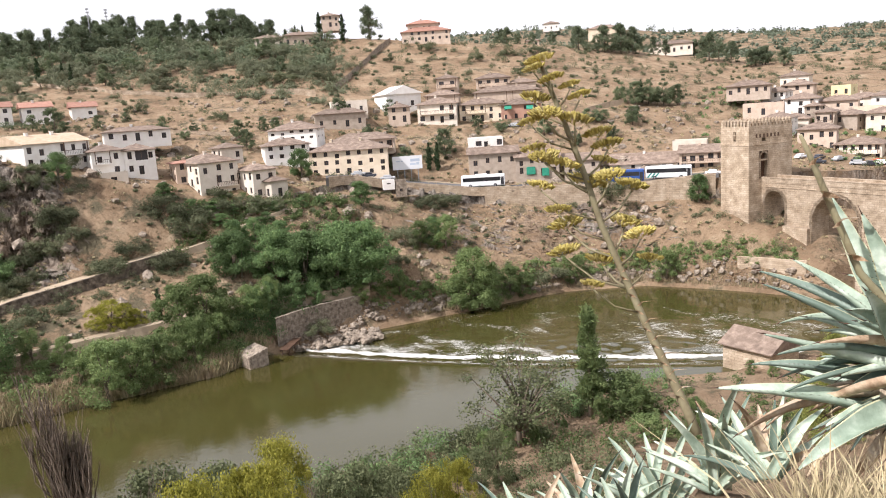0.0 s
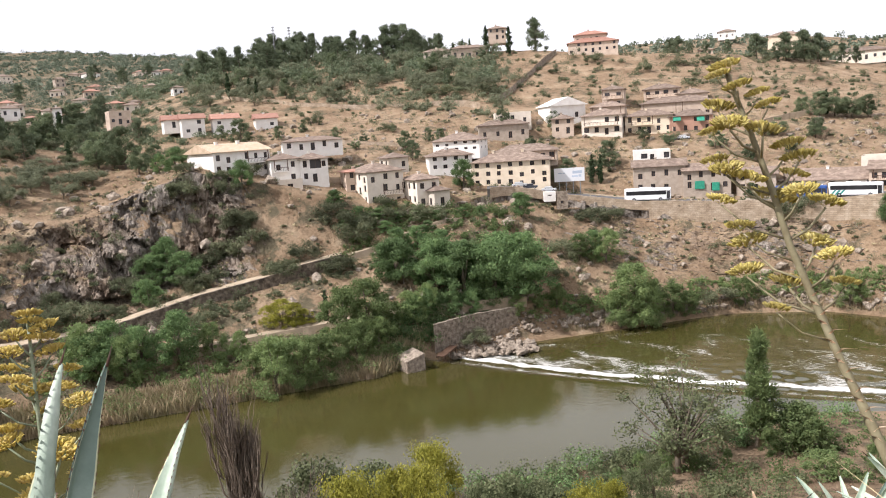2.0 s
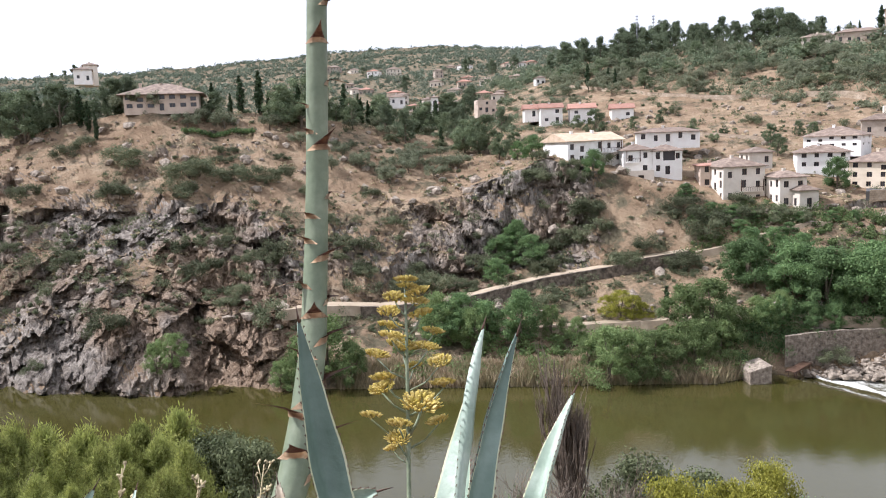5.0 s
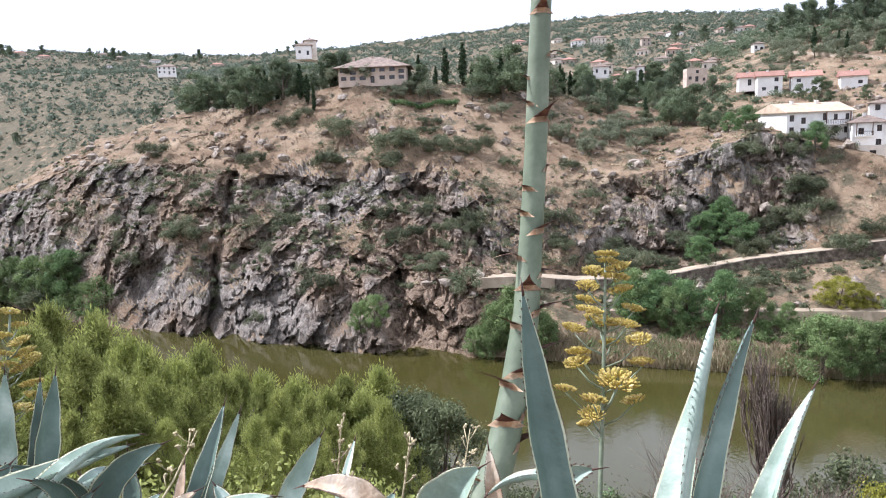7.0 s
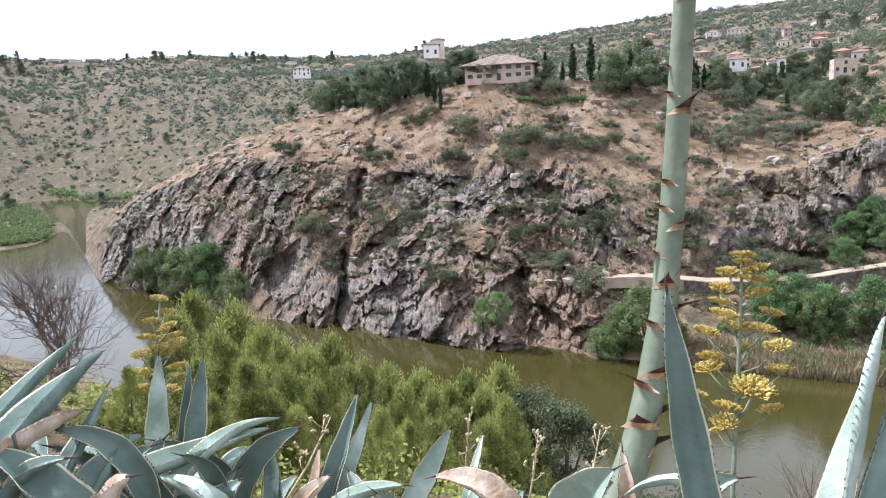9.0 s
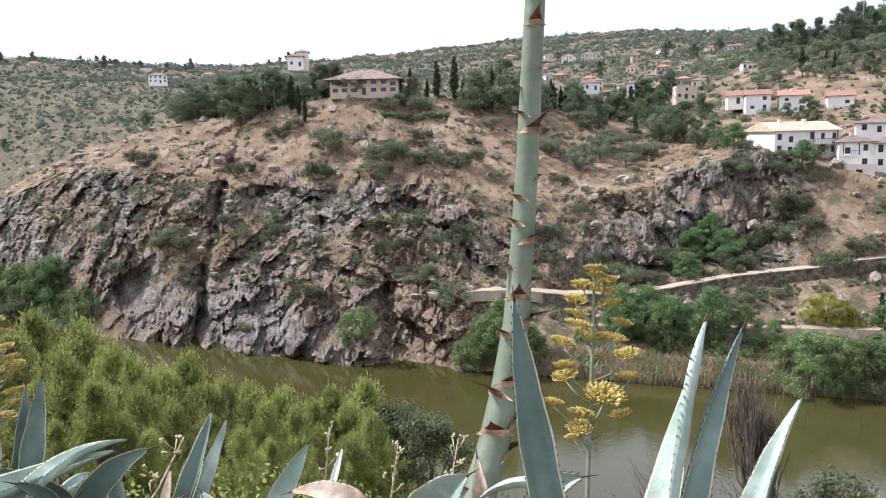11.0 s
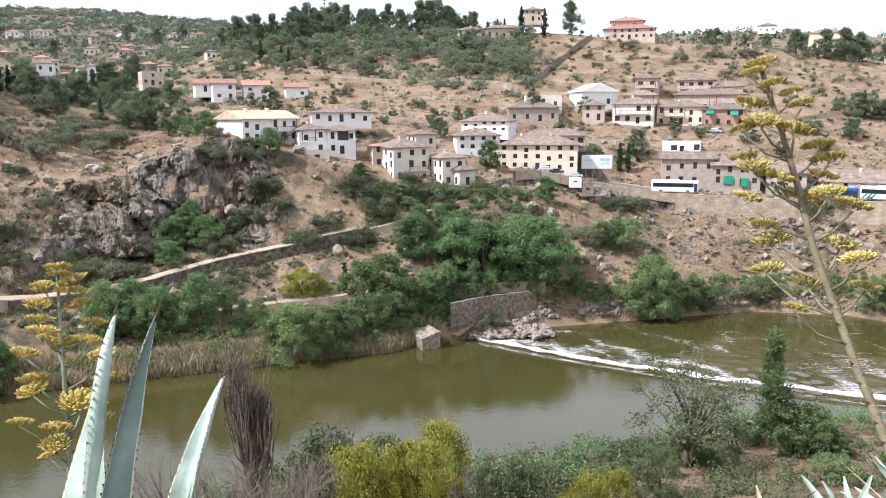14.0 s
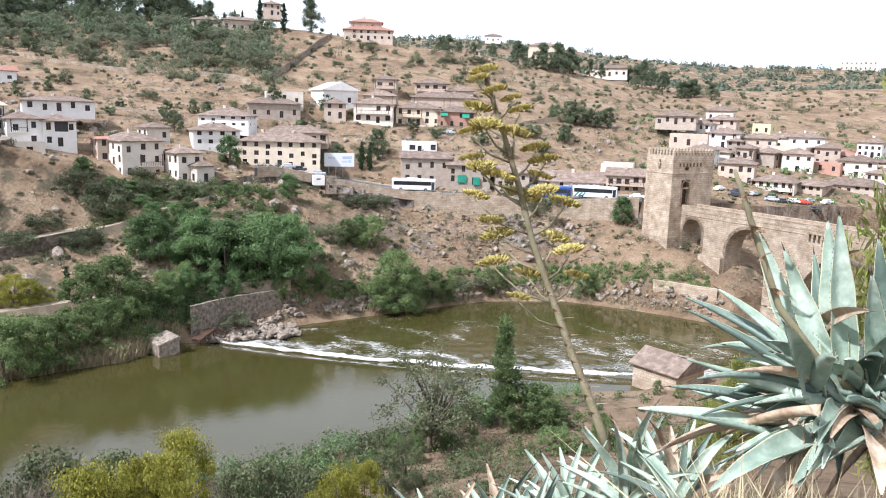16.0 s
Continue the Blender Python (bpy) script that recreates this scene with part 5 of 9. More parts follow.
house("brown and cream house with balconies", -0.60, 268.0, 42.2, -6, 13.3, 12.0, 6.4, wall=CREAM, floors=2, bays=4, side=2, win=(1.4,1.7), balcony=((1, 1.0, 12.0),))
house("upper storey brick house with tiled roof", -0.18, 277.0, 46.6, -6, 11.6, 9.0, 5.0, wall=PINK, floors=1, bays=3, side=2, win=(1.5,1.5), balcony=((0, 0.8, 10.5),))
house("brick tower house with hipped roof", 0.23, 292.0, 51.3, -6, 7.8, 8.0, 6.5, wall=PINK, floors=2, bays=2, side=1, win=(1.6,1.2), balcony=((1, 0.4, 7.4),))
house("terraced cream house with clay tiles", 4.50, 288.0, 45.8, 0, 23.9, 10.0, 5.9, wall=PINK, floors=1, bays=8, side=1, win=(1.3,1.7), chimney=2, balcony=((0, 1.0, 12.0), (0, 14.0, 22.5)))
house("upper terraced house with balcony", 3.55, 300.0, 51.3, 0, 12.7, 9.0, 5.8, wall=PINK, floors=2, bays=4, side=1, win=(1.5,1.2), balcony=((1, 0.8, 11.8),))
house("upper house with clay roof", 5.57, 300.0, 50.5, 0, 10.6, 9.0, 4.2, wall=PINK, floors=1, bays=3, side=1)
house("yellow terraced house with small windows", 2.65, 272.0, 41.7, 0, 15.4, 10.0, 5.9, wall=YELLOW, floors=2, bays=5, side=1, balcony=((1, 2.0, 9.0),))
house("orange terraced house with green awnings", 5.44, 272.0, 41.0, 0, 13.7, 10.0, 5.7, wall=ORANGE, floors=2, bays=4, side=1, chimney=0)
house("low building with long tiled roof by the road", 14.27, 238.0, 24.2, -3, 22.1, 12.0, 2.7, wall=WHITE, roof="gable", pitch=24, floors=1, bays=5, side=1, chimney=1)
house("brown roadside inn with tiled roof", 17.87, 236.0, 24.1, -4, 12.2, 10.0, 5.5, wall=PINK, roof="gable", floors=2, bays=5, side=1, win=(1.3,1.5), balcony=((1, 1.0, 11.0),))
house("white flat-roofed annexe of the inn", 17.08, 246.0, 28.2, -4, 9.8, 8.0, 3.9, wall=CREAM, roof="flat", floors=1, bays=2, side=1, chimney=0)
house("white row house with new red tiled roof", -29.47, 292.0, 51.2, 6, 7.9, 9.0, 5.7, tiles=RED_TILES, roof="gable", floors=2, bays=2, side=1, win=(1.3,1.1))
house("white row house with new red tiled roof", -27.27, 292.0, 50.6, 6, 9.0, 9.0, 5.7, tiles=RED_TILES, roof="gable", floors=2, bays=2, side=1, win=(1.3,1.1))
house("white row house with new red tiled roof", -24.50, 292.0, 49.8, 6, 7.8, 9.0, 5.8, tiles=RED_TILES, roof="gable", floors=2, bays=2, side=1, win=(1.3,1.1))
house("white row house with red roof and small window", -30.73, 300.0, 54.2, 6, 7.0, 9.0, 2.9, tiles=RED_TILES, roof="gable", floors=1, bays=1, side=1)
house("pink house with flat roof among trees", -34.10, 330.0, 57.5, 10, 7.9, 9.0, 4.7, wall=PINK, roof="flat", floors=2, bays=3, side=2, chimney=0)
house("small white far house", -37.87, 350.0, 61.9, 0, 3.3, 8.0, 3.8, floors=1, bays=1, side=1)
house("large pink villa with tiled roofs on the hilltop", -1.03, 366.0, 77.6, 0, 22.0, 14.0, 4.7, wall=PINK, tiles=RED_TILES, floors=2, bays=7, side=2, chimney=1)
house("upper storey of the pink hilltop villa", -1.18, 372.0, 82.8, 0, 14.5, 10.0, 3.5, wall=PINK, tiles=RED_TILES, floors=1, bays=5, side=1, chimney=1, deep=2)
house("cream farmhouse with low tiled roof on the ridge", -9.72, 378.0, 80.5, 4, 17.0, 8.0, 4.6, wall=PINK, floors=1, bays=5, side=1)
house("cream ridge house with tiled roof", -12.02, 382.0, 81.2, -4, 13.9, 8.0, 3.6, wall=CREAM, floors=1, bays=4, side=1)
house("pink house between cypresses on the ridge", -7.70, 392.0, 89.5, 0, 8.7, 9.0, 5.2, wall=PINK, floors=2, bays=3, side=1)
house("yellow ridge house with hipped roof", 11.43, 520.0, 84.5, 0, 18.9, 12.0, 6.2, wall=YELLOW, floors=1, bays=4, side=1)
house("long low cream house on the hill", 15.91, 430.0, 67.9, 0, 21.8, 10.0, 4.2, wall=CREAM, floors=1, bays=6, side=1)
house("low house with tiled roof behind hedge", 20.86, 300.0, 44.6, -5, 14.4, 10.0, 3.1, wall=OCHRE, floors=1, bays=5, side=1)
house("far white house on wooded skyline", 7.84, 700.0, 108.8, 0, 13.6, 12.0, 4.7, floors=1, bays=3, side=1)
house("far pale house by the hill path", 6.51, 420.0, 76.0, 0, 6.7, 8.0, 2.8, wall=PINK, floors=1, bays=2, side=1)
house("white village house with tiled roof", 24.09, 300.0, 36.8, -8, 10.9, 12.0, 5.2, floors=2, bays=3, side=2)
house("pink flat village house", 21.81, 285.0, 37.6, -4, 12.7, 8.0, 3.5, wall=PINK, roof="flat", floors=1, bays=3, side=1, chimney=0)
house("upper village house with clay roof", 23.88, 320.0, 41.3, -8, 10.9, 10.0, 5.5, wall=PINK, floors=2, bays=3, side=1)
house("top village house with clay roof", 23.71, 335.0, 46.4, -8, 10.3, 10.0, 4.0, wall=CREAM, floors=1, bays=3, side=1)
house("lemon yellow village house with flat roof", 26.45, 330.0, 39.1, -15, 6.8, 9.0, 6.1, wall=LEMON, roof="flat", floors=2, bays=2, side=1, chimney=0)
house("yellow village block with small square windows", 28.25, 300.0, 32.2, -20, 11.6, 9.0, 5.5, wall=YELLOW, roof="flat", floors=1, bays=4, side=1, chimney=0, win=(0.8,0.8))
house("brown village house with balcony", 25.55, 285.0, 30.3, -10, 5.8, 9.0, 7.2, wall=OCHRE, floors=2, bays=3, side=2, balcony=((1, 0.4, 5.4),))
house("stone village house with tiled roof", 26.75, 288.0, 29.5, -25, 7.6, 9.0, 6.7, wall=OCHRE, floors=2, bays=2, side=2)
house("pale village house behind the tower", 25.09, 262.0, 23.0, -5, 10.7, 10.0, 10.3, wall=PINK, floors=3, bays=4, side=2)
house("long village house with row of balconies", 27.47, 258.0, 23.4, -12, 12.7, 10.0, 5.2, wall=CREAM, floors=2, bays=6, side=1, balcony=((1, 0.6, 12.0),))
house("village house with tiled roof by the car park", 29.61, 262.0, 23.2, -15, 8.9, 10.0, 4.6, wall=PINK, floors=2, bays=4, side=1)
house("long low village house by the car park", 32.09, 272.0, 23.7, -18, 18.4, 10.0, 4.2, wall=OCHRE, floors=2, bays=7, side=1)
house("pink village house with red roof", 31.27, 310.0, 29.7, -20, 8.5, 10.0, 5.9, wall=PINK, tiles=RED_TILES, floors=2, bays=2, side=1)
house("red brick village house", 30.25, 290.0, 27.2, -18, 12.9, 9.0, 6.0, wall=ORANGE, roof="flat", floors=2, bays=3, side=1, chimney=0)
house("small stone village house behind battlements", 24.83, 295.0, 34.6, -5, 5.0, 9.0, 4.9, wall=OCHRE, floors=2, bays=2, side=2)
house("brown chalet villa with wide tiled roof on the crest", -56.83, 237.0, 58.0, -6, 20.2, 16.0, 4.6, wall=PINK, floors=2, bays=7, side=3, pitch=20, chimney=3, win=(1.6,1.3), over=1.6, deep=1.0)
house("old church house with bell gable on far crest", -61.09, 420.0, 81.5, 0, 6.4, 9.0, 8.0, wall=CREAM, floors=2, bays=1, side=1)
house("white house among trees on far crest", -61.59, 410.0, 81.3, 0, 8.0, 9.0, 5.0, floors=1, bays=2, side=1)
house("far white villa on the wooded slope", -70.88, 600.0, 85.8, 0, 12.8, 10.0, 5.5, floors=2, bays=4, side=1)
house("white house behind the cypresses", -40.56, 420.0, 66.5, 0, 8.2, 9.0, 4.0, floors=1, bays=2, side=1)
house("white far house with red roof", -37.72, 380.0, 60.3, 0, 6.5, 9.0, 3.8, floors=1, bays=2, side=1, tiles=RED_TILES)
house("pink far house with brick front", -33.92, 340.0, 53.9, 5, 6.2, 9.0, 5.0, wall=PINK, floors=2, bays=3, side=1, tiles=RED_TILES)
village = random.Random(41)
for az, d in ((22.6, 272), (23.6, 283), (26.3, 303), (28.9, 286), (30.6, 302), (32.4, 290), (33.8, 276), (34.4, 300), (29.3, 316), (33.0, 318), (22.4, 308), (27.6, 322)):
    p = spot(az, d)
    house("small village house with clay tiled roof", az, d, p.z - 0.3, village.uniform(-25, 5), village.uniform(8, 13), 9.0, village.choice((5.6, 6.2, 3.4)), wall=village.choice((CREAM, PINK, OCHRE, WHITE)), floors=2, bays=village.choice((3, 4)), side=2, win=(0.95, 1.2), deep=5.0)


def far_house(az, rise, wide, wall, tiles=TILES, turn=0, floors=1):
    """A small house where the line of sight at that bearing and rise (tangent) meets the hill; wide in thousandths of its distance."""
    for d in range(400, 1500, 8):
        p = spot(az, d)
        if p.z - EYE >= rise * d:
            break
    else:
        d = 1300
        p = spot(az, d)
    w = wide * d / 1000
    house("small far house on the hillside", az, d, p.z - 0.2, turn, w, min(12.0, 0.8 * w + 2), 3.1 * floors + 0.4 * w / 6, wall=wall, tiles=tiles, floors=floors, bays=max(2, int(w / 3)), side=1, chimney=0, deep=6.0, door=False)


for az, rise, wide, wall, turn in (
        (-46.21, 0.0880, 15.5, PINK, 9),
        (-43.47, 0.0880, 13.5, CREAM, 15),
        (-32.47, 0.0880, 13.0, PINK, 17),
        (-31.21, 0.0880, 10.2, WHITE, 18),
        (-35.89, 0.0880, 15.0, CREAM, -2),
        (-34.12, 0.0681, 16.8, CREAM, -9),
        (-35.67, 0.0659, 17.0, PINK, 5),
        (-45.54, 0.0448, 17.0, WHITE, 3),
        (-35.38, 0.0712, 17.0, PINK, 7),
        (-32.30, 0.0880, 13.5, CREAM, -12),
        (-30.89, 0.0880, 11.8, PINK, -7),
        (-36.49, 0.0557, 17.0, CREAM, -18),
        (-86.75, 0.0880, 15.5, CREAM, 15),
        (-79.81, 0.0880, 16.5, PINK, -15),
        (-78.23, 0.0843, 12.6, PINK, 18),
        (-83.60, 0.0749, 13.5, CREAM, 17),
        (-67.52, 0.0728, 15.6, PINK, 9)):
    far_house(az, rise, wide, wall, RED_TILES if wall is PINK else TILES, turn, 1)
hamlet = random.Random(23)
for k in range(30):
    far_house(-47.5 + 17.5 * hamlet.random(), 0.028 + 0.062 * hamlet.random(), 9 + 9 * hamlet.random(), hamlet.choice((WHITE, CREAM, PINK, OCHRE, CREAM)), hamlet.choice((TILES, RED_TILES, TILES)), hamlet.uniform(-25, 25), hamlet.choice((1, 1, 2)))
for k in range(10):
    far_house(-90 + 26 * hamlet.random(), 0.066 + 0.022 * hamlet.random(), 8 + 7 * hamlet.random(), hamlet.choice((WHITE, CREAM, OCHRE)), TILES, hamlet.uniform(-25, 25), 1)
house("long pale block on the far skyline", 31.84, 850.0, 97.5, 2, 32.0, 9.0, 9.0, wall=CREAM, roof="flat", floors=2, bays=8, side=1, chimney=0)


# trees in the gardens between the houses
gardens = random.Random(17)
rows = []
while len(rows) < 30:
    az, d = gardens.uniform(-28, 15), gardens.choice((gardens.uniform(226, 300), gardens.uniform(238, 262)))
    if all(abs(az - q[0]) * 0.0175 * d > q[2] / 2 + 2.5 or not q[1] - 3 < d < q[1] + q[3] + 3 for q in HOUSES):
        rows.append((az, d, gardens.uniform(3.5, 6.5)))
plant("oak", rows, 1.0)
plant("oak", [(-19.5, 196, 4.0), (-18.5, 198, 4.0), (-17.2, 198, 3.4), (-15.8, 197, 3.0), (-14.4, 197, 3.2), (-12.8, 197, 3.0), (-11.0, 199, 3.0), (-9.6, 201, 3.0), (-16.6, 194, 3.4), (-13.6, 193, 3.4), (-20.2, 201, 4.2)], 1.4)

# ---- walls, paths and the road ----
def smooth_z(az, d):
    D_, Z_ = section(np.array([float(az)]))
    return float(np.interp(d, D_[:, 0], Z_[:, 0]))


def line_points(rows, step=1.5):
    """Points along a line of bearings and distances."""
    pts = []
    for (a0, d0), (a1, d1) in zip(rows, rows[1:]):
        n = max(2, int(abs(a1 - a0) * 0.0175 * d0 / step + abs(d1 - d0) / step))
        for k in range(n):
            q = k / n
            pts.append((a0 + (a1 - a0) * q, d0 + (d1 - d0) * q))
    pts.append(rows[-1])
    return pts


def wall_along(name, label, rows, height, thick, mat, below=2.5, top_z=None, kind="structure"):
    """A masonry wall that follows the ground along a line, with an uneven coping."""
    bm, prev = bmesh.new(), None
    rng = random.Random(len(rows) + int(height * 10))
    for az, d in line_points(rows):
        a = radians(az)
        z = smooth_z(az, d)
        up = (top_z(az) if top_z else z + height) + rng.uniform(-0.06, 0.06)
        ring = []
        for off, zz in ((-thick / 2, z - below), (-thick / 2 + 0.05, up), (thick / 2 - 0.05, up), (thick / 2, z - below)):
            ring.append(bm.verts.new((CX + (d + off) * math.sin(a), CY + (d + off) * math.cos(a), zz)))
        if prev:
            for k in range(3):
                bm.faces.new((prev[k], ring[k], ring[k + 1], prev[k + 1]))
        else:
            bm.faces.new(ring)
        prev = ring
    bm.faces.new(prev[::-1])
    bmesh.ops.recalc_face_normals(bm, faces=bm.faces)
    return tagged(part(name, bm, mat), label, "wall", kind=kind)


def way_along(name, label, rows, width, mat, lift=0.5, level=None, category="path"):
    bm, prev = bmesh.new(), None
    rng = random.Random(5)
    for az, d in line_points(rows):
        a = radians(az)
        z = (level(az) if level else smooth_z(az, d)) + lift
        w = width * (1 + rng.uniform(-0.08, 0.08))
        ring = []
        for off, zz in ((-w / 2 - 0.5, z - 2.2), (-w / 2, z), (w / 2, z + 0.05), (w / 2 + 0.3, z - 2.0)):
            ring.append(bm.verts.new((CX + (d + off) * math.sin(a), CY + (d + off) * math.cos(a), zz)))
        if prev:
            for k in range(3):
                bm.faces.new((prev[k], ring[k], ring[k + 1], prev[k + 1]))
        prev = ring
    bmesh.ops.recalc_face_normals(bm, faces=bm.faces)
    return tagged(part(name, bm, mat), label, category, kind="structure")


def road_level(az):
    return float(np.interp(az, [-12, -7, -3, 2, 8, 14, 20, 26, 45], [31, 29.6, 26.3, 23.6, 22.7, 22.6, 24.6, 24, 23]))


def brow(az):
    return float(np.interp(az, BEARING, BROW_D))


way_along("road", "grey asphalt road along the far bank", [(az, brow(az) + 6.5) for az in (-9, -7, -5, -3, 0, 2, 5, 8, 11, 14, 17, 19)], 9.0, ASPHALT, 0.35, road_level, "road")
way_along("pavement", "pale kerbed pavement beside the road", [(az, brow(az) + 12.2) for az in (-8, -5, -3, 0, 2, 5, 8, 11, 14, 17, 19)], 1.8, PATH, 0.52, road_level, "pavement")
wall_along("wall_road", "tawny retaining wall below the road", [(az, brow(az) + 0.4) for az in (2.5, 5, 8, 11, 14, 17, 18.8)], 4, 0.9, STONE, 2.5, lambda az: road_level(az) + 0.95)
wall_along("wall_road_low", "low roadside parapet wall", [(az, brow(az) + 1.2) for az in (-8.8, -7, -5, -3.5, -2.2, 0, 2.6)], 1, 0.5, STONE, 1.5, lambda az: road_level(az) + 0.75)

# ---- the gate tower ----
TOWER_RZ = -64.2
CORNER = Vector((75.0, 194.4, 0))


def local(x, y, z):
    """A point in the bridge's own axes: x along it, y across, from the tower's corner."""
    a = radians(TOWER_RZ)
    return CORNER + Vector((x * math.cos(a) - y * math.sin(a), x * math.sin(a) + y * math.cos(a), z))


def arch_outline(x0, x1, z0, spring, pointed=1.15, n=10):
    """Points of a slightly pointed arch from its left foot to its right."""
    c, r = (x0 + x1) / 2, (x1 - x0) / 2
    pts = [(x0, z0)]
    for k in range(2 * n + 1):
        a = math.pi - k * math.pi / (2 * n)
        pts.append((c + r * math.cos(a), spring + r * pointed * math.sin(a)))
    return pts + [(x1, z0)]


def prism(bm, outline, y0, y1):
    """An upright plate with the given outline in x and z, from y0 to y1."""
    f = [bm.verts.new((x, y0, z)) for x, z in outline]
    b = [bm.verts.new((x, y1, z)) for x, z in outline]
    bm.faces.new(f), bm.faces.new(b[::-1])
    for i in range(len(f)):
        j = (i + 1) % len(f)
        bm.faces.new((f[j], f[i], b[i], b[j]))
    bmesh.ops.recalc_face_normals(bm, faces=bm.faces)


BASIS = Matrix.Translation(CORNER) @ Matrix.Rotation(radians(TOWER_RZ), 4, "Z")
tower = tagged(new("gate_tower"), "tawny stone medieval gate tower with battlements", "tower")
tower.matrix_basis = BASIS
TW, TD, TZ0, TZ1 = 15.0, 9.2, 8.0, 37.3
bm = bmesh.new()
for o, u, width, holes in ((Vector((0, 0, 0)), Vector((0, 1, 0)), TW, [(3.6, 6.6, 24.0, 31.0), (4.4, 5.8, 33.4, 34.3)]), (Vector((0, TW, 0)), Vector((-1, 0, 0)), TD, []), (Vector((-TD, TW, 0)), Vector((0, -1, 0)), TW, []), (Vector((-TD, 0, 0)), Vector((1, 0, 0)), TD, [(4.2, 5.0, 33.6, 36.0)])):
    wall_face(bm, o, u, width, TZ0, TZ1, holes, 1.2)
bmesh.ops.remove_doubles(bm, verts=bm.verts, dist=0.002)
part("shaft", bm, STONE, tower)
bm = bmesh.new()
box(bm, -TD - 0.8, 0.4, -0.5, TW + 0.3, 2.0, 16.0)
for v in bm.verts:
    if v.co.z > 10:
        v.co.x = max(-TD, min(0.004, v.co.x)) if v.co.x > -5 else v.co.x
        v.co.y = max(-0.004, v.co.y)
part("base", bm, STONE, tower)
bm = bmesh.new()
box(bm, -TD + 0.1, -0.1, 0.1, TW - 0.1, TZ1 - 0.8, TZ1 - 0.5)
part("roof_deck", bm, STONE, tower)
bm = bmesh.new()
box(bm, -TD - 0.12, 0.12, -0.12, TW + 0.12, 32.6, 32.95)
part("string_course", bm, STONE, tower)
bm = bmesh.new()
box(bm, -0.35, 0.35, -0.3, 0.3, 0, 1.25)
for v in bm.verts:
    if v.co.z > 1:
        v.co.z += 0.35 if abs(v.co.x) < 0.01 else 0.0
top = [bm.verts.new((0, 0, 1.75))]
caps = [v for v in bm.verts if 1.0 < v.co.z < 1.3]
caps.sort(key=lambda v: math.atan2(v.co.y, v.co.x))
for i in range(4):
    bm.faces.new((caps[i], caps[(i + 1) % 4], top[0]))
merlon = bpy.data.meshes.new("merlon")
bm.to_mesh(merlon), bm.free()
merlon.materials.append(STONE)
for k in range(13):
    for x in (-0.4, -TD + 0.4):
        shared("merlon", merlon, tower, Matrix.Translation((x, 0.5 + k * (TW - 1.0) / 12, TZ1 - 0.01)))
for k in range(1, 8):
    for y in (0.35, TW - 0.35):
        shared("merlon", merlon, tower, Matrix.Translation((-0.4 - k * (TD - 0.8) / 8, y, TZ1 - 0.01)) @ Matrix.Rotation(math.pi / 2, 4, "Z"))
# portal: horseshoe arch rim, dark plate for the passage's shade, six small loops
bm = bmesh.new()
ring = arch_outline(3.5, 6.7, 24.0, 29.4, 1.1)
inner = arch_outline(3.95, 6.25, 24.0, 29.3, 1.1)
f = [bm.verts.new((0.14, x, z)) for x, z in ring]
g = [bm.verts.new((0.14, x, z)) for x, z in inner]
for i in range(len(f) - 1):
    bm.faces.new((f[i], f[i + 1], g[i + 1], g[i]))
bmesh.ops.solidify(bm, geom=bm.faces[:], thickness=0.3)
part("portal_rim", bm, STONE, tower, "carved stone horseshoe arch rim")
# no door: a dark plate stands for the shade inside the passage
bm = bmesh.new()
box(bm, -1.35, -1.15, 3.5, 6.7, 24.0, 31.2)
part("passage_door", bm, WOOD, tower, "dark plate standing for the shade in the passage")
bm = bmesh.new()
box(bm, -0.5, -0.06, 3.6, 6.6, 28.6, 29.0)
part("portal_lintel", bm, STONE, tower)
# dark plates on the wall face stand for the shade in the loops
slit = bpy.data.meshes.new("loop")
bm = bmesh.new()
box(bm, -0.02, 0.02, -0.28, 0.28, 0, 0.9)
bm.to_mesh(slit), bm.free()
slit.materials.append(WOOD)
for k in range(7):
    shared("loop", slit, tower, Matrix.Translation((0.012, 2.6 + k * 1.25, 34.4)))
bm = bmesh.new()
box(bm, -0.65, 0.65, -0.06, 0.04, 0, 0.22), box(bm, -0.12, 0.12, -0.06, 0.04, -0.8, -0.002), box(bm, -0.12, 0.12, -0.06, 0.04, 0.222, 1.3)
cross = part("cross_loop", bm, STONE, tower)
cross.location = (-4.6, -0.02, 35.0)

# ---- the bridge ----
bridge = tagged(new("stone_bridge"), "old tawny stone bridge with pointed arches", "bridge")
bridge.matrix_basis = BASIS
Y0, Y1 = 4.4, 10.2
DECK = 23.2
outline = [(0.02, 9.0)] + arch_outline(0.9, 7.1, 9.0, 18.0, 1.05) + arch_outline(15.0, 27.2, -2.0, 14.6, 1.05) + arch_outline(34.0, 72.0, -2.0, 2.0, 1.02, 16)[0:] + [(80, -2.0), (80, DECK), (0.02, DECK)]
bm = bmesh.new()
prism(bm, outline, Y0, Y1)
part("arcade", bm, STONE, bridge)
for y in (Y0 - 0.08, Y1 - 0.42):
    bm = bmesh.new()
    box(bm, 0.05, 80, y, y + 0.5, DECK + 0.003, DECK + 1.15)
    box(bm, 0.05, 80, y - 0.08, y + 0.58, DECK + 1.153, DECK + 1.4)
    part("parapet", bm, STONE, bridge)
bm = bmesh.new()
box(bm, 0.05, 80, Y0 - 0.12, Y0 - 0.003, DECK - 1.1, DECK - 0.8)
part("cornice", bm, STONE, bridge)
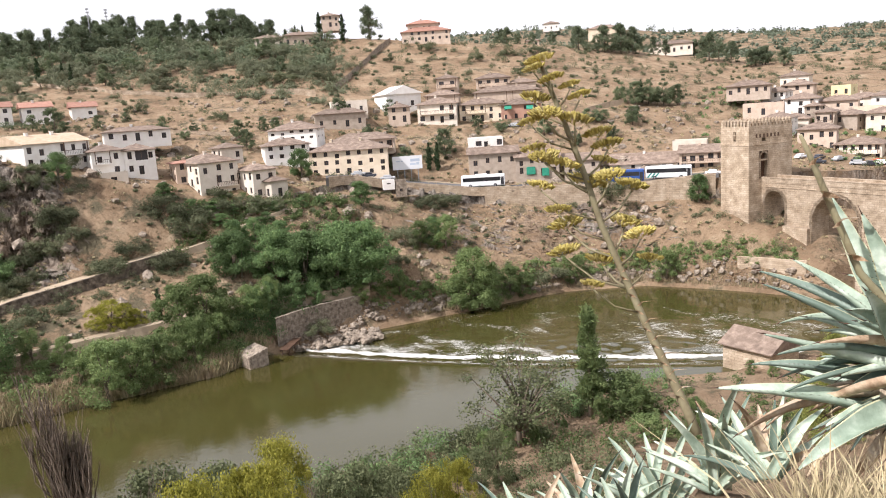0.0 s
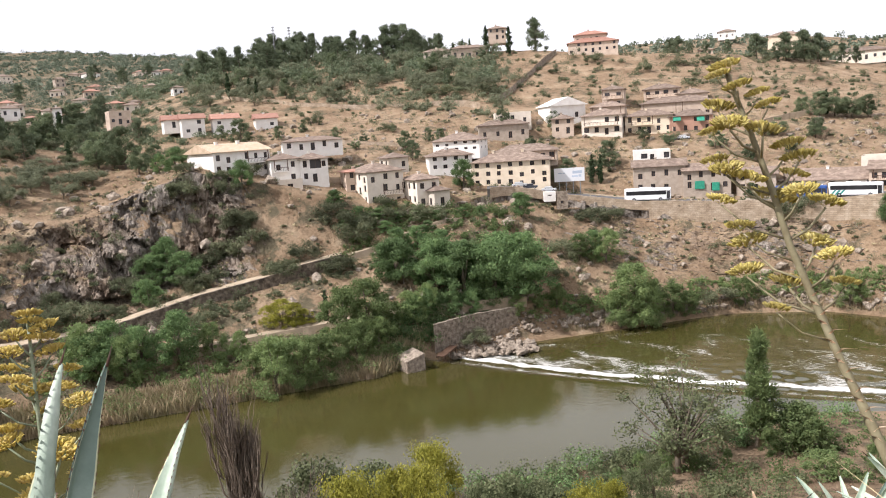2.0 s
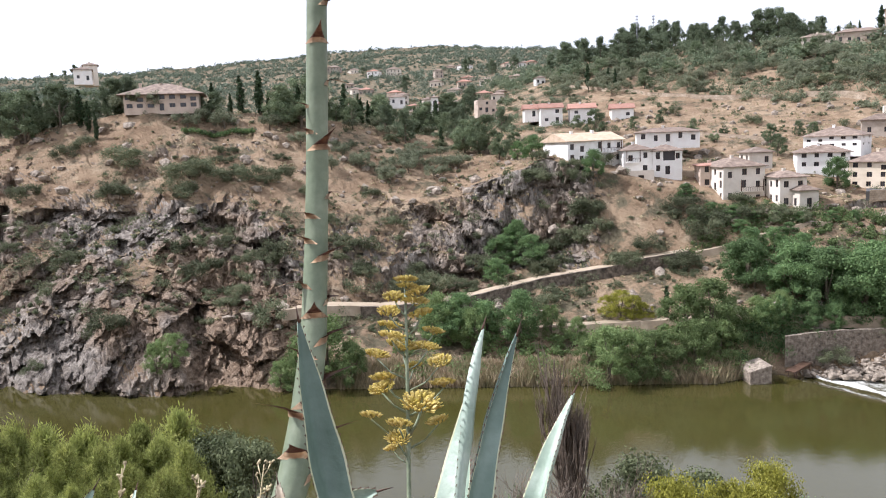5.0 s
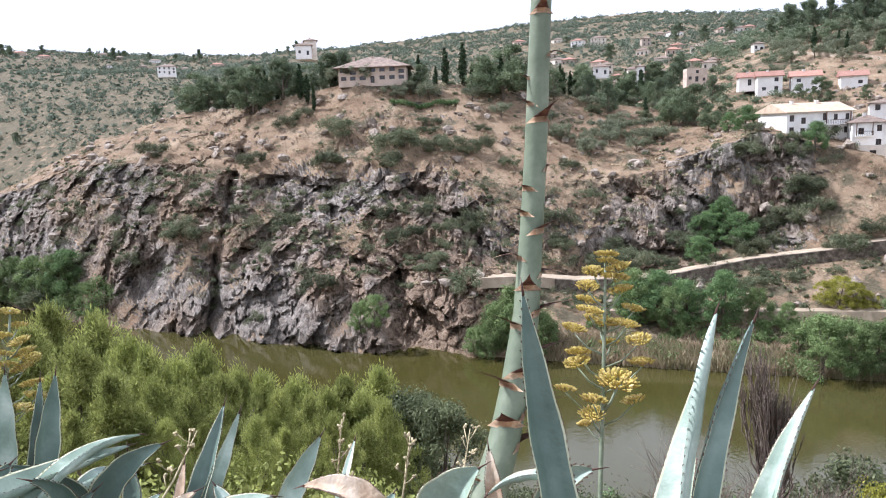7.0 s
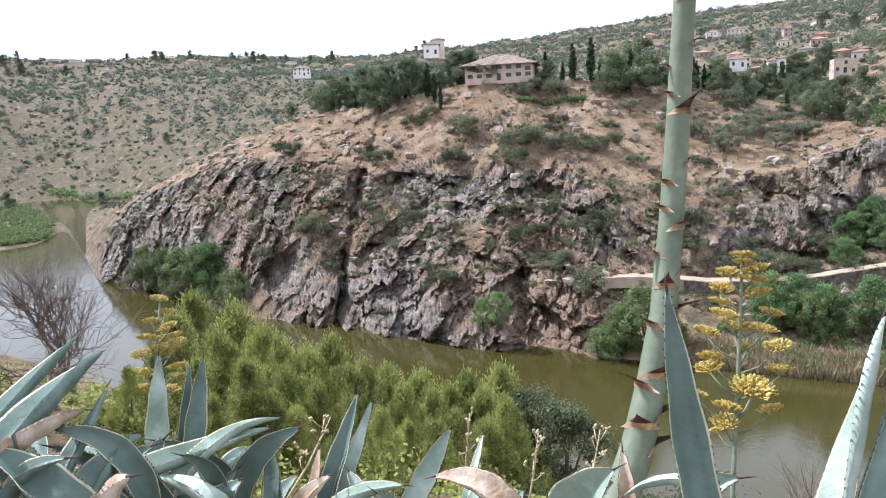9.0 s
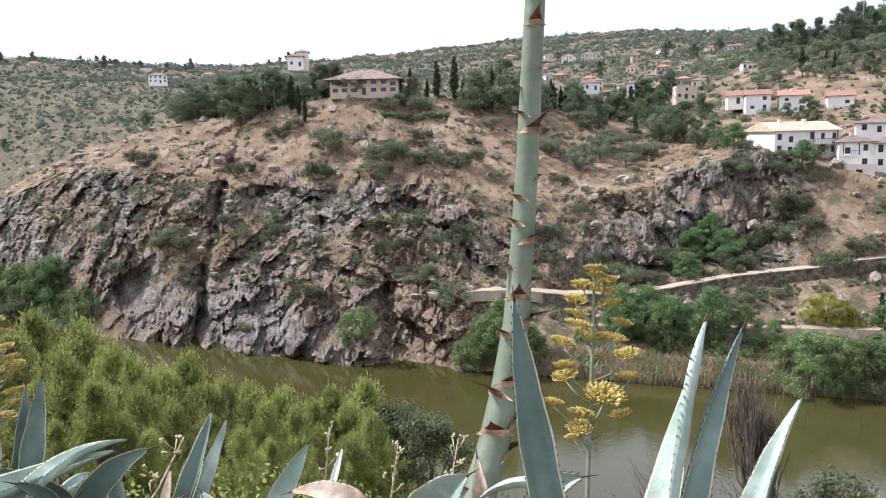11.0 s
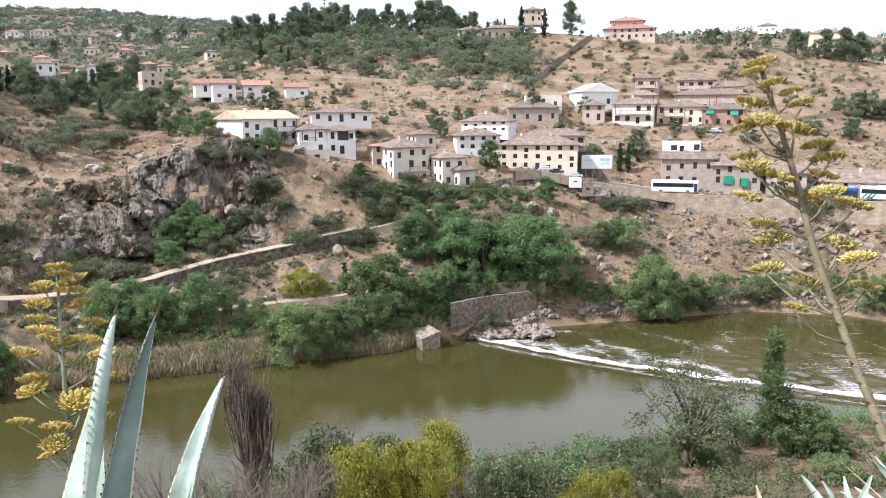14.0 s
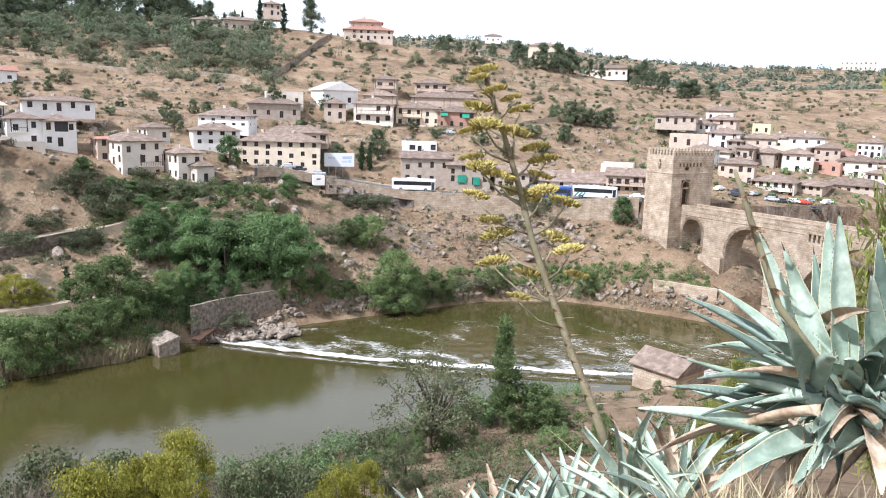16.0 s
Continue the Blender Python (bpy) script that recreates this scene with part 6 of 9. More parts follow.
for x0, x1, zf, sp in ((0.9, 7.1, 9.0, 18.0), (15.0, 27.2, 4.0, 14.6)):
    bm = bmesh.new()
    a, b = arch_outline(x0 - 0.75, x1 + 0.75, zf, sp, 1.05), arch_outline(x0, x1, zf, sp, 1.05)
    fo = [bm.verts.new((x, Y0 - 0.09, z)) for x, z in a]
    fi = [bm.verts.new((x, Y0 - 0.09, z)) for x, z in b]
    for i in range(len(fo) - 1):
        bm.faces.new((fo[i], fo[i + 1], fi[i + 1], fi[i]))
    bmesh.ops.solidify(bm, geom=bm.faces[:], thickness=0.12)
    part("arch_ring", bm, STONE, bridge)
for x0, x1, y0, z0, z1 in ((7.6, 14.6, Y0 - 1.2, 3.0, 13.0), (7.2, 15.0, Y0 - 2.4, 1.0, 8.5), (27.6, 33.6, Y0 - 1.4, -2.5, 12.0)):
    bm = bmesh.new()
    box(bm, x0, x1, y0, Y0 - 0.01, z0, z1)
    part("pier", bm, STONE, bridge)
for k in range(4):
    bm = bmesh.new()
    box(bm, 37.0 + k * 1.1, 37.5 + k * 1.1, Y0 - 0.9, Y0 - 0.13, DECK - 1.6, DECK - 0.7)
    part("bracket", bm, STONE, bridge)
bm = bmesh.new()
box(bm, 36.7, 41.1, Y0 - 1.0, Y0 - 0.13, DECK - 0.697, DECK - 0.3)
part("balcony", bm, STONE, bridge)
wall_along("wall_abutment", "pale stone revetment below the tower", [(20.2, 199), (21.5, 198), (23, 196), (24.6, 194.5)], 2.0, 1.2, STONE, 6.0, lambda az: 6.6)


# ---- vehicles ----
def wheel_mesh(r, w):
    out = []
    for name, rad, wid, mat in (("tyre", r, w, RUBBER), ("rim", r * 0.58, w + 0.02, METAL)):
        bm = bmesh.new()
        tube(bm, [(0, -wid / 2, 0), (0, wid / 2, 0)], [rad, rad], 14)
        me = bpy.data.meshes.new(name)
        bm.to_mesh(me), bm.free()
        me.materials.append(mat)
        out.append(me)
    return out


BUS_WHEEL, CAR_WHEEL = wheel_mesh(0.5, 0.3), wheel_mesh(0.32, 0.2)


def rounded_block(x0, x1, y0, y1, z0, z1, bevel, seg=3, taper=0.0):
    bm = bmesh.new()
    box(bm, x0, x1, y0, y1, z0, z1)
    if taper:
        for v in bm.verts:
            if v.co.z > (z0 + z1) / 2:
                v.co.x *= 1 - taper
                v.co.y *= 1 - taper * 0.7
    bmesh.ops.bevel(bm, geom=bm.edges[:], offset=bevel, segments=seg, affect="EDGES", profile=0.5)
    return bm


def bus(label, az, d, turn, paint, stripe=None, length=12.5):
    root = tagged(new("coach"), label, "bus", group="coaches on the road")
    a = radians(az)
    x, y = CX + d * math.sin(a), CY + d * math.cos(a)
    root.matrix_basis = Matrix.Translation((x, y, road_level(az) + 0.38)) @ Matrix.Rotation(radians(turn - az), 4, "Z")
    L = length / 2
    part("body", rounded_block(-L, L, 0, 2.5, 0.32, 3.55, 0.28), paint, root)
    bm = bmesh.new()
    box(bm, -L + 0.5, L - 1.3, -0.015, 0.04, 1.75, 2.85)
    part("side_glass", bm, GLASS, root)
    bm = bmesh.new()
    box(bm, L - 0.035, L + 0.02, 0.3, 2.2, 1.1, 2.95)
    part("windscreen", bm, GLASS, root)
    bm = bmesh.new()
    box(bm, L - 1.2, L - 0.3, -0.015, 0.04, 0.55, 2.8)
    part("door", bm, GLASS, root)
    part("roof_unit", rounded_block(-2.2, 1.2, 0.5, 2.0, 3.5, 3.78, 0.08, 2), paint, root)
    if stripe:
        bm = bmesh.new()
        for k in range(3):
            v = [bm.verts.new(q) for q in ((-L + 0.5 + k * 1.0, -0.012, 0.5), (-L + 1.0 + k * 1.0, -0.012, 0.5), (-L + 2.0 + k * 1.0, -0.012, 1.7), (-L + 1.5 + k * 1.0, -0.012, 1.7))]
            bm.faces.new(v)
        part("stripe", bm, stripe, root)
    for wx in (-L + 2.6, L - 2.8):
        for wy in (0.12, 2.38):
            w = shared("wheel", BUS_WHEEL[0], root, Matrix.Translation((wx, wy, 0.5)))
            shared("rim", BUS_WHEEL[1], w)
    for hy in (0.35, 2.15):
        bm = bmesh.new()
        box(bm, L - 0.01, L + 0.03, hy - 0.18, hy + 0.18, 0.6, 0.85)
        part("headlight", bm, GLASS, root)
    return root


def car(label, az, d, z, turn, paint):
    root = tagged(new("car"), label, "car", group="parked cars")
    a = radians(az)
    root.matrix_basis = Matrix.Translation((CX + d * math.sin(a), CY + d * math.cos(a), z)) @ Matrix.Rotation(radians(turn - az), 4, "Z")
    part("body", rounded_block(-2.1, 2.1, 0, 1.75, 0.28, 0.92, 0.16), paint, root)
    part("cabin", rounded_block(-1.35, 1.0, 0.12, 1.63, 0.88, 1.45, 0.14, 2, 0.12), paint, root)
    bm = bmesh.new()
    box(bm, -1.15, 0.8, 0.13, 0.17, 0.98, 1.32)
    part("side_glass", bm, GLASS, root)
    for wx in (-1.3, 1.3):
        for wy in (0.1, 1.65):
            w = shared("wheel", CAR_WHEEL[0], root, Matrix.Translation((wx, wy, 0.32)))
            shared("rim", CAR_WHEEL[1], w)
    return root


# ---- reeds, shore stones, scrub and far woods ----
def scatter(name, label, category, count, seed, where, mat, radius, per, size):
    """One object of many small shrubs; where(rng) gives a bearing and a distance."""
    rng = np.random.default_rng(seed)
    clusters = []
    for k in range(count):
        az, d = where(rng)
        p = spot(az, d)
        if p.z < 0.3:
            continue
        r = radius * (0.45 + rng.random() ** 2 * 1.4)
        for j in range(1 + int(rng.integers(0, 3))):
            o = rng.normal(size=2) * r * 0.6
            clusters.append((p.x + o[0], p.y + o[1], p.z + r * (0.35 + 0.3 * rng.random()), r * (0.6 + 0.4 * rng.random())))
    rng2 = np.random.default_rng(seed + 1)
    vs, fs = leaf_cloud(rng2, clusters, per, size)
    return tagged(mesh_object(name, vs, fs, mat), label, category, kind="stuff")


def band(a0, a1, d0, d1):
    return lambda r: ((lambda az: (az, float(np.interp(az, BEARING, d0)) + (float(np.interp(az, BEARING, d1)) - float(np.interp(az, BEARING, d0))) * r.random()))(a0 + (a1 - a0) * r.random()))
UPPER = [(-52, 166), (-49.8, 166), (-44.8, 169), (-38, 172), (-33.5, 176), (-28.5, 180), (-24.5, 183.5), (-17.7, 190.5), (-13.1, 196), (-9.5, 201)]


def upper_level(az):
    return smooth_z(az, float(np.interp(az, [q[0] for q in UPPER], [q[1] for q in UPPER])))


way_along("path_upper", "pale dusty path climbing the far bank", [(a, d - 0.7) for a, d in UPPER[1:7]] + [(-20, 187.3)], 4.0, PATH, 0.9, upper_level)
way_along("path_top", "narrow dusty end of the climbing path", [(-20.0, 187.5), (-17.7, 190.3), (-13.1, 195.8), (-11.0, 198.4)], 2.0, PATH, 0.55)
wall_along("wall_path", "dark rubble wall below the path", [(a, float(np.interp(a, [q[0] for q in UPPER], [q[1] for q in UPPER])) - 3.2) for a in (-44, -41, -38, -33.5, -28.5, -24.5, -20)], 0.9, 0.9, DARK_RUBBLE, 5.0, lambda az: upper_level(az) + 0.95)
way_along("path_lower", "dusty riverside path on the terrace", [(-40, 158.5), (-34, 159), (-29, 160), (-21.4, 163), (-16, 166), (-10, 172), (-6.5, 176)], 2.4, PATH, 0.8)
wall_along("wall_river", "grey rubble river wall above the weir", [(-13.6, 160), (-11, 166.5), (-8.6, 170.5), (-7.2, 173)], 0.6, 1.2, RUBBLE, 7.0, lambda az: 6.6)
wall_along("wall_hill", "masonry boundary wall climbing the hill", [(-7.96, 303.5), (-6.67, 319.0), (-5.37, 338.5), (-4.42, 356.5), (-3.57, 368.0)], 2.2, 0.6, RUBBLE, 2.0)
wall_along("wall_terrace", "long pale field wall across the hill", [(-28.92, 375.0), (-27.29, 356.5), (-25.02, 338.0), (-22.67, 323.5), (-19.12, 316.5), (-14.63, 311.0)], 1.6, 0.6, STONE, 1.5)
wall_along("wall_chapel", "pale enclosure wall beside the chapel", [(-12.70, 309.0), (-11.53, 307.0), (-10.35, 305.5), (-9.18, 301.0)], 2.2, 0.6, STONE, 1.5)
wall_along("wall_bend", "pale road wall on the slope", [(-19.43, 262.5), (-17.21, 258.0), (-15.33, 255.0), (-14.18, 252.5)], 1.2, 0.6, STONE, 1.2)
way_along("path_hill", "pale track across the far hillside", [(10.16, 283.0), (11.74, 292.0), (12.91, 297.5)], 3.5, PATH, 0.9)
bus("white coach with dark windows on the road", 2.44, brow(2.44) + 4.6, -2, WHITE_PAINT, None)
bus("dark blue coach parked on the road", 12.38, brow(12.38) + 4.6, -3, BLUE_PAINT, None)
bus("white coach with teal stripes on the road", 15.62, brow(15.62) + 4.6, -4, WHITE_PAINT, TEAL_PAINT)
house("small stone chapel with gabled front", -13.78, 322.0, 57.5, 0, 4.5, 8.0, 2.6, wall=STONE, roof="gable_end", floors=1, bays=1, side=0, chimney=0, name="chapel")
house("low stone outbuilding beside the chapel", -12.97, 324.0, 57.3, 0, 4.9, 6.0, 2.2, wall=STONE, roof="gable", floors=1, bays=1, side=0, chimney=0)
house("tawny stone mill house with tiled roof on the bank", 20.77, 133.0, -3.8, -35, 8.9, 8.0, 8.1, wall=STONE, roof="gable", pitch=27, tiles=TILES, floors=1, bays=2, side=1, chimney=0, name="mill_house", sill=1.8, win=(0.9,1.5), door=False, deep=4)
sluice = tagged(new("sluice_block"), "grey concrete sluice block with sloping top at the weir", "sluice")
sluice.matrix_basis = Matrix.Translation((CX + 149.0 * math.sin(radians(-15.08)), CY + 149.0 * math.cos(radians(-15.08)), 0.1)) @ Matrix.Rotation(radians(40.08), 4, "Z")
bm = bmesh.new()
box(bm, -2.0, 2.0, 0, 5.5, -1.6, 3.4)
for v in bm.verts:
    if v.co.z > 3:
        v.co.z -= 1.1 if v.co.x < 0 else 0.0
bmesh.ops.bevel(bm, geom=bm.edges[:], offset=0.08, segments=2, affect="EDGES")
part("body", bm, RUBBLE, sluice)
bm = bmesh.new()
box(bm, 2.003, 2.25, 0.3, 5.2, 2.9, 3.15)
part("coping", bm, STONE, sluice)
gangway = tagged(new("gangway"), "dark timber gangway beside the sluice block", "gangway")
g0, g1 = Vector((-34.6, 150.2, 1.3)), Vector((-33.4, 158.2, 1.5))
gangway.matrix_basis = Matrix.Translation(g0) @ Matrix.Rotation(math.atan2(g1.y - g0.y, g1.x - g0.x), 4, "Z")
for k in range(16):
    bm = bmesh.new()
    box(bm, k * 0.5, k * 0.5 + 0.46, -0.9, 0.9, 0, 0.08)
    part("plank", bm, WOOD, gangway)
for y in (-0.8, 0.7):
    bm = bmesh.new()
    box(bm, -0.2, 8.1, y, y + 0.14, -0.35, -0.003)
    part("beam", bm, WOOD, gangway)
for x in (1.0, 4.0, 7.0):
    for y in (-0.78, 0.72):
        bm = bmesh.new()
        box(bm, x, x + 0.16, y - 0.02, y + 0.12, -3.4, -0.353)
        part("support", bm, WOOD, gangway)


def radio_mast(az, d, top):
    """A thin lattice mast with three rows of aerials."""
    p = spot(az, d)
    root = tagged(new("radio_mast"), "thin grey lattice radio mast on the ridge", "mast", group="radio masts")
    root.location = p
    h = top - p.z
    bm = bmesh.new()
    for a in (0, 2.1, 4.2):
        tube(bm, [(0.35 * math.cos(a), 0.35 * math.sin(a), -0.5), (0.15 * math.cos(a), 0.15 * math.sin(a), h)], [0.09, 0.06], 5)
    part("legs", bm, METAL, root)
    bm = bmesh.new()
    for k in range(int(h / 0.9)):
        z, r = 0.9 * k, 0.35 - 0.2 * 0.9 * k / h
        for a in (0, 2.1, 4.2):
            tube(bm, [(r * math.cos(a), r * math.sin(a), z), (r * math.cos(a + 2.1), r * math.sin(a + 2.1), z + 0.9)], [0.035, 0.035], 4)
    part("bracing", bm, METAL, root)
    for q in (0.78, 0.88, 0.97):
        bm = bmesh.new()
        box(bm, -0.75, 0.75, -0.1, 0.1, q * h - 0.35, q * h + 0.35)
        part("aerial", bm, METAL, root)


radio_mast(-23.5, 430, 107.0)
radio_mast(-22.4, 428, 106.2)
house("ruined stone hut standing in the river", -84.23, 575.0, -0.6, 20, 9.5, 6.0, 3.6, wall=RUBBLE, roof="flat", floors=1, bays=2, side=1, chimney=0, deep=2, name="ruin", door=False)
house("small roadside kiosk of concrete", -3.57, 212.0, 24.5, 5, 2.9, 3.0, 3.5, deep=0.6, wall=RUBBLE, roof="flat", floors=1, bays=1, side=0, chimney=0, name="kiosk", door=False, win=(0.8,0.8))
house("low white kiosk with brown roof on far bank", -4.46, 212.0, 26.7, 5, 3.1, 3.0, 1.5, deep=0.6, wall=WHITE, roof="flat", floors=1, bays=1, side=0, chimney=0, name="kiosk", door=False)
car("parked dark car beside the road", -6.06, 226.0, road_level(-6.06) + 0.42, -4, DARK_PAINT)
car("parked dark car beside the road", -5.87, 221.0, road_level(-5.87) + 0.42, -4, DARK_PAINT)
car("parked silver car beside the road", -4.52, 221.0, road_level(-4.52) + 0.42, -4, SILVER_PAINT)
car("parked silver car beside the road", -6.65, 221.0, road_level(-6.65) + 0.42, -4, SILVER_PAINT)
car("parked silver car on the far bank", 4.92, 265.0, spot(4.92, 265.0).z + 0.05, -6, SILVER_PAINT)
car("parked dark car on the far bank", 4.10, 265.0, spot(4.10, 265.0).z + 0.05, -6, DARK_PAINT)
car("parked white car on the far bank", 18.61, 226.0, spot(18.61, 226.0).z + 0.05, -6, WHITE_PAINT)
car("parked silver car on the far bank", 27.53, 243.0, spot(27.53, 243.0).z + 0.05, -6, SILVER_PAINT)
car("parked dark car on the far bank", 28.24, 243.0, spot(28.24, 243.0).z + 0.05, -6, DARK_PAINT)
car("parked white car on the far bank", 28.83, 243.0, spot(28.83, 243.0).z + 0.05, -6, WHITE_PAINT)
car("parked red car on the far bank", 29.45, 243.0, spot(29.45, 243.0).z + 0.05, -6, RED_PAINT)
car("parked dark car on the far bank", 30.07, 243.0, spot(30.07, 243.0).z + 0.05, -6, DARK_PAINT)
car("parked dark car on the far bank", 25.19, 243.0, spot(25.19, 243.0).z + 0.05, -6, DARK_PAINT)
car("parked white car on the far bank", 16.55, 243.0, spot(16.55, 243.0).z + 0.05, -6, WHITE_PAINT)
for k, paint in enumerate((WHITE_PAINT, DARK_PAINT, SILVER_PAINT, DARK_PAINT, RED_PAINT, SILVER_PAINT, WHITE_PAINT, DARK_PAINT)):
    p = spot(24.3 + k * 1.13, 247.5)
    car("parked car in the village car park", 24.3 + k * 1.13, 247.5, p.z + 0.05, 60, paint)
hedge_rng = np.random.default_rng(77)
hv, hf = leaf_cloud(hedge_rng, [(p.x, p.y, p.z + 0.9, 0.9) for p in (spot(-55.5 + 0.22 * k, 229) for k in range(22))], 90, 0.35)
tagged(mesh_object("hedge", hv, hf, LEAF_OAK), "clipped green hedge below the chalet", "hedge", kind="stuff")
board = tagged(new("billboard"), "white roadside hoarding with faded blue print", "billboard")
board.matrix_basis = Matrix.Translation((CX + 228.0 * math.sin(radians(-3.00)), CY + 228.0 * math.cos(radians(-3.00)), 30.1)) @ Matrix.Rotation(radians(4 - -3.00), 4, "Z")
bm = bmesh.new()
box(bm, -4.3, 4.3, 0, 0.2, 0, 3.9)
part("panel", bm, SIGN, board)
for x0, x1, z0, z1 in ((-3.2, -2.1, 2.3, 2.6), (-1.9, -1.2, 2.3, 2.6), (0.9, 3.6, 2.2, 3.0), (0.7, 2.4, 1.2, 1.7), (2.6, 3.4, 1.2, 1.9)):
    bm = bmesh.new()
    box(bm, x0, x1, -0.012, -0.002, z0, z1)
    part("print_bar", bm, SIGN_INK, board)
for x in (-3, -1, 1, 3):
    bm = bmesh.new()
    box(bm, x - 0.12, x + 0.12, 0.05, 0.25, -5.0, -0.003)
    part("post", bm, METAL, board)
awning = tagged(new("awning"), "green sloping awning over a doorway", "awning", group="green awnings")
awning.matrix_basis = Matrix.Translation((CX + 271.2 * math.sin(radians(4.54)), CY + 271.2 * math.cos(radians(4.54)), 45.8)) @ Matrix.Rotation(radians(-4.54), 4, "Z")
bm = bmesh.new()
box(bm, -1.2, 1.2, -1.0, 0.75, -0.6, -0.5)
for v in bm.verts:
    v.co.z += (v.co.y + 1.0) * 0.75
part("canvas", bm, GREEN_PAINT, awning)
awning = tagged(new("awning"), "green sloping awning over a doorway", "awning", group="green awnings")
awning.matrix_basis = Matrix.Translation((CX + 271.2 * math.sin(radians(6.10)), CY + 271.2 * math.cos(radians(6.10)), 45.4)) @ Matrix.Rotation(radians(-6.10), 4, "Z")
bm = bmesh.new()
box(bm, -1.2, 1.2, -1.0, 0.75, -0.6, -0.5)
for v in bm.verts:
    v.co.z += (v.co.y + 1.0) * 0.75
part("canvas", bm, GREEN_PAINT, awning)
door = tagged(new("garage_door"), "green double door of roadside workshop", "door")
door.matrix_basis = Matrix.Translation((CX + 230.6 * math.sin(radians(7.04)), CY + 230.6 * math.cos(radians(7.04)), 25.5)) @ Matrix.Rotation(radians(3 - 7.04), 4, "Z")
bm = bmesh.new()
box(bm, -1.00, 1.00, -0.06, 0.3, 0, 2.30)
for k in range(4):
    box(bm, -0.90, 0.90, -0.09, -0.062, 0.15 + k * 0.55, 0.6 + k * 0.55)
part("leaf", bm, GREEN_PAINT, door)
door = tagged(new("garage_door"), "green painted shop shutter in stone house", "door")
door.matrix_basis = Matrix.Translation((CX + 230.6 * math.sin(radians(5.98)), CY + 230.6 * math.cos(radians(5.98)), 26.1)) @ Matrix.Rotation(radians(3 - 5.98), 4, "Z")
bm = bmesh.new()
box(bm, -1.30, 1.30, -0.06, 0.3, 0, 2.00)
for k in range(4):
    box(bm, -1.20, 1.20, -0.09, -0.062, 0.15 + k * 0.55, 0.6 + k * 0.55)
part("leaf", bm, GREEN_PAINT, door)

# scrub on the slopes, woods on the skyline
scatter("hillside_scrub", "scattered grey-green scrub on dry slopes", "scrub", 900, 11, band(-86, 33, BROW_D, BACK_D), LEAF_BUSH, 0.95, 80, 0.24)
scatter("bank_scrub", "low scrub on the river bank", "scrub", 1000, 12, band(-85, 24, BANK_D, BROW_D), LEAF_BUSH, 0.8, 80, 0.21)
scatter("hill_scrub", "dark bushes dotted over the upper hill", "scrub", 1000, 13, band(-45, 33, BACK_D, HILL_D), LEAF_BUSH, 1.45, 70, 0.36)
scatter("ridge_olives", "dense olive and pine wood on the ridge", "woodland", 460, 14, lambda r: (lambda az: (az, float(np.interp(az, BEARING, HILL_D)) - 95 * r.random()))(-30 + 23 * r.random()), LEAF_OLIVE, 2.0, 90, 0.45)
scatter("ridge_wood", "dark trees along the ridge", "woodland", 420, 15, lambda r: (lambda az: (az, float(np.interp(az, BEARING, HILL_D)) - 55 * r.random()))(-34 + 26 * r.random()), LEAF_PINE, 2.8, 80, 0.65)
# far woods and slopes below carry the painted haze in their leaf colour
scatter("far_wood_west", "dark scrub woods on the far western hills", "woodland", 5200, 16, lambda r: (-100 + 74 * r.random(), 620 + 900 * r.random() ** 0.6), LEAF_HAZED, 3.0, 30, 1.2)
scatter("valley_scrub", "soft haze-coloured scrub on the lower western hill", "scrub", 1500, 33, lambda r: (-80 + 54 * r.random(), 440 + 350 * r.random()), LEAF_HAZED, 2.2, 40, 0.7)
scatter("river_reeds_west", "green reeds on the far river bend", "scrub", 700, 29, lambda r: (-95 + 7 * r.random(), 405 + 250 * r.random() ** 1.3), LEAF_WILLOW, 1.8, 50, 0.7)
scatter("reed_bend", "pale green reeds at the head of the bend", "scrub", 300, 34, lambda r: (lambda az: (az, float(np.interp(az, BEARING, BACK_D)) + 4 + 16 * r.random()))(-88 + 9 * r.random()), LEAF_WILLOW, 1.8, 24, 0.9)
scatter("gorge_green", "green shrubs in the rock clefts", "scrub", 420, 30, band(-85, -27, BANK_D, BROW_D), LEAF_BUSH, 1.3, 110, 0.26)
scatter("far_slope_scrub", "low scrub on the far western slope", "scrub", 1700, 48, lambda r: (-98 + 37 * r.random(), 500 + 470 * r.random()), LEAF_HAZED, 1.9, 18, 0.95)
scatter("far_pines_west", "dark pines on the far western hills", "woodland", 1700, 28, lambda r: (-100 + 74 * r.random(), 640 + 880 * r.random() ** 0.5), LEAF_HAZED, 3.6, 24, 2.0)
scatter("far_wood_middle", "far wooded skyline behind the villas", "woodland", 1500, 17, lambda r: (-28 + 64 * r.random(), 480 + 420 * r.random() ** 0.6), LEAF_HAZED, 3.0, 24, 1.6)
scatter("valley_wood", "trees in the valley behind the crag", "woodland", 420, 18, lambda r: (-62 + 34 * r.random(), 265 + 190 * r.random()), LEAF_PINE, 2.2, 110, 0.45)
scatter("village_trees", "small trees between the village houses", "scrub", 160, 19, lambda r: (18 + 17 * r.random(), 240 + 100 * r.random()), LEAF_OAK, 1.3, 30, 0.5)
scatter("bank_thicket", "green thicket along the far shore", "scrub", 300, 20, lambda r: (lambda az: (az, float(np.interp(az, BEARING, SHORE_D)) + 1.5 + 13 * r.random() ** 1.6))(-42 + 28 * r.random()), LEAF_WILLOW, 1.4, 90, 0.3)
scatter("shore_thicket", "low green growth at the water's edge", "scrub", 480, 23, lambda r: (lambda az: (az, float(np.interp(az, BEARING, SHORE_D)) + 2 + 5 * r.random()))(-8 + 32 * r.random()), LEAF_WILLOW, 0.9, 60, 0.27)
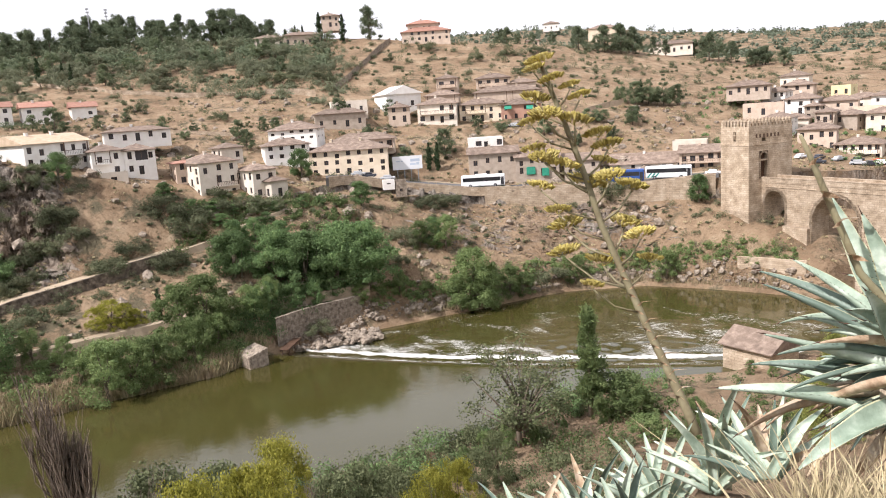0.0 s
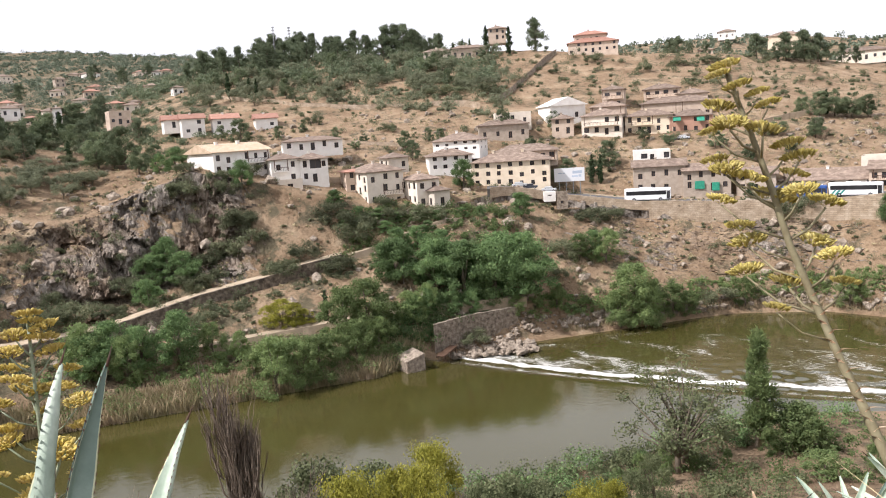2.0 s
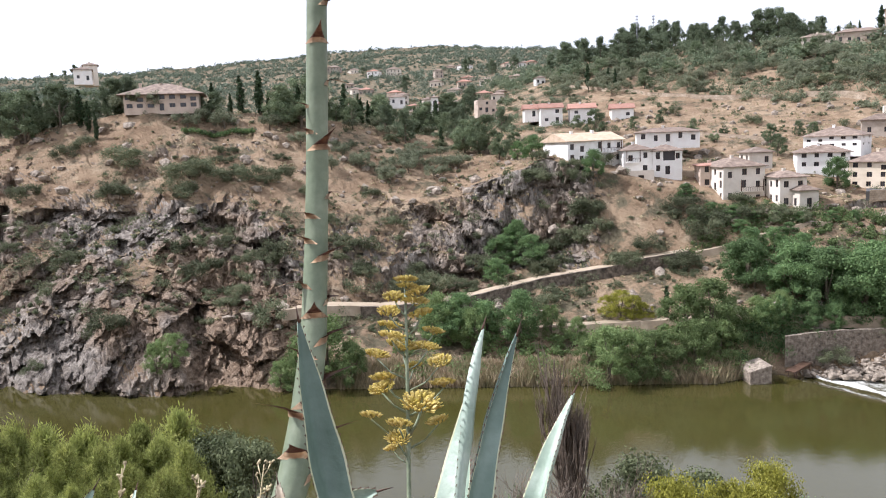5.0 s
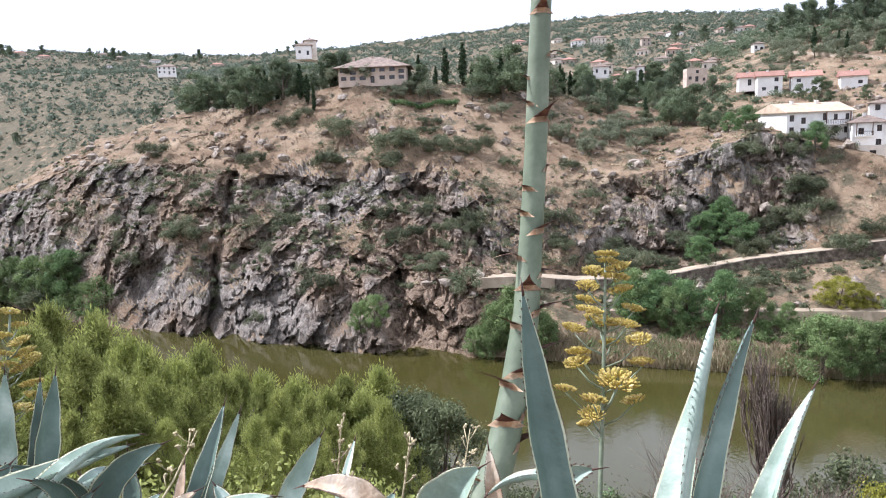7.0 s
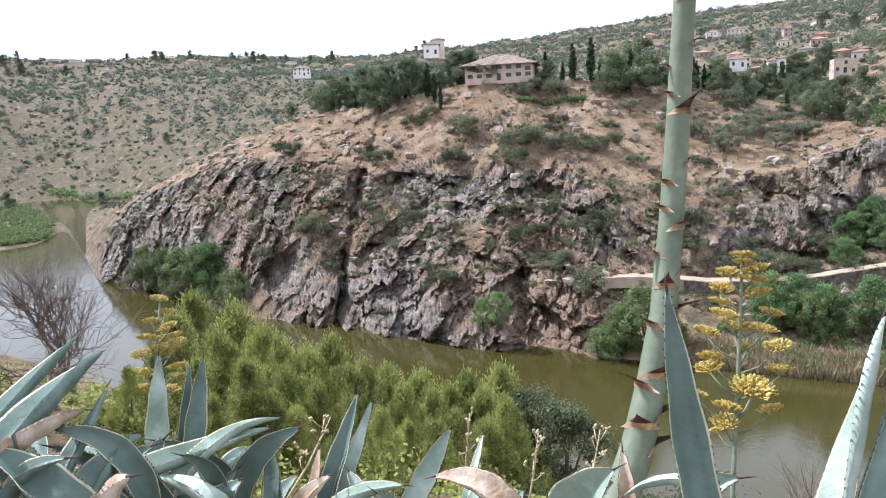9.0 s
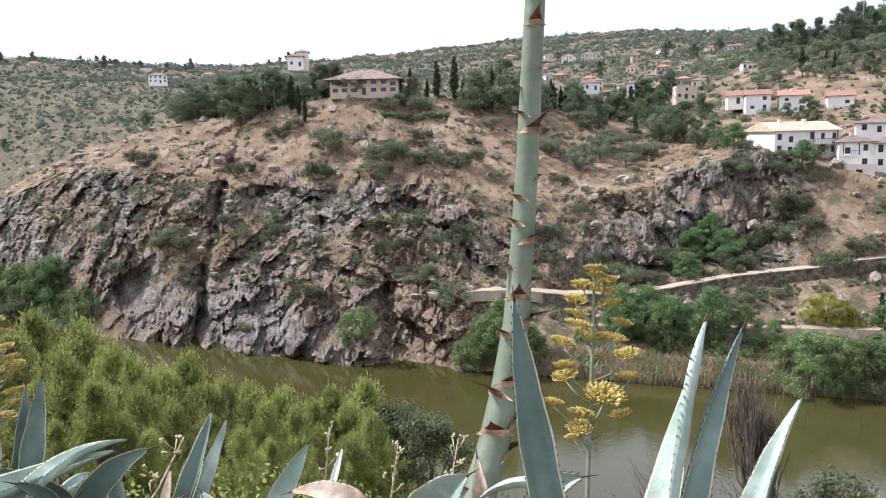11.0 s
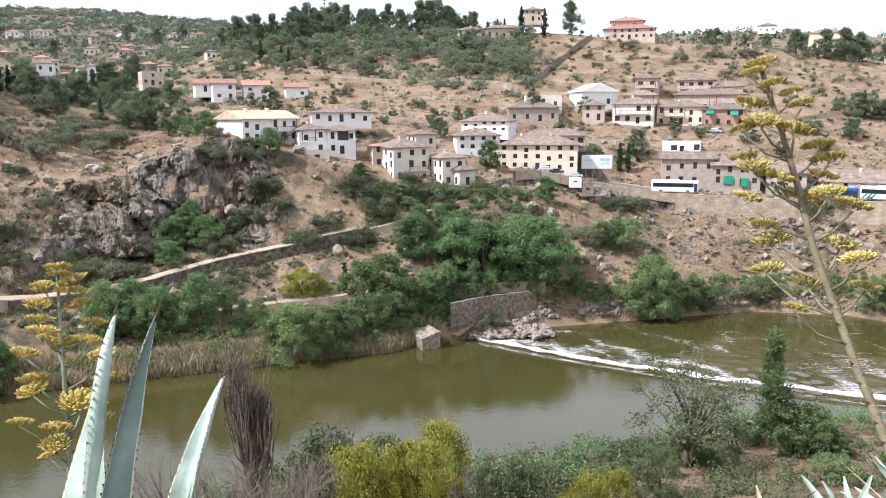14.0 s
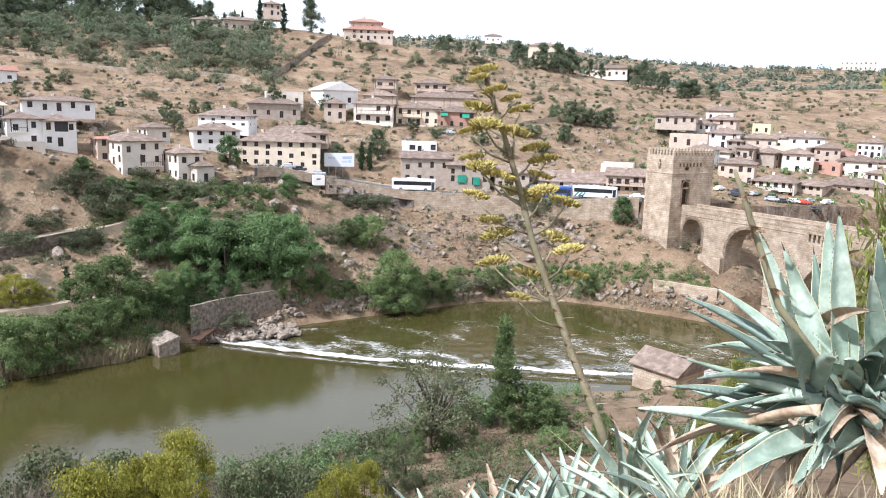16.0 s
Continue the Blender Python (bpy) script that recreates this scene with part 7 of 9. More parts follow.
scatter("green_terrace", "green gardens below the cream house", "scrub", 160, 24, lambda r: (-20 + 13 * r.random(), 188 + 17 * r.random()), LEAF_WILLOW, 1.4, 90, 0.3)
scatter("near_scrub", "mixed scrub on the near slope", "scrub", 420, 21, lambda r: (-60 + 74 * r.random(), 44 + 54 * r.random()), LEAF_GREY, 1.25, 110, 0.2)
scatter("near_scrub_green", "green scrub on the near slope", "scrub", 140, 22, lambda r: (-95 + 40 * r.random(), 24 + 45 * r.random()), LEAF_TAMARISK, 1.2, 80, 0.22)
scatter("near_shore_shrubs", "grey-green shrubs along the near shore", "scrub", 300, 46, lambda r: (lambda az: (az, float(np.interp(az, BEARING, NEAR_D)) - 2 - 16 * r.random()))(-50 + 60 * r.random()), LEAF_GREY, 1.5, 120, 0.24)
scatter("near_shore_green", "green bushes along the near shore", "scrub", 130, 47, lambda r: (lambda az: (az, float(np.interp(az, BEARING, NEAR_D)) - 2 - 14 * r.random()))(-40 + 56 * r.random()), LEAF_OAK, 1.6, 140, 0.22)
scatter("mill_scrub", "low scrub round the mill", "scrub", 170, 26, lambda r: (4 + 24 * r.random(), 90 + 34 * r.random()), LEAF_WILLOW, 1.1, 50, 0.25)


def reed_bed(name, label, count, seed, a0, a1, depth, tall):
    rng = np.random.default_rng(seed)
    vs, fs = [], []
    for k in range(count):
        az = a0 + (a1 - a0) * rng.random()
        d = float(np.interp(az, BEARING, SHORE_D)) + depth * (rng.random() ** 1.3) - 0.8
        a = radians(az)
        x, y = CX + d * math.sin(a), CY + d * math.cos(a)
        z, h = max(-0.2, gz(x, y) - 0.1), tall * (0.5 + 0.7 * rng.random())
        t, w = rng.random() * 6.283, 0.10 + 0.08 * rng.random()
        lx, ly = rng.normal(size=2) * 0.25 * h
        i = len(vs)
        vs += [(x - w * math.cos(t), y - w * math.sin(t), z), (x + w * math.cos(t), y + w * math.sin(t), z), (x + 0.5 * lx, y + 0.5 * ly, z + 0.65 * h), (x + lx, y + ly, z + h)]
        fs += [(i, i + 1, i + 2), (i, i + 2, i + 3)]
    return tagged(mesh_object(name, vs, fs, REED), label, "reeds", kind="stuff")


reed_bed("reed_bed", "dry pinkish reeds along the far shore", 12000, 31, -46, -14.5, 6.5, 2.6)
reed_bed("reed_fringe", "thin reed fringe at the water", 2500, 32, -4, 23, 2.5, 1.2)


def boulders(name, label, count, seed, where, size, mat):
    rng = np.random.default_rng(seed)
    vs, fs = [], []
    ico = bmesh.new()
    bmesh.ops.create_icosphere(ico, subdivisions=1, radius=1)
    iv, fi = np.array([v.co[:] for v in ico.verts]), [[v.index for v in f.verts] for f in ico.faces]
    ico.free()
    for k in range(count):
        az, d = where(rng)
        p = spot(az, d)
        r = size * (0.35 + rng.random() ** 2 * 1.4)
        s = iv * (r * (0.6 + 0.8 * rng.random((len(iv), 1)))) * [1.0, 1.0, 0.75]
        i = len(vs)
        vs += (s + [p.x, p.y, max(p.z, -0.6) + r * 0.2]).tolist()
        fs += [tuple(i + q for q in f) for f in fi]
    return tagged(mesh_object(name, vs, fs, mat), label, "rocks", kind="stuff")


scatter("grass_tufts", "dry straw-coloured grass tufts on the slopes", "dry grass", 5200, 45, band(-86, 33, BANK_D, BACK_D), STRAW, 0.42, 16, 0.30)
scatter("weir_green", "dense green bushes over the river wall", "scrub", 150, 35, lambda r: (lambda az: (az, float(np.interp(az, BEARING, SHORE_D)) + 3 + 9 * r.random()))(-17 + 9 * r.random()), LEAF_OAK, 1.5, 130, 0.28)
scatter("cliff_foot_green", "green shrubs at the foot of the gorge wall", "scrub", 90, 36, lambda r: (lambda az: (az, float(np.interp(az, BEARING, SHORE_D)) + 1 + 7 * r.random()))(-83 + 7 * r.random()), LEAF_WILLOW, 1.9, 150, 0.34)
scatter("path_scrub", "dry scrub growing against the path wall", "scrub", 150, 38, lambda r: (lambda az: (az, float(np.interp(az, [q[0] for q in UPPER], [q[1] for q in UPPER])) - 5 - 4 * r.random()))(-43 + 28 * r.random()), LEAF_BUSH, 0.8, 90, 0.22)
scatter("sluice_ivy", "green ivy hanging over the sluice block", "ivy", 40, 37, lambda r: (-17.2 + 2.0 * r.random(), 150 + 6 * r.random()), LEAF_OAK, 1.2, 140, 0.25)
boulders("shore_rocks", "pale broken rocks at the weir's end", 260, 41, lambda r: (-12.5 + 6.5 * r.random(), 159 + 11 * r.random()), 0.65, RUBBLE)
boulders("shore_stones", "stones along the far shore", 480, 42, lambda r: (lambda az: (az, float(np.interp(az, BEARING, SHORE_D)) + 2.5 * r.random()))(-8 + 33 * r.random()), 0.6, RUBBLE)
boulders("slope_rocks", "rock outcrops on the slopes", 700, 43, band(-84, 16, BANK_D, CREST_D), 1.0, RUBBLE)
boulders("hill_stones", "stones on the upper slope", 350, 44, band(-26, 30, CREST_D, BACK_D), 0.9, RUBBLE)


# ---- agaves on the edge of the lookout ----
def agave_leaf(root, base, tip, width, bow=0.0, mat=AGAVE, twist=0.0, side=0.0, teeth=True):
    """One thick channelled leaf from base to tip; bow lifts its middle, side swings it, in parts of its length."""
    b, t = Vector(base), Vector(tip)
    axis = t - b
    length = axis.length
    flat_side = axis.cross(Vector((0, 0, 1)))
    flat_side = (flat_side if flat_side.length > 0.05 * length else Vector((1, 0, 0))).normalized()
    up = flat_side.cross(axis).normalized()
    c = (b + t) / 2 + up * bow * length * 2 + flat_side * side * length * 2
    # upright leaves open their channel towards the lookout
    if axis.z > 0.6 * length:
        open_side = Vector((CX, CY, EYE)) - (b + t) / 2
        flat_side = axis.cross(open_side).normalized()
        up = flat_side.cross(axis).normalized()
    bm = bmesh.new()
    rows, n = [], 16
    rng = random.Random(int(abs(tip[0]) * 977 + abs(tip[1]) * 331 + width * 100))
    edge = []
    for i in range(n + 1):
        q = i / n
        p = b * (1 - q) ** 2 + c * 2 * q * (1 - q) + t * q * q
        d = ((c - b) * (1 - q) + (t - c) * q).normalized()
        s = d.cross(up)
        s = s.normalized()
        nrm = s.cross(d).normalized()
        a = radians(twist) * (q + 0.3)
        s, nrm = s * math.cos(a) + nrm * math.sin(a), nrm * math.cos(a) - s * math.sin(a)
        w = width * 0.5 * (0.72 + 0.75 * q - 0.6 * q * q) * (1 - q ** 2.6) ** 0.9 + 0.0025
        w *= 1 + 0.05 * math.sin(q * 21 + width * 90)
        th = width * 0.20 * (1 - 0.85 * q) + 0.002
        dip = w * (1.0 - 0.3 * q)
        rim = max(0.90, 1 - 0.006 / max(w, 0.006))
        ring = [p - s * w, p - s * w * rim - nrm * (dip * 0.10), p - s * w * 0.5 - nrm * (dip * 0.62), p - nrm * dip, p + s * w * 0.5 - nrm * (dip * 0.62), p + s * w * rim - nrm * (dip * 0.10), p + s * w,
                p + s * w * 0.6 - nrm * (dip * 0.75 + th * 0.8), p - nrm * (dip + th), p - s * w * 0.6 - nrm * (dip * 0.75 + th * 0.8)]
        rows.append([bm.verts.new(v) for v in ring])
        edge.append((p, s, nrm, w, d))
    for r, q in zip(rows, rows[1:]):
        for k in range(10):
            f = bm.faces.new((r[k], q[k], q[(k + 1) % 10], r[(k + 1) % 10]))
            f.smooth, f.material_index = True, 2 if k in (0, 5) else 0
    for v in (rows[0], rows[-1][::-1]):
        bm.faces.new(v)
    # brown terminal spine and marginal teeth
    p, s, nrm, w, d = edge[-1]
    f0 = len(bm.faces)
    tube(bm, [p - d * 0.01, p + d * 0.045], [0.0045, 0.0008], 5)
    if teeth:
        for i in range(1, n):
            p, s, nrm, w, d = edge[i]
            for k in range(2):
                pp = p + d * (length / n) * (k * 0.5 + rng.uniform(-0.1, 0.1))
                for sg in (-1, 1):
                    e = pp + s * sg * (w - 0.001)
                    v = [bm.verts.new(x) for x in (e - d * 0.005, e + d * 0.005, e + s * sg * 0.0055 + d * 0.003)]
                    bm.faces.new(v)
    bm.faces.ensure_lookup_table()
    for f in bm.faces[f0:]:
        f.material_index = 1
    return part("leaf", bm, [mat, SPINE, AGAVE_EDGE if mat is not AGAVE_DRY else mat], root)


def agave(label):
    return tagged(new("agave_plant"), label, "agave", group="agaves at the lookout")


def flower_stalk(name, label, points, radii, mat):
    root = tagged(new(name), label, "agave stalk")
    bm = bmesh.new()
    tube(bm, points, radii, 14)
    part("stem", bm, mat, root)
    return root


def bract(root, p, way, size, droop, mat=BRACT):
    """A dry papery scale clasping the stem, its tip curling away."""
    p, way, size = Vector(p), Vector(way).normalized(), size * 1.25
    up = Vector((0, 0, 1))
    s = way.cross(up).normalized()
    bm = bmesh.new()
    rows = []
    for i in range(8):
        q = i / 7
        w = size * (0.62 * (1 - q) ** 1.7 + 0.012)
        out = way * (0.006 + size * (0.22 * q + 1.9 * max(0, q - 0.3) ** 1.15))
        z = up * size * (0.85 * q - 1.3 * droop * max(0, q - 0.35) ** 1.5)
        c = p + out + z
        back = way * (w * 0.55)
        rows.append([bm.verts.new(c - s * w - back), bm.verts.new(c - s * w * 0.5 - back * 0.2), bm.verts.new(c), bm.verts.new(c + s * w * 0.5 - back * 0.2), bm.verts.new(c + s * w - back)])
    for r, q in zip(rows, rows[1:]):
        for k in range(4):
            bm.faces.new((r[k], r[k + 1], q[k + 1], q[k])).smooth = True
    for f in bm.faces:
        f.material_index = 1 if f.calc_center_median().z < p.z + size * 0.27 else 0
    bmesh.ops.solidify(bm, geom=bm.faces[:], thickness=0.003)
    part("bract", bm, [mat, BRACT_BASE], root)


UMBELS = {}


def umbel_mesh(form, mat):
    """A flat-topped cluster of upright tubular flowers, one unit across."""
    key = (form, mat.name)
    if key not in UMBELS:
        rng = np.random.default_rng(60 + form)
        vs, fs = [], []
        for k in range(110):
            a, r = rng.random() * 6.283, 0.5 * math.sqrt(rng.random())
            x, y = r * math.cos(a), r * math.sin(a)
            z = 0.16 * (1 - (r / 0.5) ** 2) + rng.normal() * 0.02
            h, w = 0.16 + 0.08 * rng.random(), 0.042 + 0.018 * rng.random()
            lx, ly = x * 0.35 + rng.normal() * 0.03, y * 0.35 + rng.normal() * 0.03
            i = len(vs)
            for q, ww in ((0.0, 0.5), (0.7, 1.1), (1.0, 0.75)):
                for c in range(4):
                    t = c * 1.571 + a
                    vs.append((x + lx * q + ww * w * math.cos(t), y + ly * q + ww * w * math.sin(t), z + h * q))
            for lv in (0, 4):
                for c in range(4):
                    fs.append((i + lv + c, i + lv + (c + 1) % 4, i + lv + 4 + (c + 1) % 4, i + lv + 4 + c))
            fs.append((i + 8, i + 9, i + 10, i + 11))
            for c in range(1):  # stamens
                t = rng.random() * 6.283
                j = len(vs)
                e = (x + lx * 1.5 + 0.03 * math.cos(t), y + ly * 1.5 + 0.03 * math.sin(t), z + h * 1.25)
                vs += [(x + lx, y + ly, z + h * 0.9), (x + lx + 0.012, y + ly, z + h * 0.9), e]
                fs.append((j, j + 1, j + 2))
        for k in range(14):  # pedicels under the cluster
            a, r = rng.random() * 6.283, 0.42 * math.sqrt(rng.random())
            j = len(vs)
            vs += [(0.012, 0, -0.16), (-0.012, 0, -0.16), (r * math.cos(a) - 0.012, r * math.sin(a), 0.06), (r * math.cos(a) + 0.012, r * math.sin(a), 0.06)]
            fs.append((j, j + 1, j + 2, j + 3))
        me = bpy.data.meshes.new("flower_head")
        me.from_pydata(vs, [], fs)
        me.materials.append(mat)
        UMBELS[key] = me
    return UMBELS[key]


def flower_branch(root, start, end, size, mat, stem=STALK_OLD):
    s, e = Vector(start), Vector(end)
    low = e - Vector((0, 0, size * 0.15))
    mid = s * 0.45 + low * 0.55 - Vector((0, 0, 0.12 * (low - s).length))
    r = 0.055 * size
    bm = bmesh.new()
    tube(bm, [s, mid, low], [r, r * 0.8, r * 0.7], 6)
    br = part("branch", bm, stem, root)
    k = int(abs(end[0] * 37 + end[2] * 91)) % 3
    shared("flower_head", umbel_mesh(k, mat), br, Matrix.Translation(e) @ Matrix.Rotation(k * 2.1 + end[2], 4, "Z") @ Matrix.Rotation(0.25, 4, "X") @ Matrix.Diagonal((size * 0.98, size * 0.98, size * 0.86, 1)))


def dry_stem(points, seed):
    """A thin dry flowering stem with knobbly side twigs."""
    root = tagged(new("dry_stem"), "thin dry branching stem among the agaves", "dry plant", group="dry stems")
    rng = random.Random(seed)
    bm = bmesh.new()
    p = [Vector(q) for q in points]
    tube(bm, p, [0.006] * (len(p) - 1) + [0.003], 5)
    for k in range(9):
        q = p[0] * (1 - (0.45 + k * 0.06)) + p[-1] * (0.45 + k * 0.06)
        e = q + Vector((rng.uniform(-0.07, 0.07), rng.uniform(-0.07, 0.07), rng.uniform(0.02, 0.09)))
        tube(bm, [q, (q + e) / 2 - Vector((0, 0, 0.008)), e], [0.003, 0.003, 0.005], 4)
        for j in range(3):
            o = e + Vector((rng.uniform(-0.02, 0.02), rng.uniform(-0.02, 0.02), rng.uniform(-0.01, 0.02)))
            tube(bm, [e, o], [0.005, 0.007], 5)
    part("stem", bm, STRAW, root)


def straw(name, label, count, seed, a0, a1, d0, d1, tall, mat=STRAW):
    rng = np.random.default_rng(seed)
    vs, fs = [], []
    for k in range(count):
        az, d = a0 + (a1 - a0) * rng.random(), d0 + (d1 - d0) * rng.random()
        a = radians(az)
        x, y = CX + d * math.sin(a), CY + d * math.cos(a)
        z, h, t, w = gz(x, y) - 0.02, tall * (0.4 + 0.8 * rng.random()), rng.random() * 6.283, 0.003 + 0.004 * rng.random()
        lx, ly = rng.normal(size=2) * 0.4 * h
        i = len(vs)
        vs += [(x - w * math.cos(t), y - w * math.sin(t), z), (x + w * math.cos(t), y + w * math.sin(t), z), (x + 0.4 * lx + w * math.cos(t), y + 0.4 * ly + w * math.sin(t), z + 0.6 * h), (x + 0.4 * lx - w * math.cos(t), y + 0.4 * ly - w * math.sin(t), z + 0.6 * h), (x + lx, y + ly, z + h)]
        fs += [(i, i + 1, i + 2, i + 3), (i + 3, i + 2, i + 4)]
    return tagged(mesh_object(name, vs, fs, mat), label, "dry grass", kind="stuff")


plant_root = agave("blue-green agave with tall flower stalk rising from it")
# this leaf stands in shadow: its shade is put into the dark skin colour
agave_leaf(plant_root, (-0.755, 1.746, 45.139), (-1.010, 1.821, 45.841), 0.120, -0.02, AGAVE_DARK, -25, 0.00)
agave_leaf(plant_root, (-1.052, 1.939, 45.034), (-0.930, 2.043, 45.242), 0.110, 0.22, AGAVE, 10, 0.00)
agave_leaf(plant_root, (-1.094, 2.009, 45.187), (-1.284, 1.892, 45.074), 0.050, 0.12, AGAVE, 0, 0.00)
agave_leaf(plant_root, (-1.449, 1.798, 44.787), (-1.363, 1.931, 45.134), 0.240, 0.20, AGAVE, 25, 0.00)
agave_leaf(plant_root, (-1.594, 1.709, 44.901), (-1.907, 1.505, 45.006), 0.130, 0.20, AGAVE_DRY, 20, 0.00)
agave_leaf(plant_root, (-1.542, 2.159, 44.709), (-1.675, 2.241, 45.012), 0.080, 0.05, AGAVE_DRY, 20, 0.00)
agave_leaf(plant_root, (-0.939, 2.104, 44.918), (-0.890, 2.119, 45.088), 0.120, 0.10, AGAVE, 0, 0.00)
agave_leaf(plant_root, (-1.490, 2.286, 44.596), (-1.698, 2.427, 44.624), 0.140, 0.10, AGAVE_DARK, 0, 0.00)
plant_root = agave("agave with three upright pointed leaves at the edge")
agave_leaf(plant_root, (-0.470, 1.737, 45.232), (-0.578, 2.143, 45.793), 0.105, 0.02, AGAVE, 88, -0.02)
agave_leaf(plant_root, (-0.418, 1.816, 45.193), (-0.504, 2.218, 45.773), 0.080, 0.01, AGAVE_DARK, -45, -0.02)
agave_leaf(plant_root, (-0.416, 2.057, 45.142), (-0.438, 2.435, 45.541), 0.075, 0.03, AGAVE, 45, -0.03)
agave_leaf(plant_root, (-0.528, 1.864, 45.169), (-0.596, 2.082, 45.499), 0.070, 0.00, AGAVE, 20, 0.00)
agave_leaf(plant_root, (-0.385, 1.850, 45.210), (-0.220, 1.912, 45.363), 0.120, 0.10, AGAVE, 0, 0.00)
plant_root = agave("broad agave with bent and upright leaves")
agave_leaf(plant_root, (-3.340, 0.684, 44.650), (-3.533, 0.788, 45.233), 0.135, 0.00, AGAVE, 20, 0.00)
agave_leaf(plant_root, (-3.225, 0.833, 44.683), (-3.392, 0.982, 45.217), 0.125, 0.00, AGAVE_DARK, -20, 0.00)
agave_leaf(plant_root, (-3.415, 0.824, 44.611), (-3.589, 0.944, 45.145), 0.090, 0.00, AGAVE_DARK, 30, 0.00)
agave_leaf(plant_root, (-2.455, 0.318, 45.068), (-2.662, 1.099, 45.051), 0.130, 0.03, AGAVE, -10, 0.00)
agave_leaf(plant_root, (-2.514, 1.038, 44.700), (-2.747, 1.109, 44.993), 0.100, 0.00, AGAVE_DARK, 40, 0.00)
agave_leaf(plant_root, (-2.183, 0.580, 44.996), (-2.440, 0.386, 45.314), 0.130, 0.02, AGAVE_DARK, 10, 0.00)
agave_leaf(plant_root, (-2.161, 0.098, 45.426), (-2.701, 0.463, 45.503), 0.150, 0.05, AGAVE_DARK, 30, 0.00)
agave_leaf(plant_root, (-2.463, 0.057, 45.392), (-2.919, 0.396, 45.535), 0.100, 0.03, AGAVE_DARK, 30, 0.00)
agave_leaf(plant_root, (-2.195, 0.232, 45.222), (-2.473, 0.452, 45.427), 0.090, 0.02, AGAVE_DARK, 40, 0.00)
agave_leaf(plant_root, (-1.842, 0.346, 45.171), (-2.150, 0.064, 45.402), 0.170, 0.08, AGAVE_DARK, 10, 0.00)
agave_leaf(plant_root, (-2.156, 0.066, 45.418), (-2.361, 0.363, 45.392), 0.160, 0.08, AGAVE_DRY, 10, 0.00)
agave_leaf(plant_root, (-1.784, 0.308, 45.281), (-1.711, 0.430, 45.378), 0.150, 0.14, AGAVE_DRY, 0, 0.00)
agave_leaf(plant_root, (-2.923, 0.829, 44.748), (-3.396, 0.728, 44.797), 0.120, 0.16, AGAVE, 0, 0.00)
agave_leaf(plant_root, (-2.805, 0.879, 44.755), (-3.197, 1.140, 44.758), 0.120, 0.14, AGAVE_DARK, 0, 0.00)
agave_leaf(plant_root, (-2.463, 0.682, 44.908), (-2.752, 0.481, 45.020), 0.160, 0.10, AGAVE_DARK, 0, 0.00)
agave_leaf(plant_root, (-2.237, 0.699, 44.911), (-2.353, 0.883, 44.989), 0.160, 0.14, AGAVE_DARK, 0, 0.00)
agave_leaf(plant_root, (-2.363, 0.174, 45.107), (-2.865, 0.194, 45.320), 0.130, 0.05, AGAVE_DARK, 30, 0.00)
agave_leaf(plant_root, (-2.686, 0.499, 44.868), (-3.079, 0.335, 45.015), 0.120, 0.10, AGAVE_DARK, 0, 0.00)
agave_leaf(plant_root, (-2.469, 0.728, 44.783), (-2.508, 0.911, 44.968), 0.083, 0.09, AGAVE_DARK, -22, 0.00)
agave_leaf(plant_root, (-2.466, 0.587, 44.939), (-2.726, 1.163, 45.061), 0.107, 0.16, AGAVE, 10, 0.00)
agave_leaf(plant_root, (-2.352, 0.069, 45.094), (-2.735, -0.041, 45.253), 0.096, 0.22, AGAVE_DRY, 23, 0.00)
agave_leaf(plant_root, (-2.073, 0.054, 45.202), (-1.979, 0.286, 45.373), 0.103, 0.21, AGAVE_DARK, -12, 0.00)
agave_leaf(plant_root, (-2.516, 0.128, 44.977), (-2.842, -0.036, 45.113), 0.115, 0.16, AGAVE_DRY, 28, 0.00)
agave_leaf(plant_root, (-2.146, 0.041, 45.138), (-2.553, -0.269, 45.261), 0.108, 0.23, AGAVE_DARK, 3, 0.00)
agave_leaf(plant_root, (-2.732, 0.202, 44.846), (-2.909, 0.508, 44.903), 0.087, 0.19, AGAVE, 20, 0.00)
agave_leaf(plant_root, (-2.233, 0.316, 45.029), (-2.270, 0.568, 45.239), 0.130, 0.18, AGAVE_DARK, 26, 0.00)
agave_leaf(plant_root, (-2.702, 0.979, 44.612), (-2.919, 0.642, 45.013), 0.119, 0.16, AGAVE_DARK, 6, 0.00)
agave_leaf(plant_root, (-2.070, 0.273, 45.180), (-2.452, 0.547, 45.217), 0.145, 0.13, AGAVE_DARK, 29, 0.00)
agave_leaf(plant_root, (-2.214, 0.167, 45.082), (-2.566, 0.326, 45.205), 0.090, 0.16, AGAVE_DARK, 29, 0.00)
agave_leaf(plant_root, (-2.146, 0.410, 45.079), (-2.259, 0.111, 45.312), 0.084, 0.08, AGAVE_DRY, -19, 0.00)
agave_leaf(plant_root, (-2.921, 0.295, 44.691), (-3.342, 0.047, 44.932), 0.104, 0.21, AGAVE_DARK, 2, 0.00)
agave_leaf(plant_root, (-2.508, 0.525, 44.845), (-2.383, 0.238, 45.278), 0.083, 0.10, AGAVE_DARK, -18, 0.00)
agave_leaf(plant_root, (-2.318, 0.191, 45.155), (-2.350, -0.099, 45.426), 0.109, 0.19, AGAVE, -22, 0.00)
agave_leaf(plant_root, (-2.648, 0.916, 44.731), (-2.566, 1.206, 45.056), 0.141, 0.16, AGAVE_DARK, 13, 0.00)
agave_leaf(plant_root, (-2.541, 0.480, 44.924), (-2.641, 0.657, 45.117), 0.138, 0.08, AGAVE_DARK, 7, 0.00)
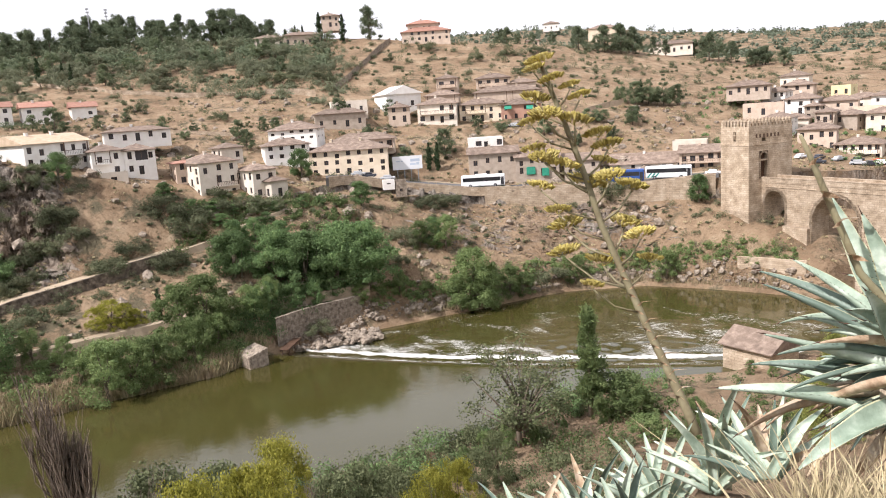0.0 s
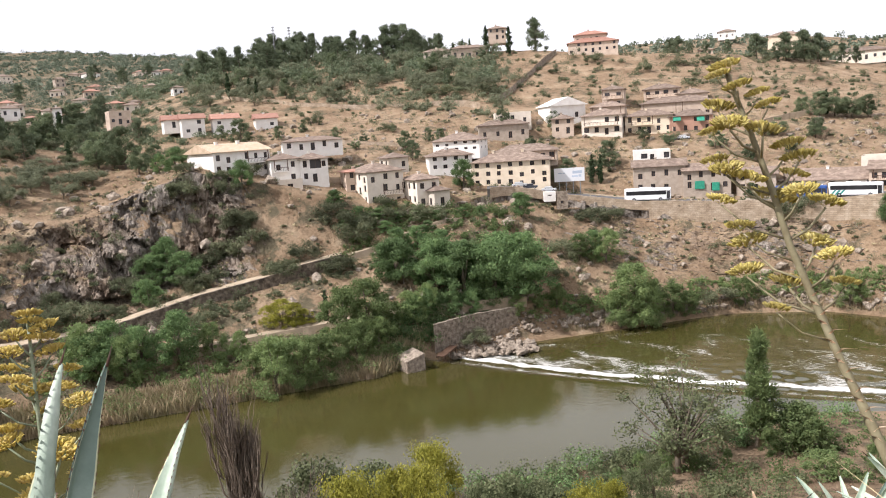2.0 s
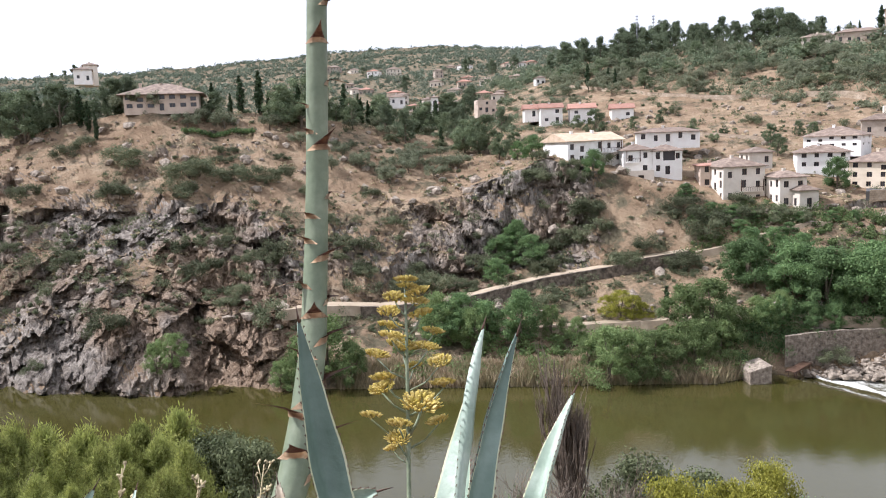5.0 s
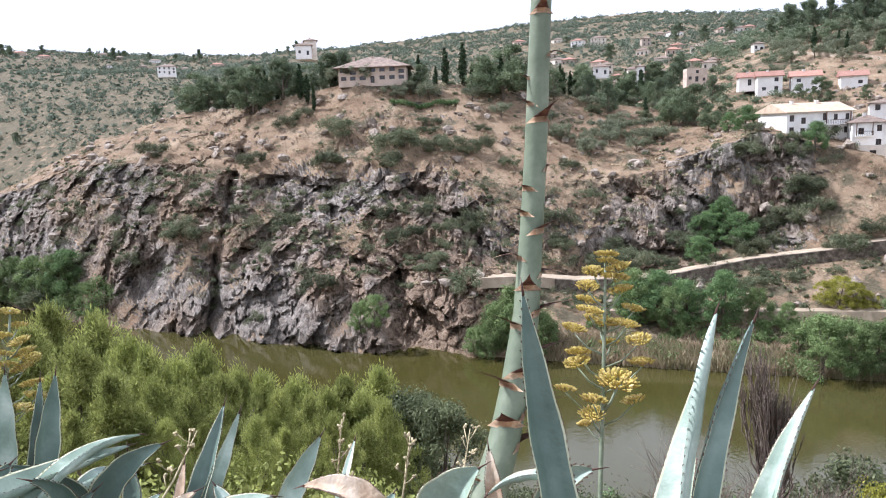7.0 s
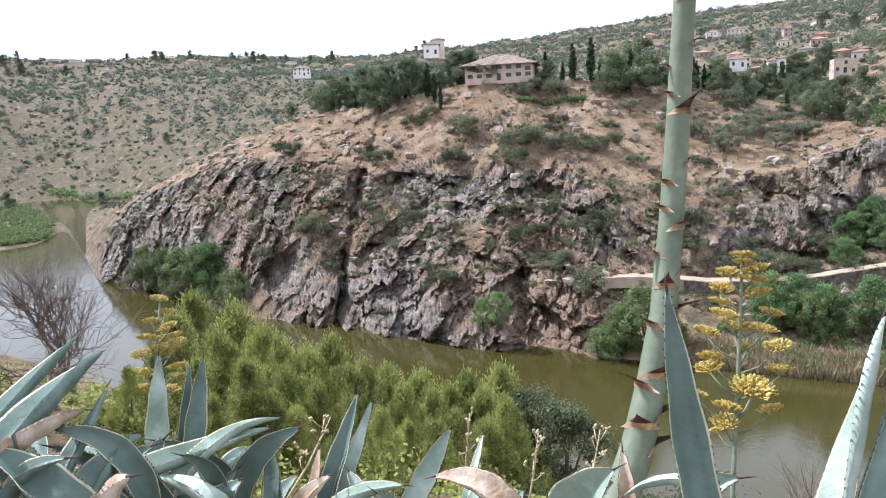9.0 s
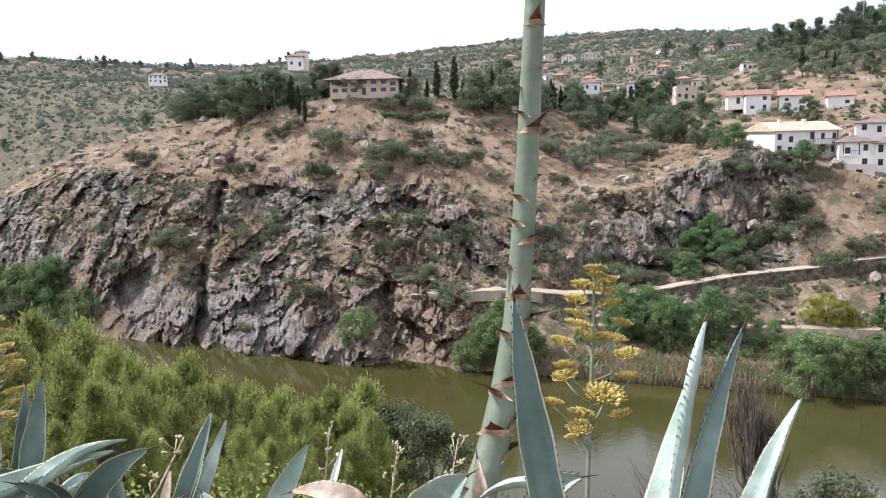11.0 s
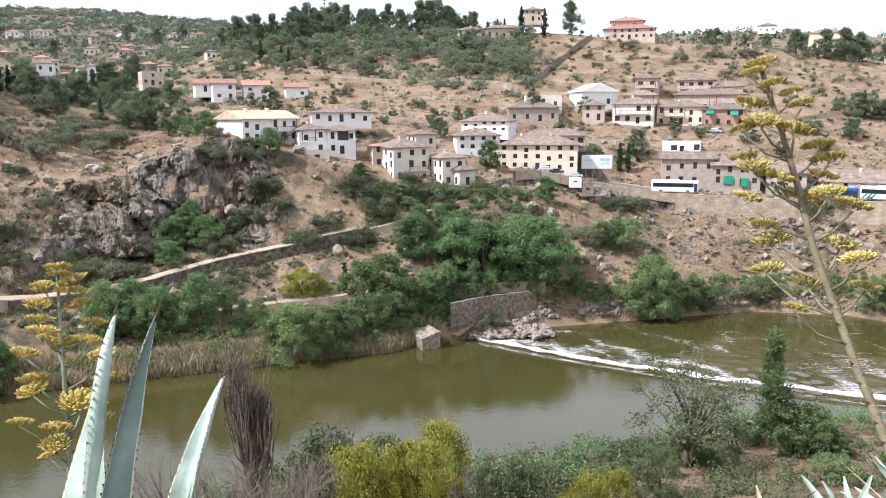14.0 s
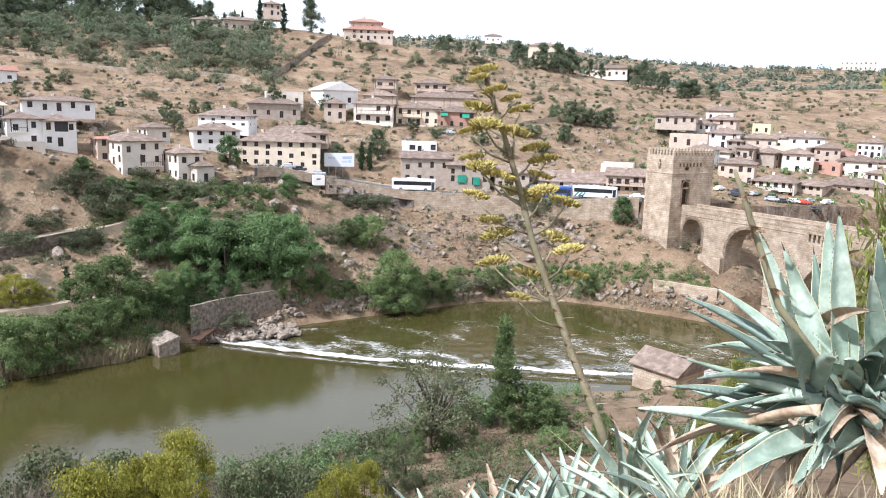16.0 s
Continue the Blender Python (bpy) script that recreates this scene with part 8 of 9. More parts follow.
agave_leaf(plant_root, (-2.763, 0.446, 44.782), (-2.846, 0.808, 44.954), 0.123, 0.12, AGAVE_DARK, 3, 0.00)
agave_leaf(plant_root, (-3.016, 0.673, 44.686), (-2.973, 1.237, 44.816), 0.098, 0.09, AGAVE, 28, 0.00)
agave_leaf(plant_root, (-2.213, 0.211, 45.062), (-2.056, -0.011, 45.375), 0.093, 0.19, AGAVE_DARK, 0, 0.00)
agave_leaf(plant_root, (-2.311, 0.473, 45.003), (-2.619, 0.126, 45.173), 0.098, 0.11, AGAVE_DARK, -21, 0.00)
agave_leaf(plant_root, (-2.421, 0.082, 44.995), (-2.241, -0.024, 45.250), 0.095, 0.15, AGAVE_DARK, 6, 0.00)
agave_leaf(plant_root, (-2.153, 0.843, 44.877), (-2.585, 0.505, 44.977), 0.108, 0.21, AGAVE, -18, 0.00)
agave_leaf(plant_root, (-2.126, 0.521, 45.060), (-2.305, 0.252, 45.363), 0.107, 0.23, AGAVE_DARK, -8, 0.00)
agave_leaf(plant_root, (-2.340, 0.789, 44.897), (-2.323, 0.666, 45.157), 0.084, 0.17, AGAVE_DARK, 15, 0.00)
agave_leaf(plant_root, (-3.035, 0.004, 44.889), (-3.465, -0.161, 45.038), 0.088, 0.15, AGAVE_DARK, 18, 0.00)
plant_root = agave("low agave with spreading pointed leaves")
agave_leaf(plant_root, (-2.620, 1.261, 44.580), (-2.839, 1.588, 45.054), 0.110, 0.00, AGAVE_DARK, 30, 0.00)
agave_leaf(plant_root, (-2.597, 1.319, 44.572), (-2.800, 1.646, 45.012), 0.085, 0.00, AGAVE, -20, 0.00)
agave_leaf(plant_root, (-2.298, 1.548, 44.634), (-2.424, 1.873, 44.943), 0.120, 0.02, AGAVE, -15, 0.00)
agave_leaf(plant_root, (-2.462, 1.267, 44.729), (-2.275, 1.549, 44.811), 0.120, 0.10, AGAVE, 0, 0.00)
agave_leaf(plant_root, (-2.549, 1.200, 44.632), (-2.826, 1.370, 44.830), 0.060, 0.02, AGAVE_DRY, 20, 0.00)
agave_leaf(plant_root, (-2.342, 1.433, 44.625), (-2.654, 1.440, 44.762), 0.100, 0.08, AGAVE_DARK, 0, 0.00)
agave_leaf(plant_root, (-2.411, 1.890, 44.473), (-2.736, 2.233, 44.721), 0.050, 0.02, AGAVE, 0, 0.00)
agave_leaf(plant_root, (-2.411, 1.890, 44.473), (-2.479, 2.132, 44.605), 0.090, 0.08, AGAVE, 0, 0.00)
agave_leaf(plant_root, (-2.497, 1.086, 44.692), (-2.503, 1.304, 44.833), 0.120, 0.12, AGAVE_DRY, 0, 0.00)
agave_leaf(plant_root, (-2.523, 0.946, 44.674), (-2.816, 1.246, 44.726), 0.120, 0.08, AGAVE_DARK, 0, 0.00)
agave_leaf(plant_root, (-2.101, 1.479, 44.671), (-2.149, 1.365, 44.882), 0.120, 0.08, AGAVE, 0, 0.00)
agave_leaf(plant_root, (-2.137, 1.935, 44.502), (-2.311, 2.183, 44.599), 0.100, 0.08, AGAVE_DARK, 0, 0.00)
plant_root = agave("large blue-grey agave with arching spiny leaves")
agave_leaf(plant_root, (3.387, 4.449, 44.839), (3.366, 4.691, 45.780), 0.170, 0.00, AGAVE, 20, 0.00)
agave_leaf(plant_root, (3.435, 4.421, 44.849), (3.310, 4.496, 45.837), 0.160, 0.00, AGAVE, -15, 0.00)
agave_leaf(plant_root, (3.362, 4.462, 44.834), (3.408, 4.867, 45.557), 0.130, 0.00, AGAVE_DARK, 20, 0.00)
agave_leaf(plant_root, (3.385, 4.439, 44.809), (3.121, 4.690, 45.605), 0.160, 0.00, AGAVE, 10, 0.00)
agave_leaf(plant_root, (3.335, 4.466, 44.799), (3.076, 4.952, 45.680), 0.170, -0.02, AGAVE, 0, 0.00)
agave_leaf(plant_root, (3.569, 4.308, 44.793), (3.339, 4.195, 45.565), 0.150, 0.00, AGAVE, -10, 0.00)
agave_leaf(plant_root, (3.602, 4.286, 44.802), (3.529, 4.458, 45.715), 0.150, 0.00, AGAVE_DARK, 10, 0.00)
agave_leaf(plant_root, (3.636, 4.265, 44.810), (3.532, 4.224, 45.812), 0.170, 0.00, AGAVE, 0, 0.00)
agave_leaf(plant_root, (3.433, 4.411, 44.820), (2.734, 5.132, 45.210), 0.130, 0.07, AGAVE_DARK, 0, 0.00)
agave_leaf(plant_root, (3.387, 4.449, 44.839), (2.837, 4.890, 45.322), 0.120, 0.05, AGAVE, 10, 0.00)
agave_leaf(plant_root, (3.360, 4.453, 44.804), (2.640, 4.835, 45.200), 0.120, 0.06, AGAVE_DARK, -10, 0.00)
agave_leaf(plant_root, (3.387, 4.449, 44.839), (2.849, 5.104, 44.875), 0.110, 0.16, AGAVE, 0, 0.00)
agave_leaf(plant_root, (3.596, 4.262, 44.730), (2.512, 4.497, 45.006), 0.140, 0.02, AGAVE, -15, 0.00)
agave_leaf(plant_root, (3.361, 4.345, 44.546), (2.220, 4.405, 44.750), 0.150, 0.05, AGAVE, 10, 0.00)
agave_leaf(plant_root, (3.275, 4.453, 44.669), (2.533, 4.741, 44.752), 0.120, 0.08, AGAVE_DARK, 0, 0.00)
agave_leaf(plant_root, (3.512, 4.296, 44.667), (2.417, 3.868, 44.521), 0.170, 0.10, AGAVE, 20, 0.00)
agave_leaf(plant_root, (3.385, 4.439, 44.809), (3.148, 5.055, 44.805), 0.120, 0.20, AGAVE, 0, 0.00)
agave_leaf(plant_root, (3.337, 4.476, 44.829), (3.104, 5.234, 44.940), 0.100, 0.10, AGAVE_DARK, 0, 0.00)
agave_leaf(plant_root, (3.573, 4.327, 44.852), (3.446, 4.949, 44.989), 0.160, 0.25, AGAVE, 0, 0.00)
agave_leaf(plant_root, (3.569, 4.308, 44.793), (3.335, 3.884, 45.305), 0.160, 0.20, AGAVE_DARK, 0, 0.00)
agave_leaf(plant_root, (3.608, 4.260, 44.747), (2.809, 3.816, 44.582), 0.180, 0.10, AGAVE, 10, 0.00)
agave_leaf(plant_root, (3.517, 4.316, 44.724), (3.082, 3.546, 44.662), 0.150, 0.12, AGAVE_DRY, 0, 0.00)
agave_leaf(plant_root, (3.418, 4.350, 44.644), (2.717, 4.231, 44.568), 0.130, 0.10, AGAVE, 0, 0.00)
agave_leaf(plant_root, (3.423, 4.371, 44.702), (2.949, 4.405, 44.689), 0.140, 0.14, AGAVE_DARK, 0, 0.00)
agave_leaf(plant_root, (3.328, 4.436, 44.709), (2.781, 4.945, 44.656), 0.100, 0.05, AGAVE_DRY, 0, 0.00)
agave_leaf(plant_root, (3.658, 4.251, 44.815), (3.655, 4.220, 45.576), 0.160, 0.02, AGAVE, 0, 0.00)
agave_leaf(plant_root, (3.213, 4.435, 44.540), (2.719, 4.266, 44.388), 0.060, 0.04, AGAVE_DRY, 0, 0.00)
agave_leaf(plant_root, (3.489, 4.309, 44.661), (3.170, 4.291, 45.057), 0.180, 0.14, AGAVE, 0, 0.00)
agave_leaf(plant_root, (3.423, 4.371, 44.702), (3.163, 4.601, 44.886), 0.130, 0.22, AGAVE, 0, 0.00)
agave_leaf(plant_root, (3.388, 4.661, 44.525), (2.877, 4.478, 44.563), 0.150, 0.19, AGAVE, -29, 0.00)
agave_leaf(plant_root, (3.819, 4.664, 44.586), (3.717, 4.906, 44.947), 0.145, 0.08, AGAVE_DRY, 12, 0.00)
agave_leaf(plant_root, (3.317, 4.287, 44.721), (4.444, 5.338, 44.906), 0.152, 0.19, AGAVE_DRY, 12, 0.00)
agave_leaf(plant_root, (3.276, 4.375, 44.655), (2.779, 3.988, 45.352), 0.146, 0.06, AGAVE, -27, 0.00)
agave_leaf(plant_root, (3.489, 4.457, 44.697), (4.396, 4.547, 44.977), 0.145, 0.04, AGAVE, 25, 0.00)
agave_leaf(plant_root, (3.570, 4.247, 44.848), (2.973, 4.572, 44.697), 0.102, 0.16, AGAVE_DARK, 10, 0.00)
agave_leaf(plant_root, (3.568, 4.409, 44.768), (2.915, 4.413, 44.684), 0.145, 0.12, AGAVE_DARK, 7, 0.00)
agave_leaf(plant_root, (3.411, 4.471, 44.737), (3.198, 4.748, 44.975), 0.094, 0.05, AGAVE, 24, 0.00)
agave_leaf(plant_root, (3.409, 4.556, 44.612), (2.798, 4.154, 45.208), 0.126, 0.12, AGAVE, 4, 0.00)
agave_leaf(plant_root, (3.668, 4.674, 44.617), (3.362, 4.034, 45.276), 0.139, 0.04, AGAVE, 16, 0.00)
agave_leaf(plant_root, (3.690, 4.460, 44.586), (2.928, 4.643, 44.451), 0.141, 0.17, AGAVE_DRY, -12, 0.00)
agave_leaf(plant_root, (3.576, 4.554, 44.641), (3.740, 4.117, 45.192), 0.131, 0.13, AGAVE_DRY, 1, 0.00)
agave_leaf(plant_root, (3.535, 4.508, 44.480), (3.212, 3.846, 45.222), 0.160, 0.16, AGAVE_DARK, -1, 0.00)
agave_leaf(plant_root, (3.465, 4.276, 44.741), (3.298, 5.077, 44.109), 0.133, 0.17, AGAVE, -8, 0.00)
agave_leaf(plant_root, (3.577, 4.439, 44.683), (3.293, 4.760, 45.016), 0.109, 0.17, AGAVE, -2, 0.00)
agave_leaf(plant_root, (3.350, 4.380, 44.762), (4.115, 4.478, 44.641), 0.138, 0.05, AGAVE_DRY, -8, 0.00)
agave_leaf(plant_root, (3.583, 4.547, 44.621), (3.710, 5.024, 45.131), 0.130, 0.05, AGAVE_DRY, -5, 0.00)
agave_leaf(plant_root, (3.634, 4.618, 44.490), (3.306, 5.002, 44.720), 0.118, 0.15, AGAVE, 2, 0.00)
agave_leaf(plant_root, (3.504, 4.357, 44.630), (2.698, 4.923, 44.276), 0.098, 0.18, AGAVE_DRY, -9, 0.00)
agave_leaf(plant_root, (3.319, 4.297, 44.729), (4.213, 4.735, 44.705), 0.154, 0.08, AGAVE_DRY, 0, 0.00)
agave_leaf(plant_root, (3.361, 4.923, 44.743), (3.299, 4.108, 45.386), 0.119, 0.13, AGAVE_DRY, 16, 0.00)
agave_leaf(plant_root, (3.601, 4.555, 44.808), (3.225, 5.013, 44.649), 0.147, 0.08, AGAVE_DRY, -20, 0.00)
agave_leaf(plant_root, (3.303, 4.361, 44.618), (4.110, 4.182, 44.957), 0.144, 0.06, AGAVE, 1, 0.00)
agave_leaf(plant_root, (3.416, 4.542, 44.539), (2.808, 5.095, 44.606), 0.146, 0.04, AGAVE, 14, 0.00)
agave_leaf(plant_root, (3.511, 4.535, 44.611), (3.643, 4.425, 44.867), 0.113, 0.17, AGAVE_DARK, 13, 0.00)
agave_leaf(plant_root, (3.289, 4.531, 44.630), (2.945, 3.785, 45.241), 0.126, 0.14, AGAVE, -4, 0.00)
agave_leaf(plant_root, (3.233, 4.494, 44.646), (2.984, 3.777, 44.787), 0.090, 0.04, AGAVE_DARK, -26, 0.00, False)
agave_leaf(plant_root, (3.411, 4.283, 44.693), (2.713, 4.375, 44.434), 0.076, 0.09, AGAVE_DARK, -29, 0.00, False)
agave_leaf(plant_root, (2.944, 3.919, 44.959), (2.842, 4.638, 44.491), 0.089, 0.04, AGAVE_DRY, 4, 0.00, False)
agave_leaf(plant_root, (3.708, 4.409, 44.633), (3.277, 4.287, 44.230), 0.053, 0.09, AGAVE_DRY, 8, 0.00, False)
agave_leaf(plant_root, (3.208, 4.291, 44.641), (2.698, 3.971, 44.333), 0.090, 0.03, AGAVE_DRY, -12, 0.00, False)
agave_leaf(plant_root, (3.078, 4.268, 44.665), (2.680, 4.344, 44.231), 0.077, 0.08, AGAVE_DRY, 1, 0.00, False)
agave_leaf(plant_root, (3.165, 4.361, 44.725), (2.390, 4.574, 44.396), 0.107, 0.10, AGAVE_DRY, -12, 0.00, False)
agave_leaf(plant_root, (3.235, 4.172, 44.750), (3.047, 4.191, 44.387), 0.087, 0.07, AGAVE_DRY, 18, 0.00, False)
agave_leaf(plant_root, (3.339, 4.363, 44.821), (2.552, 4.404, 44.691), 0.065, 0.09, AGAVE_DARK, -14, 0.00, False)
agave_leaf(plant_root, (3.633, 4.481, 44.598), (3.690, 3.882, 44.503), 0.093, 0.03, AGAVE_DRY, -8, 0.00, False)
agave_leaf(plant_root, (3.455, 4.500, 44.753), (3.238, 3.734, 44.817), 0.063, 0.08, AGAVE_DRY, -15, 0.00, False)
agave_leaf(plant_root, (3.241, 4.318, 44.843), (2.811, 4.149, 44.462), 0.059, 0.04, AGAVE_DARK, -20, 0.00, False)
agave_leaf(plant_root, (3.469, 4.422, 44.615), (2.637, 4.054, 44.624), 0.064, 0.11, AGAVE_DARK, -28, 0.00, False)
agave_leaf(plant_root, (3.043, 4.232, 44.758), (2.900, 3.954, 44.407), 0.098, 0.03, AGAVE_DRY, -26, 0.00, False)
agave_leaf(plant_root, (3.489, 4.547, 44.694), (2.920, 4.035, 44.618), 0.084, 0.03, AGAVE_DARK, 7, 0.00, False)
agave_leaf(plant_root, (3.327, 4.313, 44.760), (3.232, 4.102, 44.492), 0.075, 0.09, AGAVE_DARK, -24, 0.00, False)
inner = random.Random(8)
for k in range(46):
    turn, lean, size = radians(inner.uniform(120, 330)), inner.uniform(-0.25, 0.75), inner.uniform(0.45, 0.9)
    b = Vector((3.48 + inner.uniform(-0.08, 0.08), 4.40 + inner.uniform(-0.08, 0.08), 44.62 + inner.uniform(0, 0.2)))
    reach = size * math.cos(lean)
    agave_leaf(plant_root, b, b + Vector((reach * math.cos(turn), reach * math.sin(turn), size * math.sin(lean))), inner.uniform(0.08, 0.13), inner.uniform(0.02, 0.16), inner.choice((AGAVE, AGAVE, AGAVE, AGAVE_DARK, AGAVE_DRY)), inner.uniform(-30, 30), inner.uniform(-0.04, 0.04))
plant_root = agave("cluster of small pale agaves on the slope")
agave_leaf(plant_root, (2.614, 5.606, 43.498), (2.865, 4.999, 44.068), 0.062, 0.08, AGAVE, -3, 0.00, False)
agave_leaf(plant_root, (2.597, 5.615, 43.494), (3.135, 5.514, 43.839), 0.080, 0.05, AGAVE, -6, 0.00, False)
agave_leaf(plant_root, (2.653, 5.668, 43.464), (3.037, 5.590, 43.934), 0.057, 0.08, AGAVE, -13, 0.00, False)
agave_leaf(plant_root, (2.667, 5.674, 43.461), (3.304, 6.003, 43.928), 0.064, 0.08, AGAVE, -21, 0.00, False)
agave_leaf(plant_root, (2.647, 5.626, 43.487), (3.128, 5.969, 43.932), 0.070, 0.06, AGAVE, -15, 0.00, False)
agave_leaf(plant_root, (2.622, 5.654, 43.472), (3.036, 6.035, 44.057), 0.062, 0.08, AGAVE_DARK, 9, 0.00, False)
agave_leaf(plant_root, (2.628, 5.688, 43.454), (2.653, 5.210, 44.475), 0.084, 0.08, AGAVE, 1, 0.00, False)
agave_leaf(plant_root, (2.701, 5.613, 43.493), (2.573, 5.301, 44.195), 0.086, 0.09, AGAVE, -7, 0.00, False)
agave_leaf(plant_root, (2.597, 5.585, 43.510), (2.445, 5.458, 44.218), 0.079, 0.07, AGAVE, -10, 0.00, False)
agave_leaf(plant_root, (2.712, 5.667, 43.464), (2.548, 5.832, 44.110), 0.057, 0.07, AGAVE_DRY, 2, 0.00, False)
agave_leaf(plant_root, (2.656, 5.668, 43.464), (2.605, 6.757, 43.660), 0.068, 0.06, AGAVE, -11, 0.00, False)
agave_leaf(plant_root, (2.718, 5.688, 43.452), (2.265, 5.655, 44.105), 0.085, 0.05, AGAVE, 2, 0.00, False)
agave_leaf(plant_root, (2.695, 5.746, 43.421), (2.360, 6.325, 43.584), 0.071, 0.06, AGAVE, 18, 0.00, False)
agave_leaf(plant_root, (2.649, 5.578, 43.513), (2.199, 6.054, 43.670), 0.065, 0.05, AGAVE, -21, 0.00, False)
agave_leaf(plant_root, (2.680, 5.621, 43.489), (2.214, 5.912, 43.685), 0.087, 0.09, AGAVE, 6, 0.00, False)
agave_leaf(plant_root, (2.607, 5.616, 43.493), (2.159, 5.708, 43.666), 0.056, 0.04, AGAVE, 1, 0.00, False)
plant_root = agave("small spiky agave on the slope")
agave_leaf(plant_root, (2.271, 5.854, 43.228), (2.857, 6.161, 43.332), 0.069, 0.08, AGAVE, -24, 0.00, False)
agave_leaf(plant_root, (2.399, 5.890, 43.206), (2.711, 5.861, 43.536), 0.068, 0.08, AGAVE, 14, 0.00, False)
agave_leaf(plant_root, (2.343, 5.782, 43.268), (2.700, 5.708, 43.731), 0.067, 0.07, AGAVE, -8, 0.00, False)
agave_leaf(plant_root, (2.362, 5.844, 43.232), (2.541, 5.877, 43.659), 0.068, 0.08, AGAVE, 14, 0.00, False)
agave_leaf(plant_root, (2.271, 5.786, 43.267), (2.546, 5.882, 43.919), 0.065, 0.06, AGAVE, -10, 0.00, False)
agave_leaf(plant_root, (2.260, 5.761, 43.281), (2.637, 6.432, 43.581), 0.076, 0.05, AGAVE_DARK, -17, 0.00, False)
agave_leaf(plant_root, (2.210, 5.838, 43.238), (2.422, 6.126, 43.788), 0.078, 0.08, AGAVE, 7, 0.00, False)
agave_leaf(plant_root, (2.275, 5.804, 43.257), (2.251, 6.187, 43.730), 0.076, 0.07, AGAVE, -5, 0.00, False)
agave_leaf(plant_root, (2.310, 5.834, 43.239), (2.054, 5.966, 43.782), 0.064, 0.05, AGAVE, 8, 0.00, False)
agave_leaf(plant_root, (2.273, 5.778, 43.271), (1.997, 6.343, 43.639), 0.088, 0.06, AGAVE, 5, 0.00, False)
agave_leaf(plant_root, (2.335, 5.874, 43.216), (2.022, 6.285, 43.394), 0.067, 0.05, AGAVE, -4, 0.00, False)
agave_leaf(plant_root, (2.306, 5.925, 43.187), (1.856, 6.203, 43.451), 0.063, 0.08, AGAVE, 14, 0.00, False)
agave_leaf(plant_root, (2.215, 5.816, 43.250), (1.699, 5.799, 43.586), 0.091, 0.04, AGAVE, -18, 0.00, False)
agave_leaf(plant_root, (2.217, 5.760, 43.282), (1.854, 5.824, 43.501), 0.060, 0.09, AGAVE, 19, 0.00, False)
plant_root = agave("small spiky agave with grey-green leaves")
agave_leaf(plant_root, (1.750, 5.969, 43.027), (2.279, 6.045, 43.193), 0.084, 0.05, AGAVE, 6, 0.00, False)
agave_leaf(plant_root, (1.687, 5.947, 43.041), (2.257, 5.783, 43.516), 0.065, 0.06, AGAVE, 5, 0.00, False)
agave_leaf(plant_root, (1.801, 6.066, 42.969), (2.252, 6.533, 43.237), 0.064, 0.07, AGAVE, -12, 0.00, False)
agave_leaf(plant_root, (1.817, 5.964, 43.029), (2.257, 6.704, 43.305), 0.071, 0.07, AGAVE_DARK, -11, 0.00, False)
agave_leaf(plant_root, (1.815, 6.201, 42.889), (2.018, 5.992, 43.661), 0.063, 0.07, AGAVE_DARK, -2, 0.00, False)
agave_leaf(plant_root, (1.640, 6.000, 43.011), (1.853, 6.067, 43.556), 0.060, 0.04, AGAVE_DARK, 0, 0.00, False)
agave_leaf(plant_root, (1.782, 6.096, 42.951), (1.913, 6.791, 43.108), 0.084, 0.07, AGAVE, -25, 0.00, False)
agave_leaf(plant_root, (1.804, 6.134, 42.928), (1.689, 6.325, 43.530), 0.082, 0.05, AGAVE_DRY, 1, 0.00, False)
agave_leaf(plant_root, (1.744, 6.016, 43.000), (1.559, 5.996, 43.526), 0.081, 0.06, AGAVE, -24, 0.00, False)
agave_leaf(plant_root, (1.746, 6.148, 42.921), (1.574, 6.595, 43.212), 0.080, 0.08, AGAVE, 23, 0.00, False)
agave_leaf(plant_root, (1.744, 6.153, 42.918), (1.539, 6.905, 43.003), 0.073, 0.06, AGAVE_DRY, -4, 0.00, False)
agave_leaf(plant_root, (1.781, 6.006, 43.005), (1.418, 6.565, 43.090), 0.081, 0.06, AGAVE, -15, 0.00, False)
agave_leaf(plant_root, (1.704, 6.062, 42.973), (1.221, 6.080, 43.345), 0.069, 0.04, AGAVE, -20, 0.00, False)
agave_leaf(plant_root, (1.767, 5.936, 43.047), (1.220, 6.414, 43.056), 0.057, 0.05, AGAVE_DRY, 15, 0.00, False)
plant_root = agave("grey-green agave among dry leaves")
agave_leaf(plant_root, (2.882, 5.299, 43.745), (3.165, 5.021, 44.057), 0.066, 0.08, AGAVE_DRY, 1, 0.00, False)
agave_leaf(plant_root, (2.872, 5.193, 43.801), (3.297, 5.426, 43.977), 0.081, 0.05, AGAVE, -8, 0.00, False)
agave_leaf(plant_root, (2.789, 5.078, 43.862), (3.222, 5.267, 44.226), 0.084, 0.09, AGAVE, 10, 0.00, False)
agave_leaf(plant_root, (2.850, 5.125, 43.837), (3.218, 5.449, 44.053), 0.082, 0.09, AGAVE, 1, 0.00, False)
agave_leaf(plant_root, (2.917, 5.341, 43.723), (3.204, 5.526, 44.141), 0.064, 0.08, AGAVE_DARK, -15, 0.00, False)
agave_leaf(plant_root, (2.872, 5.262, 43.765), (3.232, 5.906, 44.094), 0.061, 0.07, AGAVE, 24, 0.00, False)
agave_leaf(plant_root, (2.918, 5.353, 43.717), (2.959, 5.420, 44.252), 0.065, 0.04, AGAVE_DARK, 23, 0.00, False)
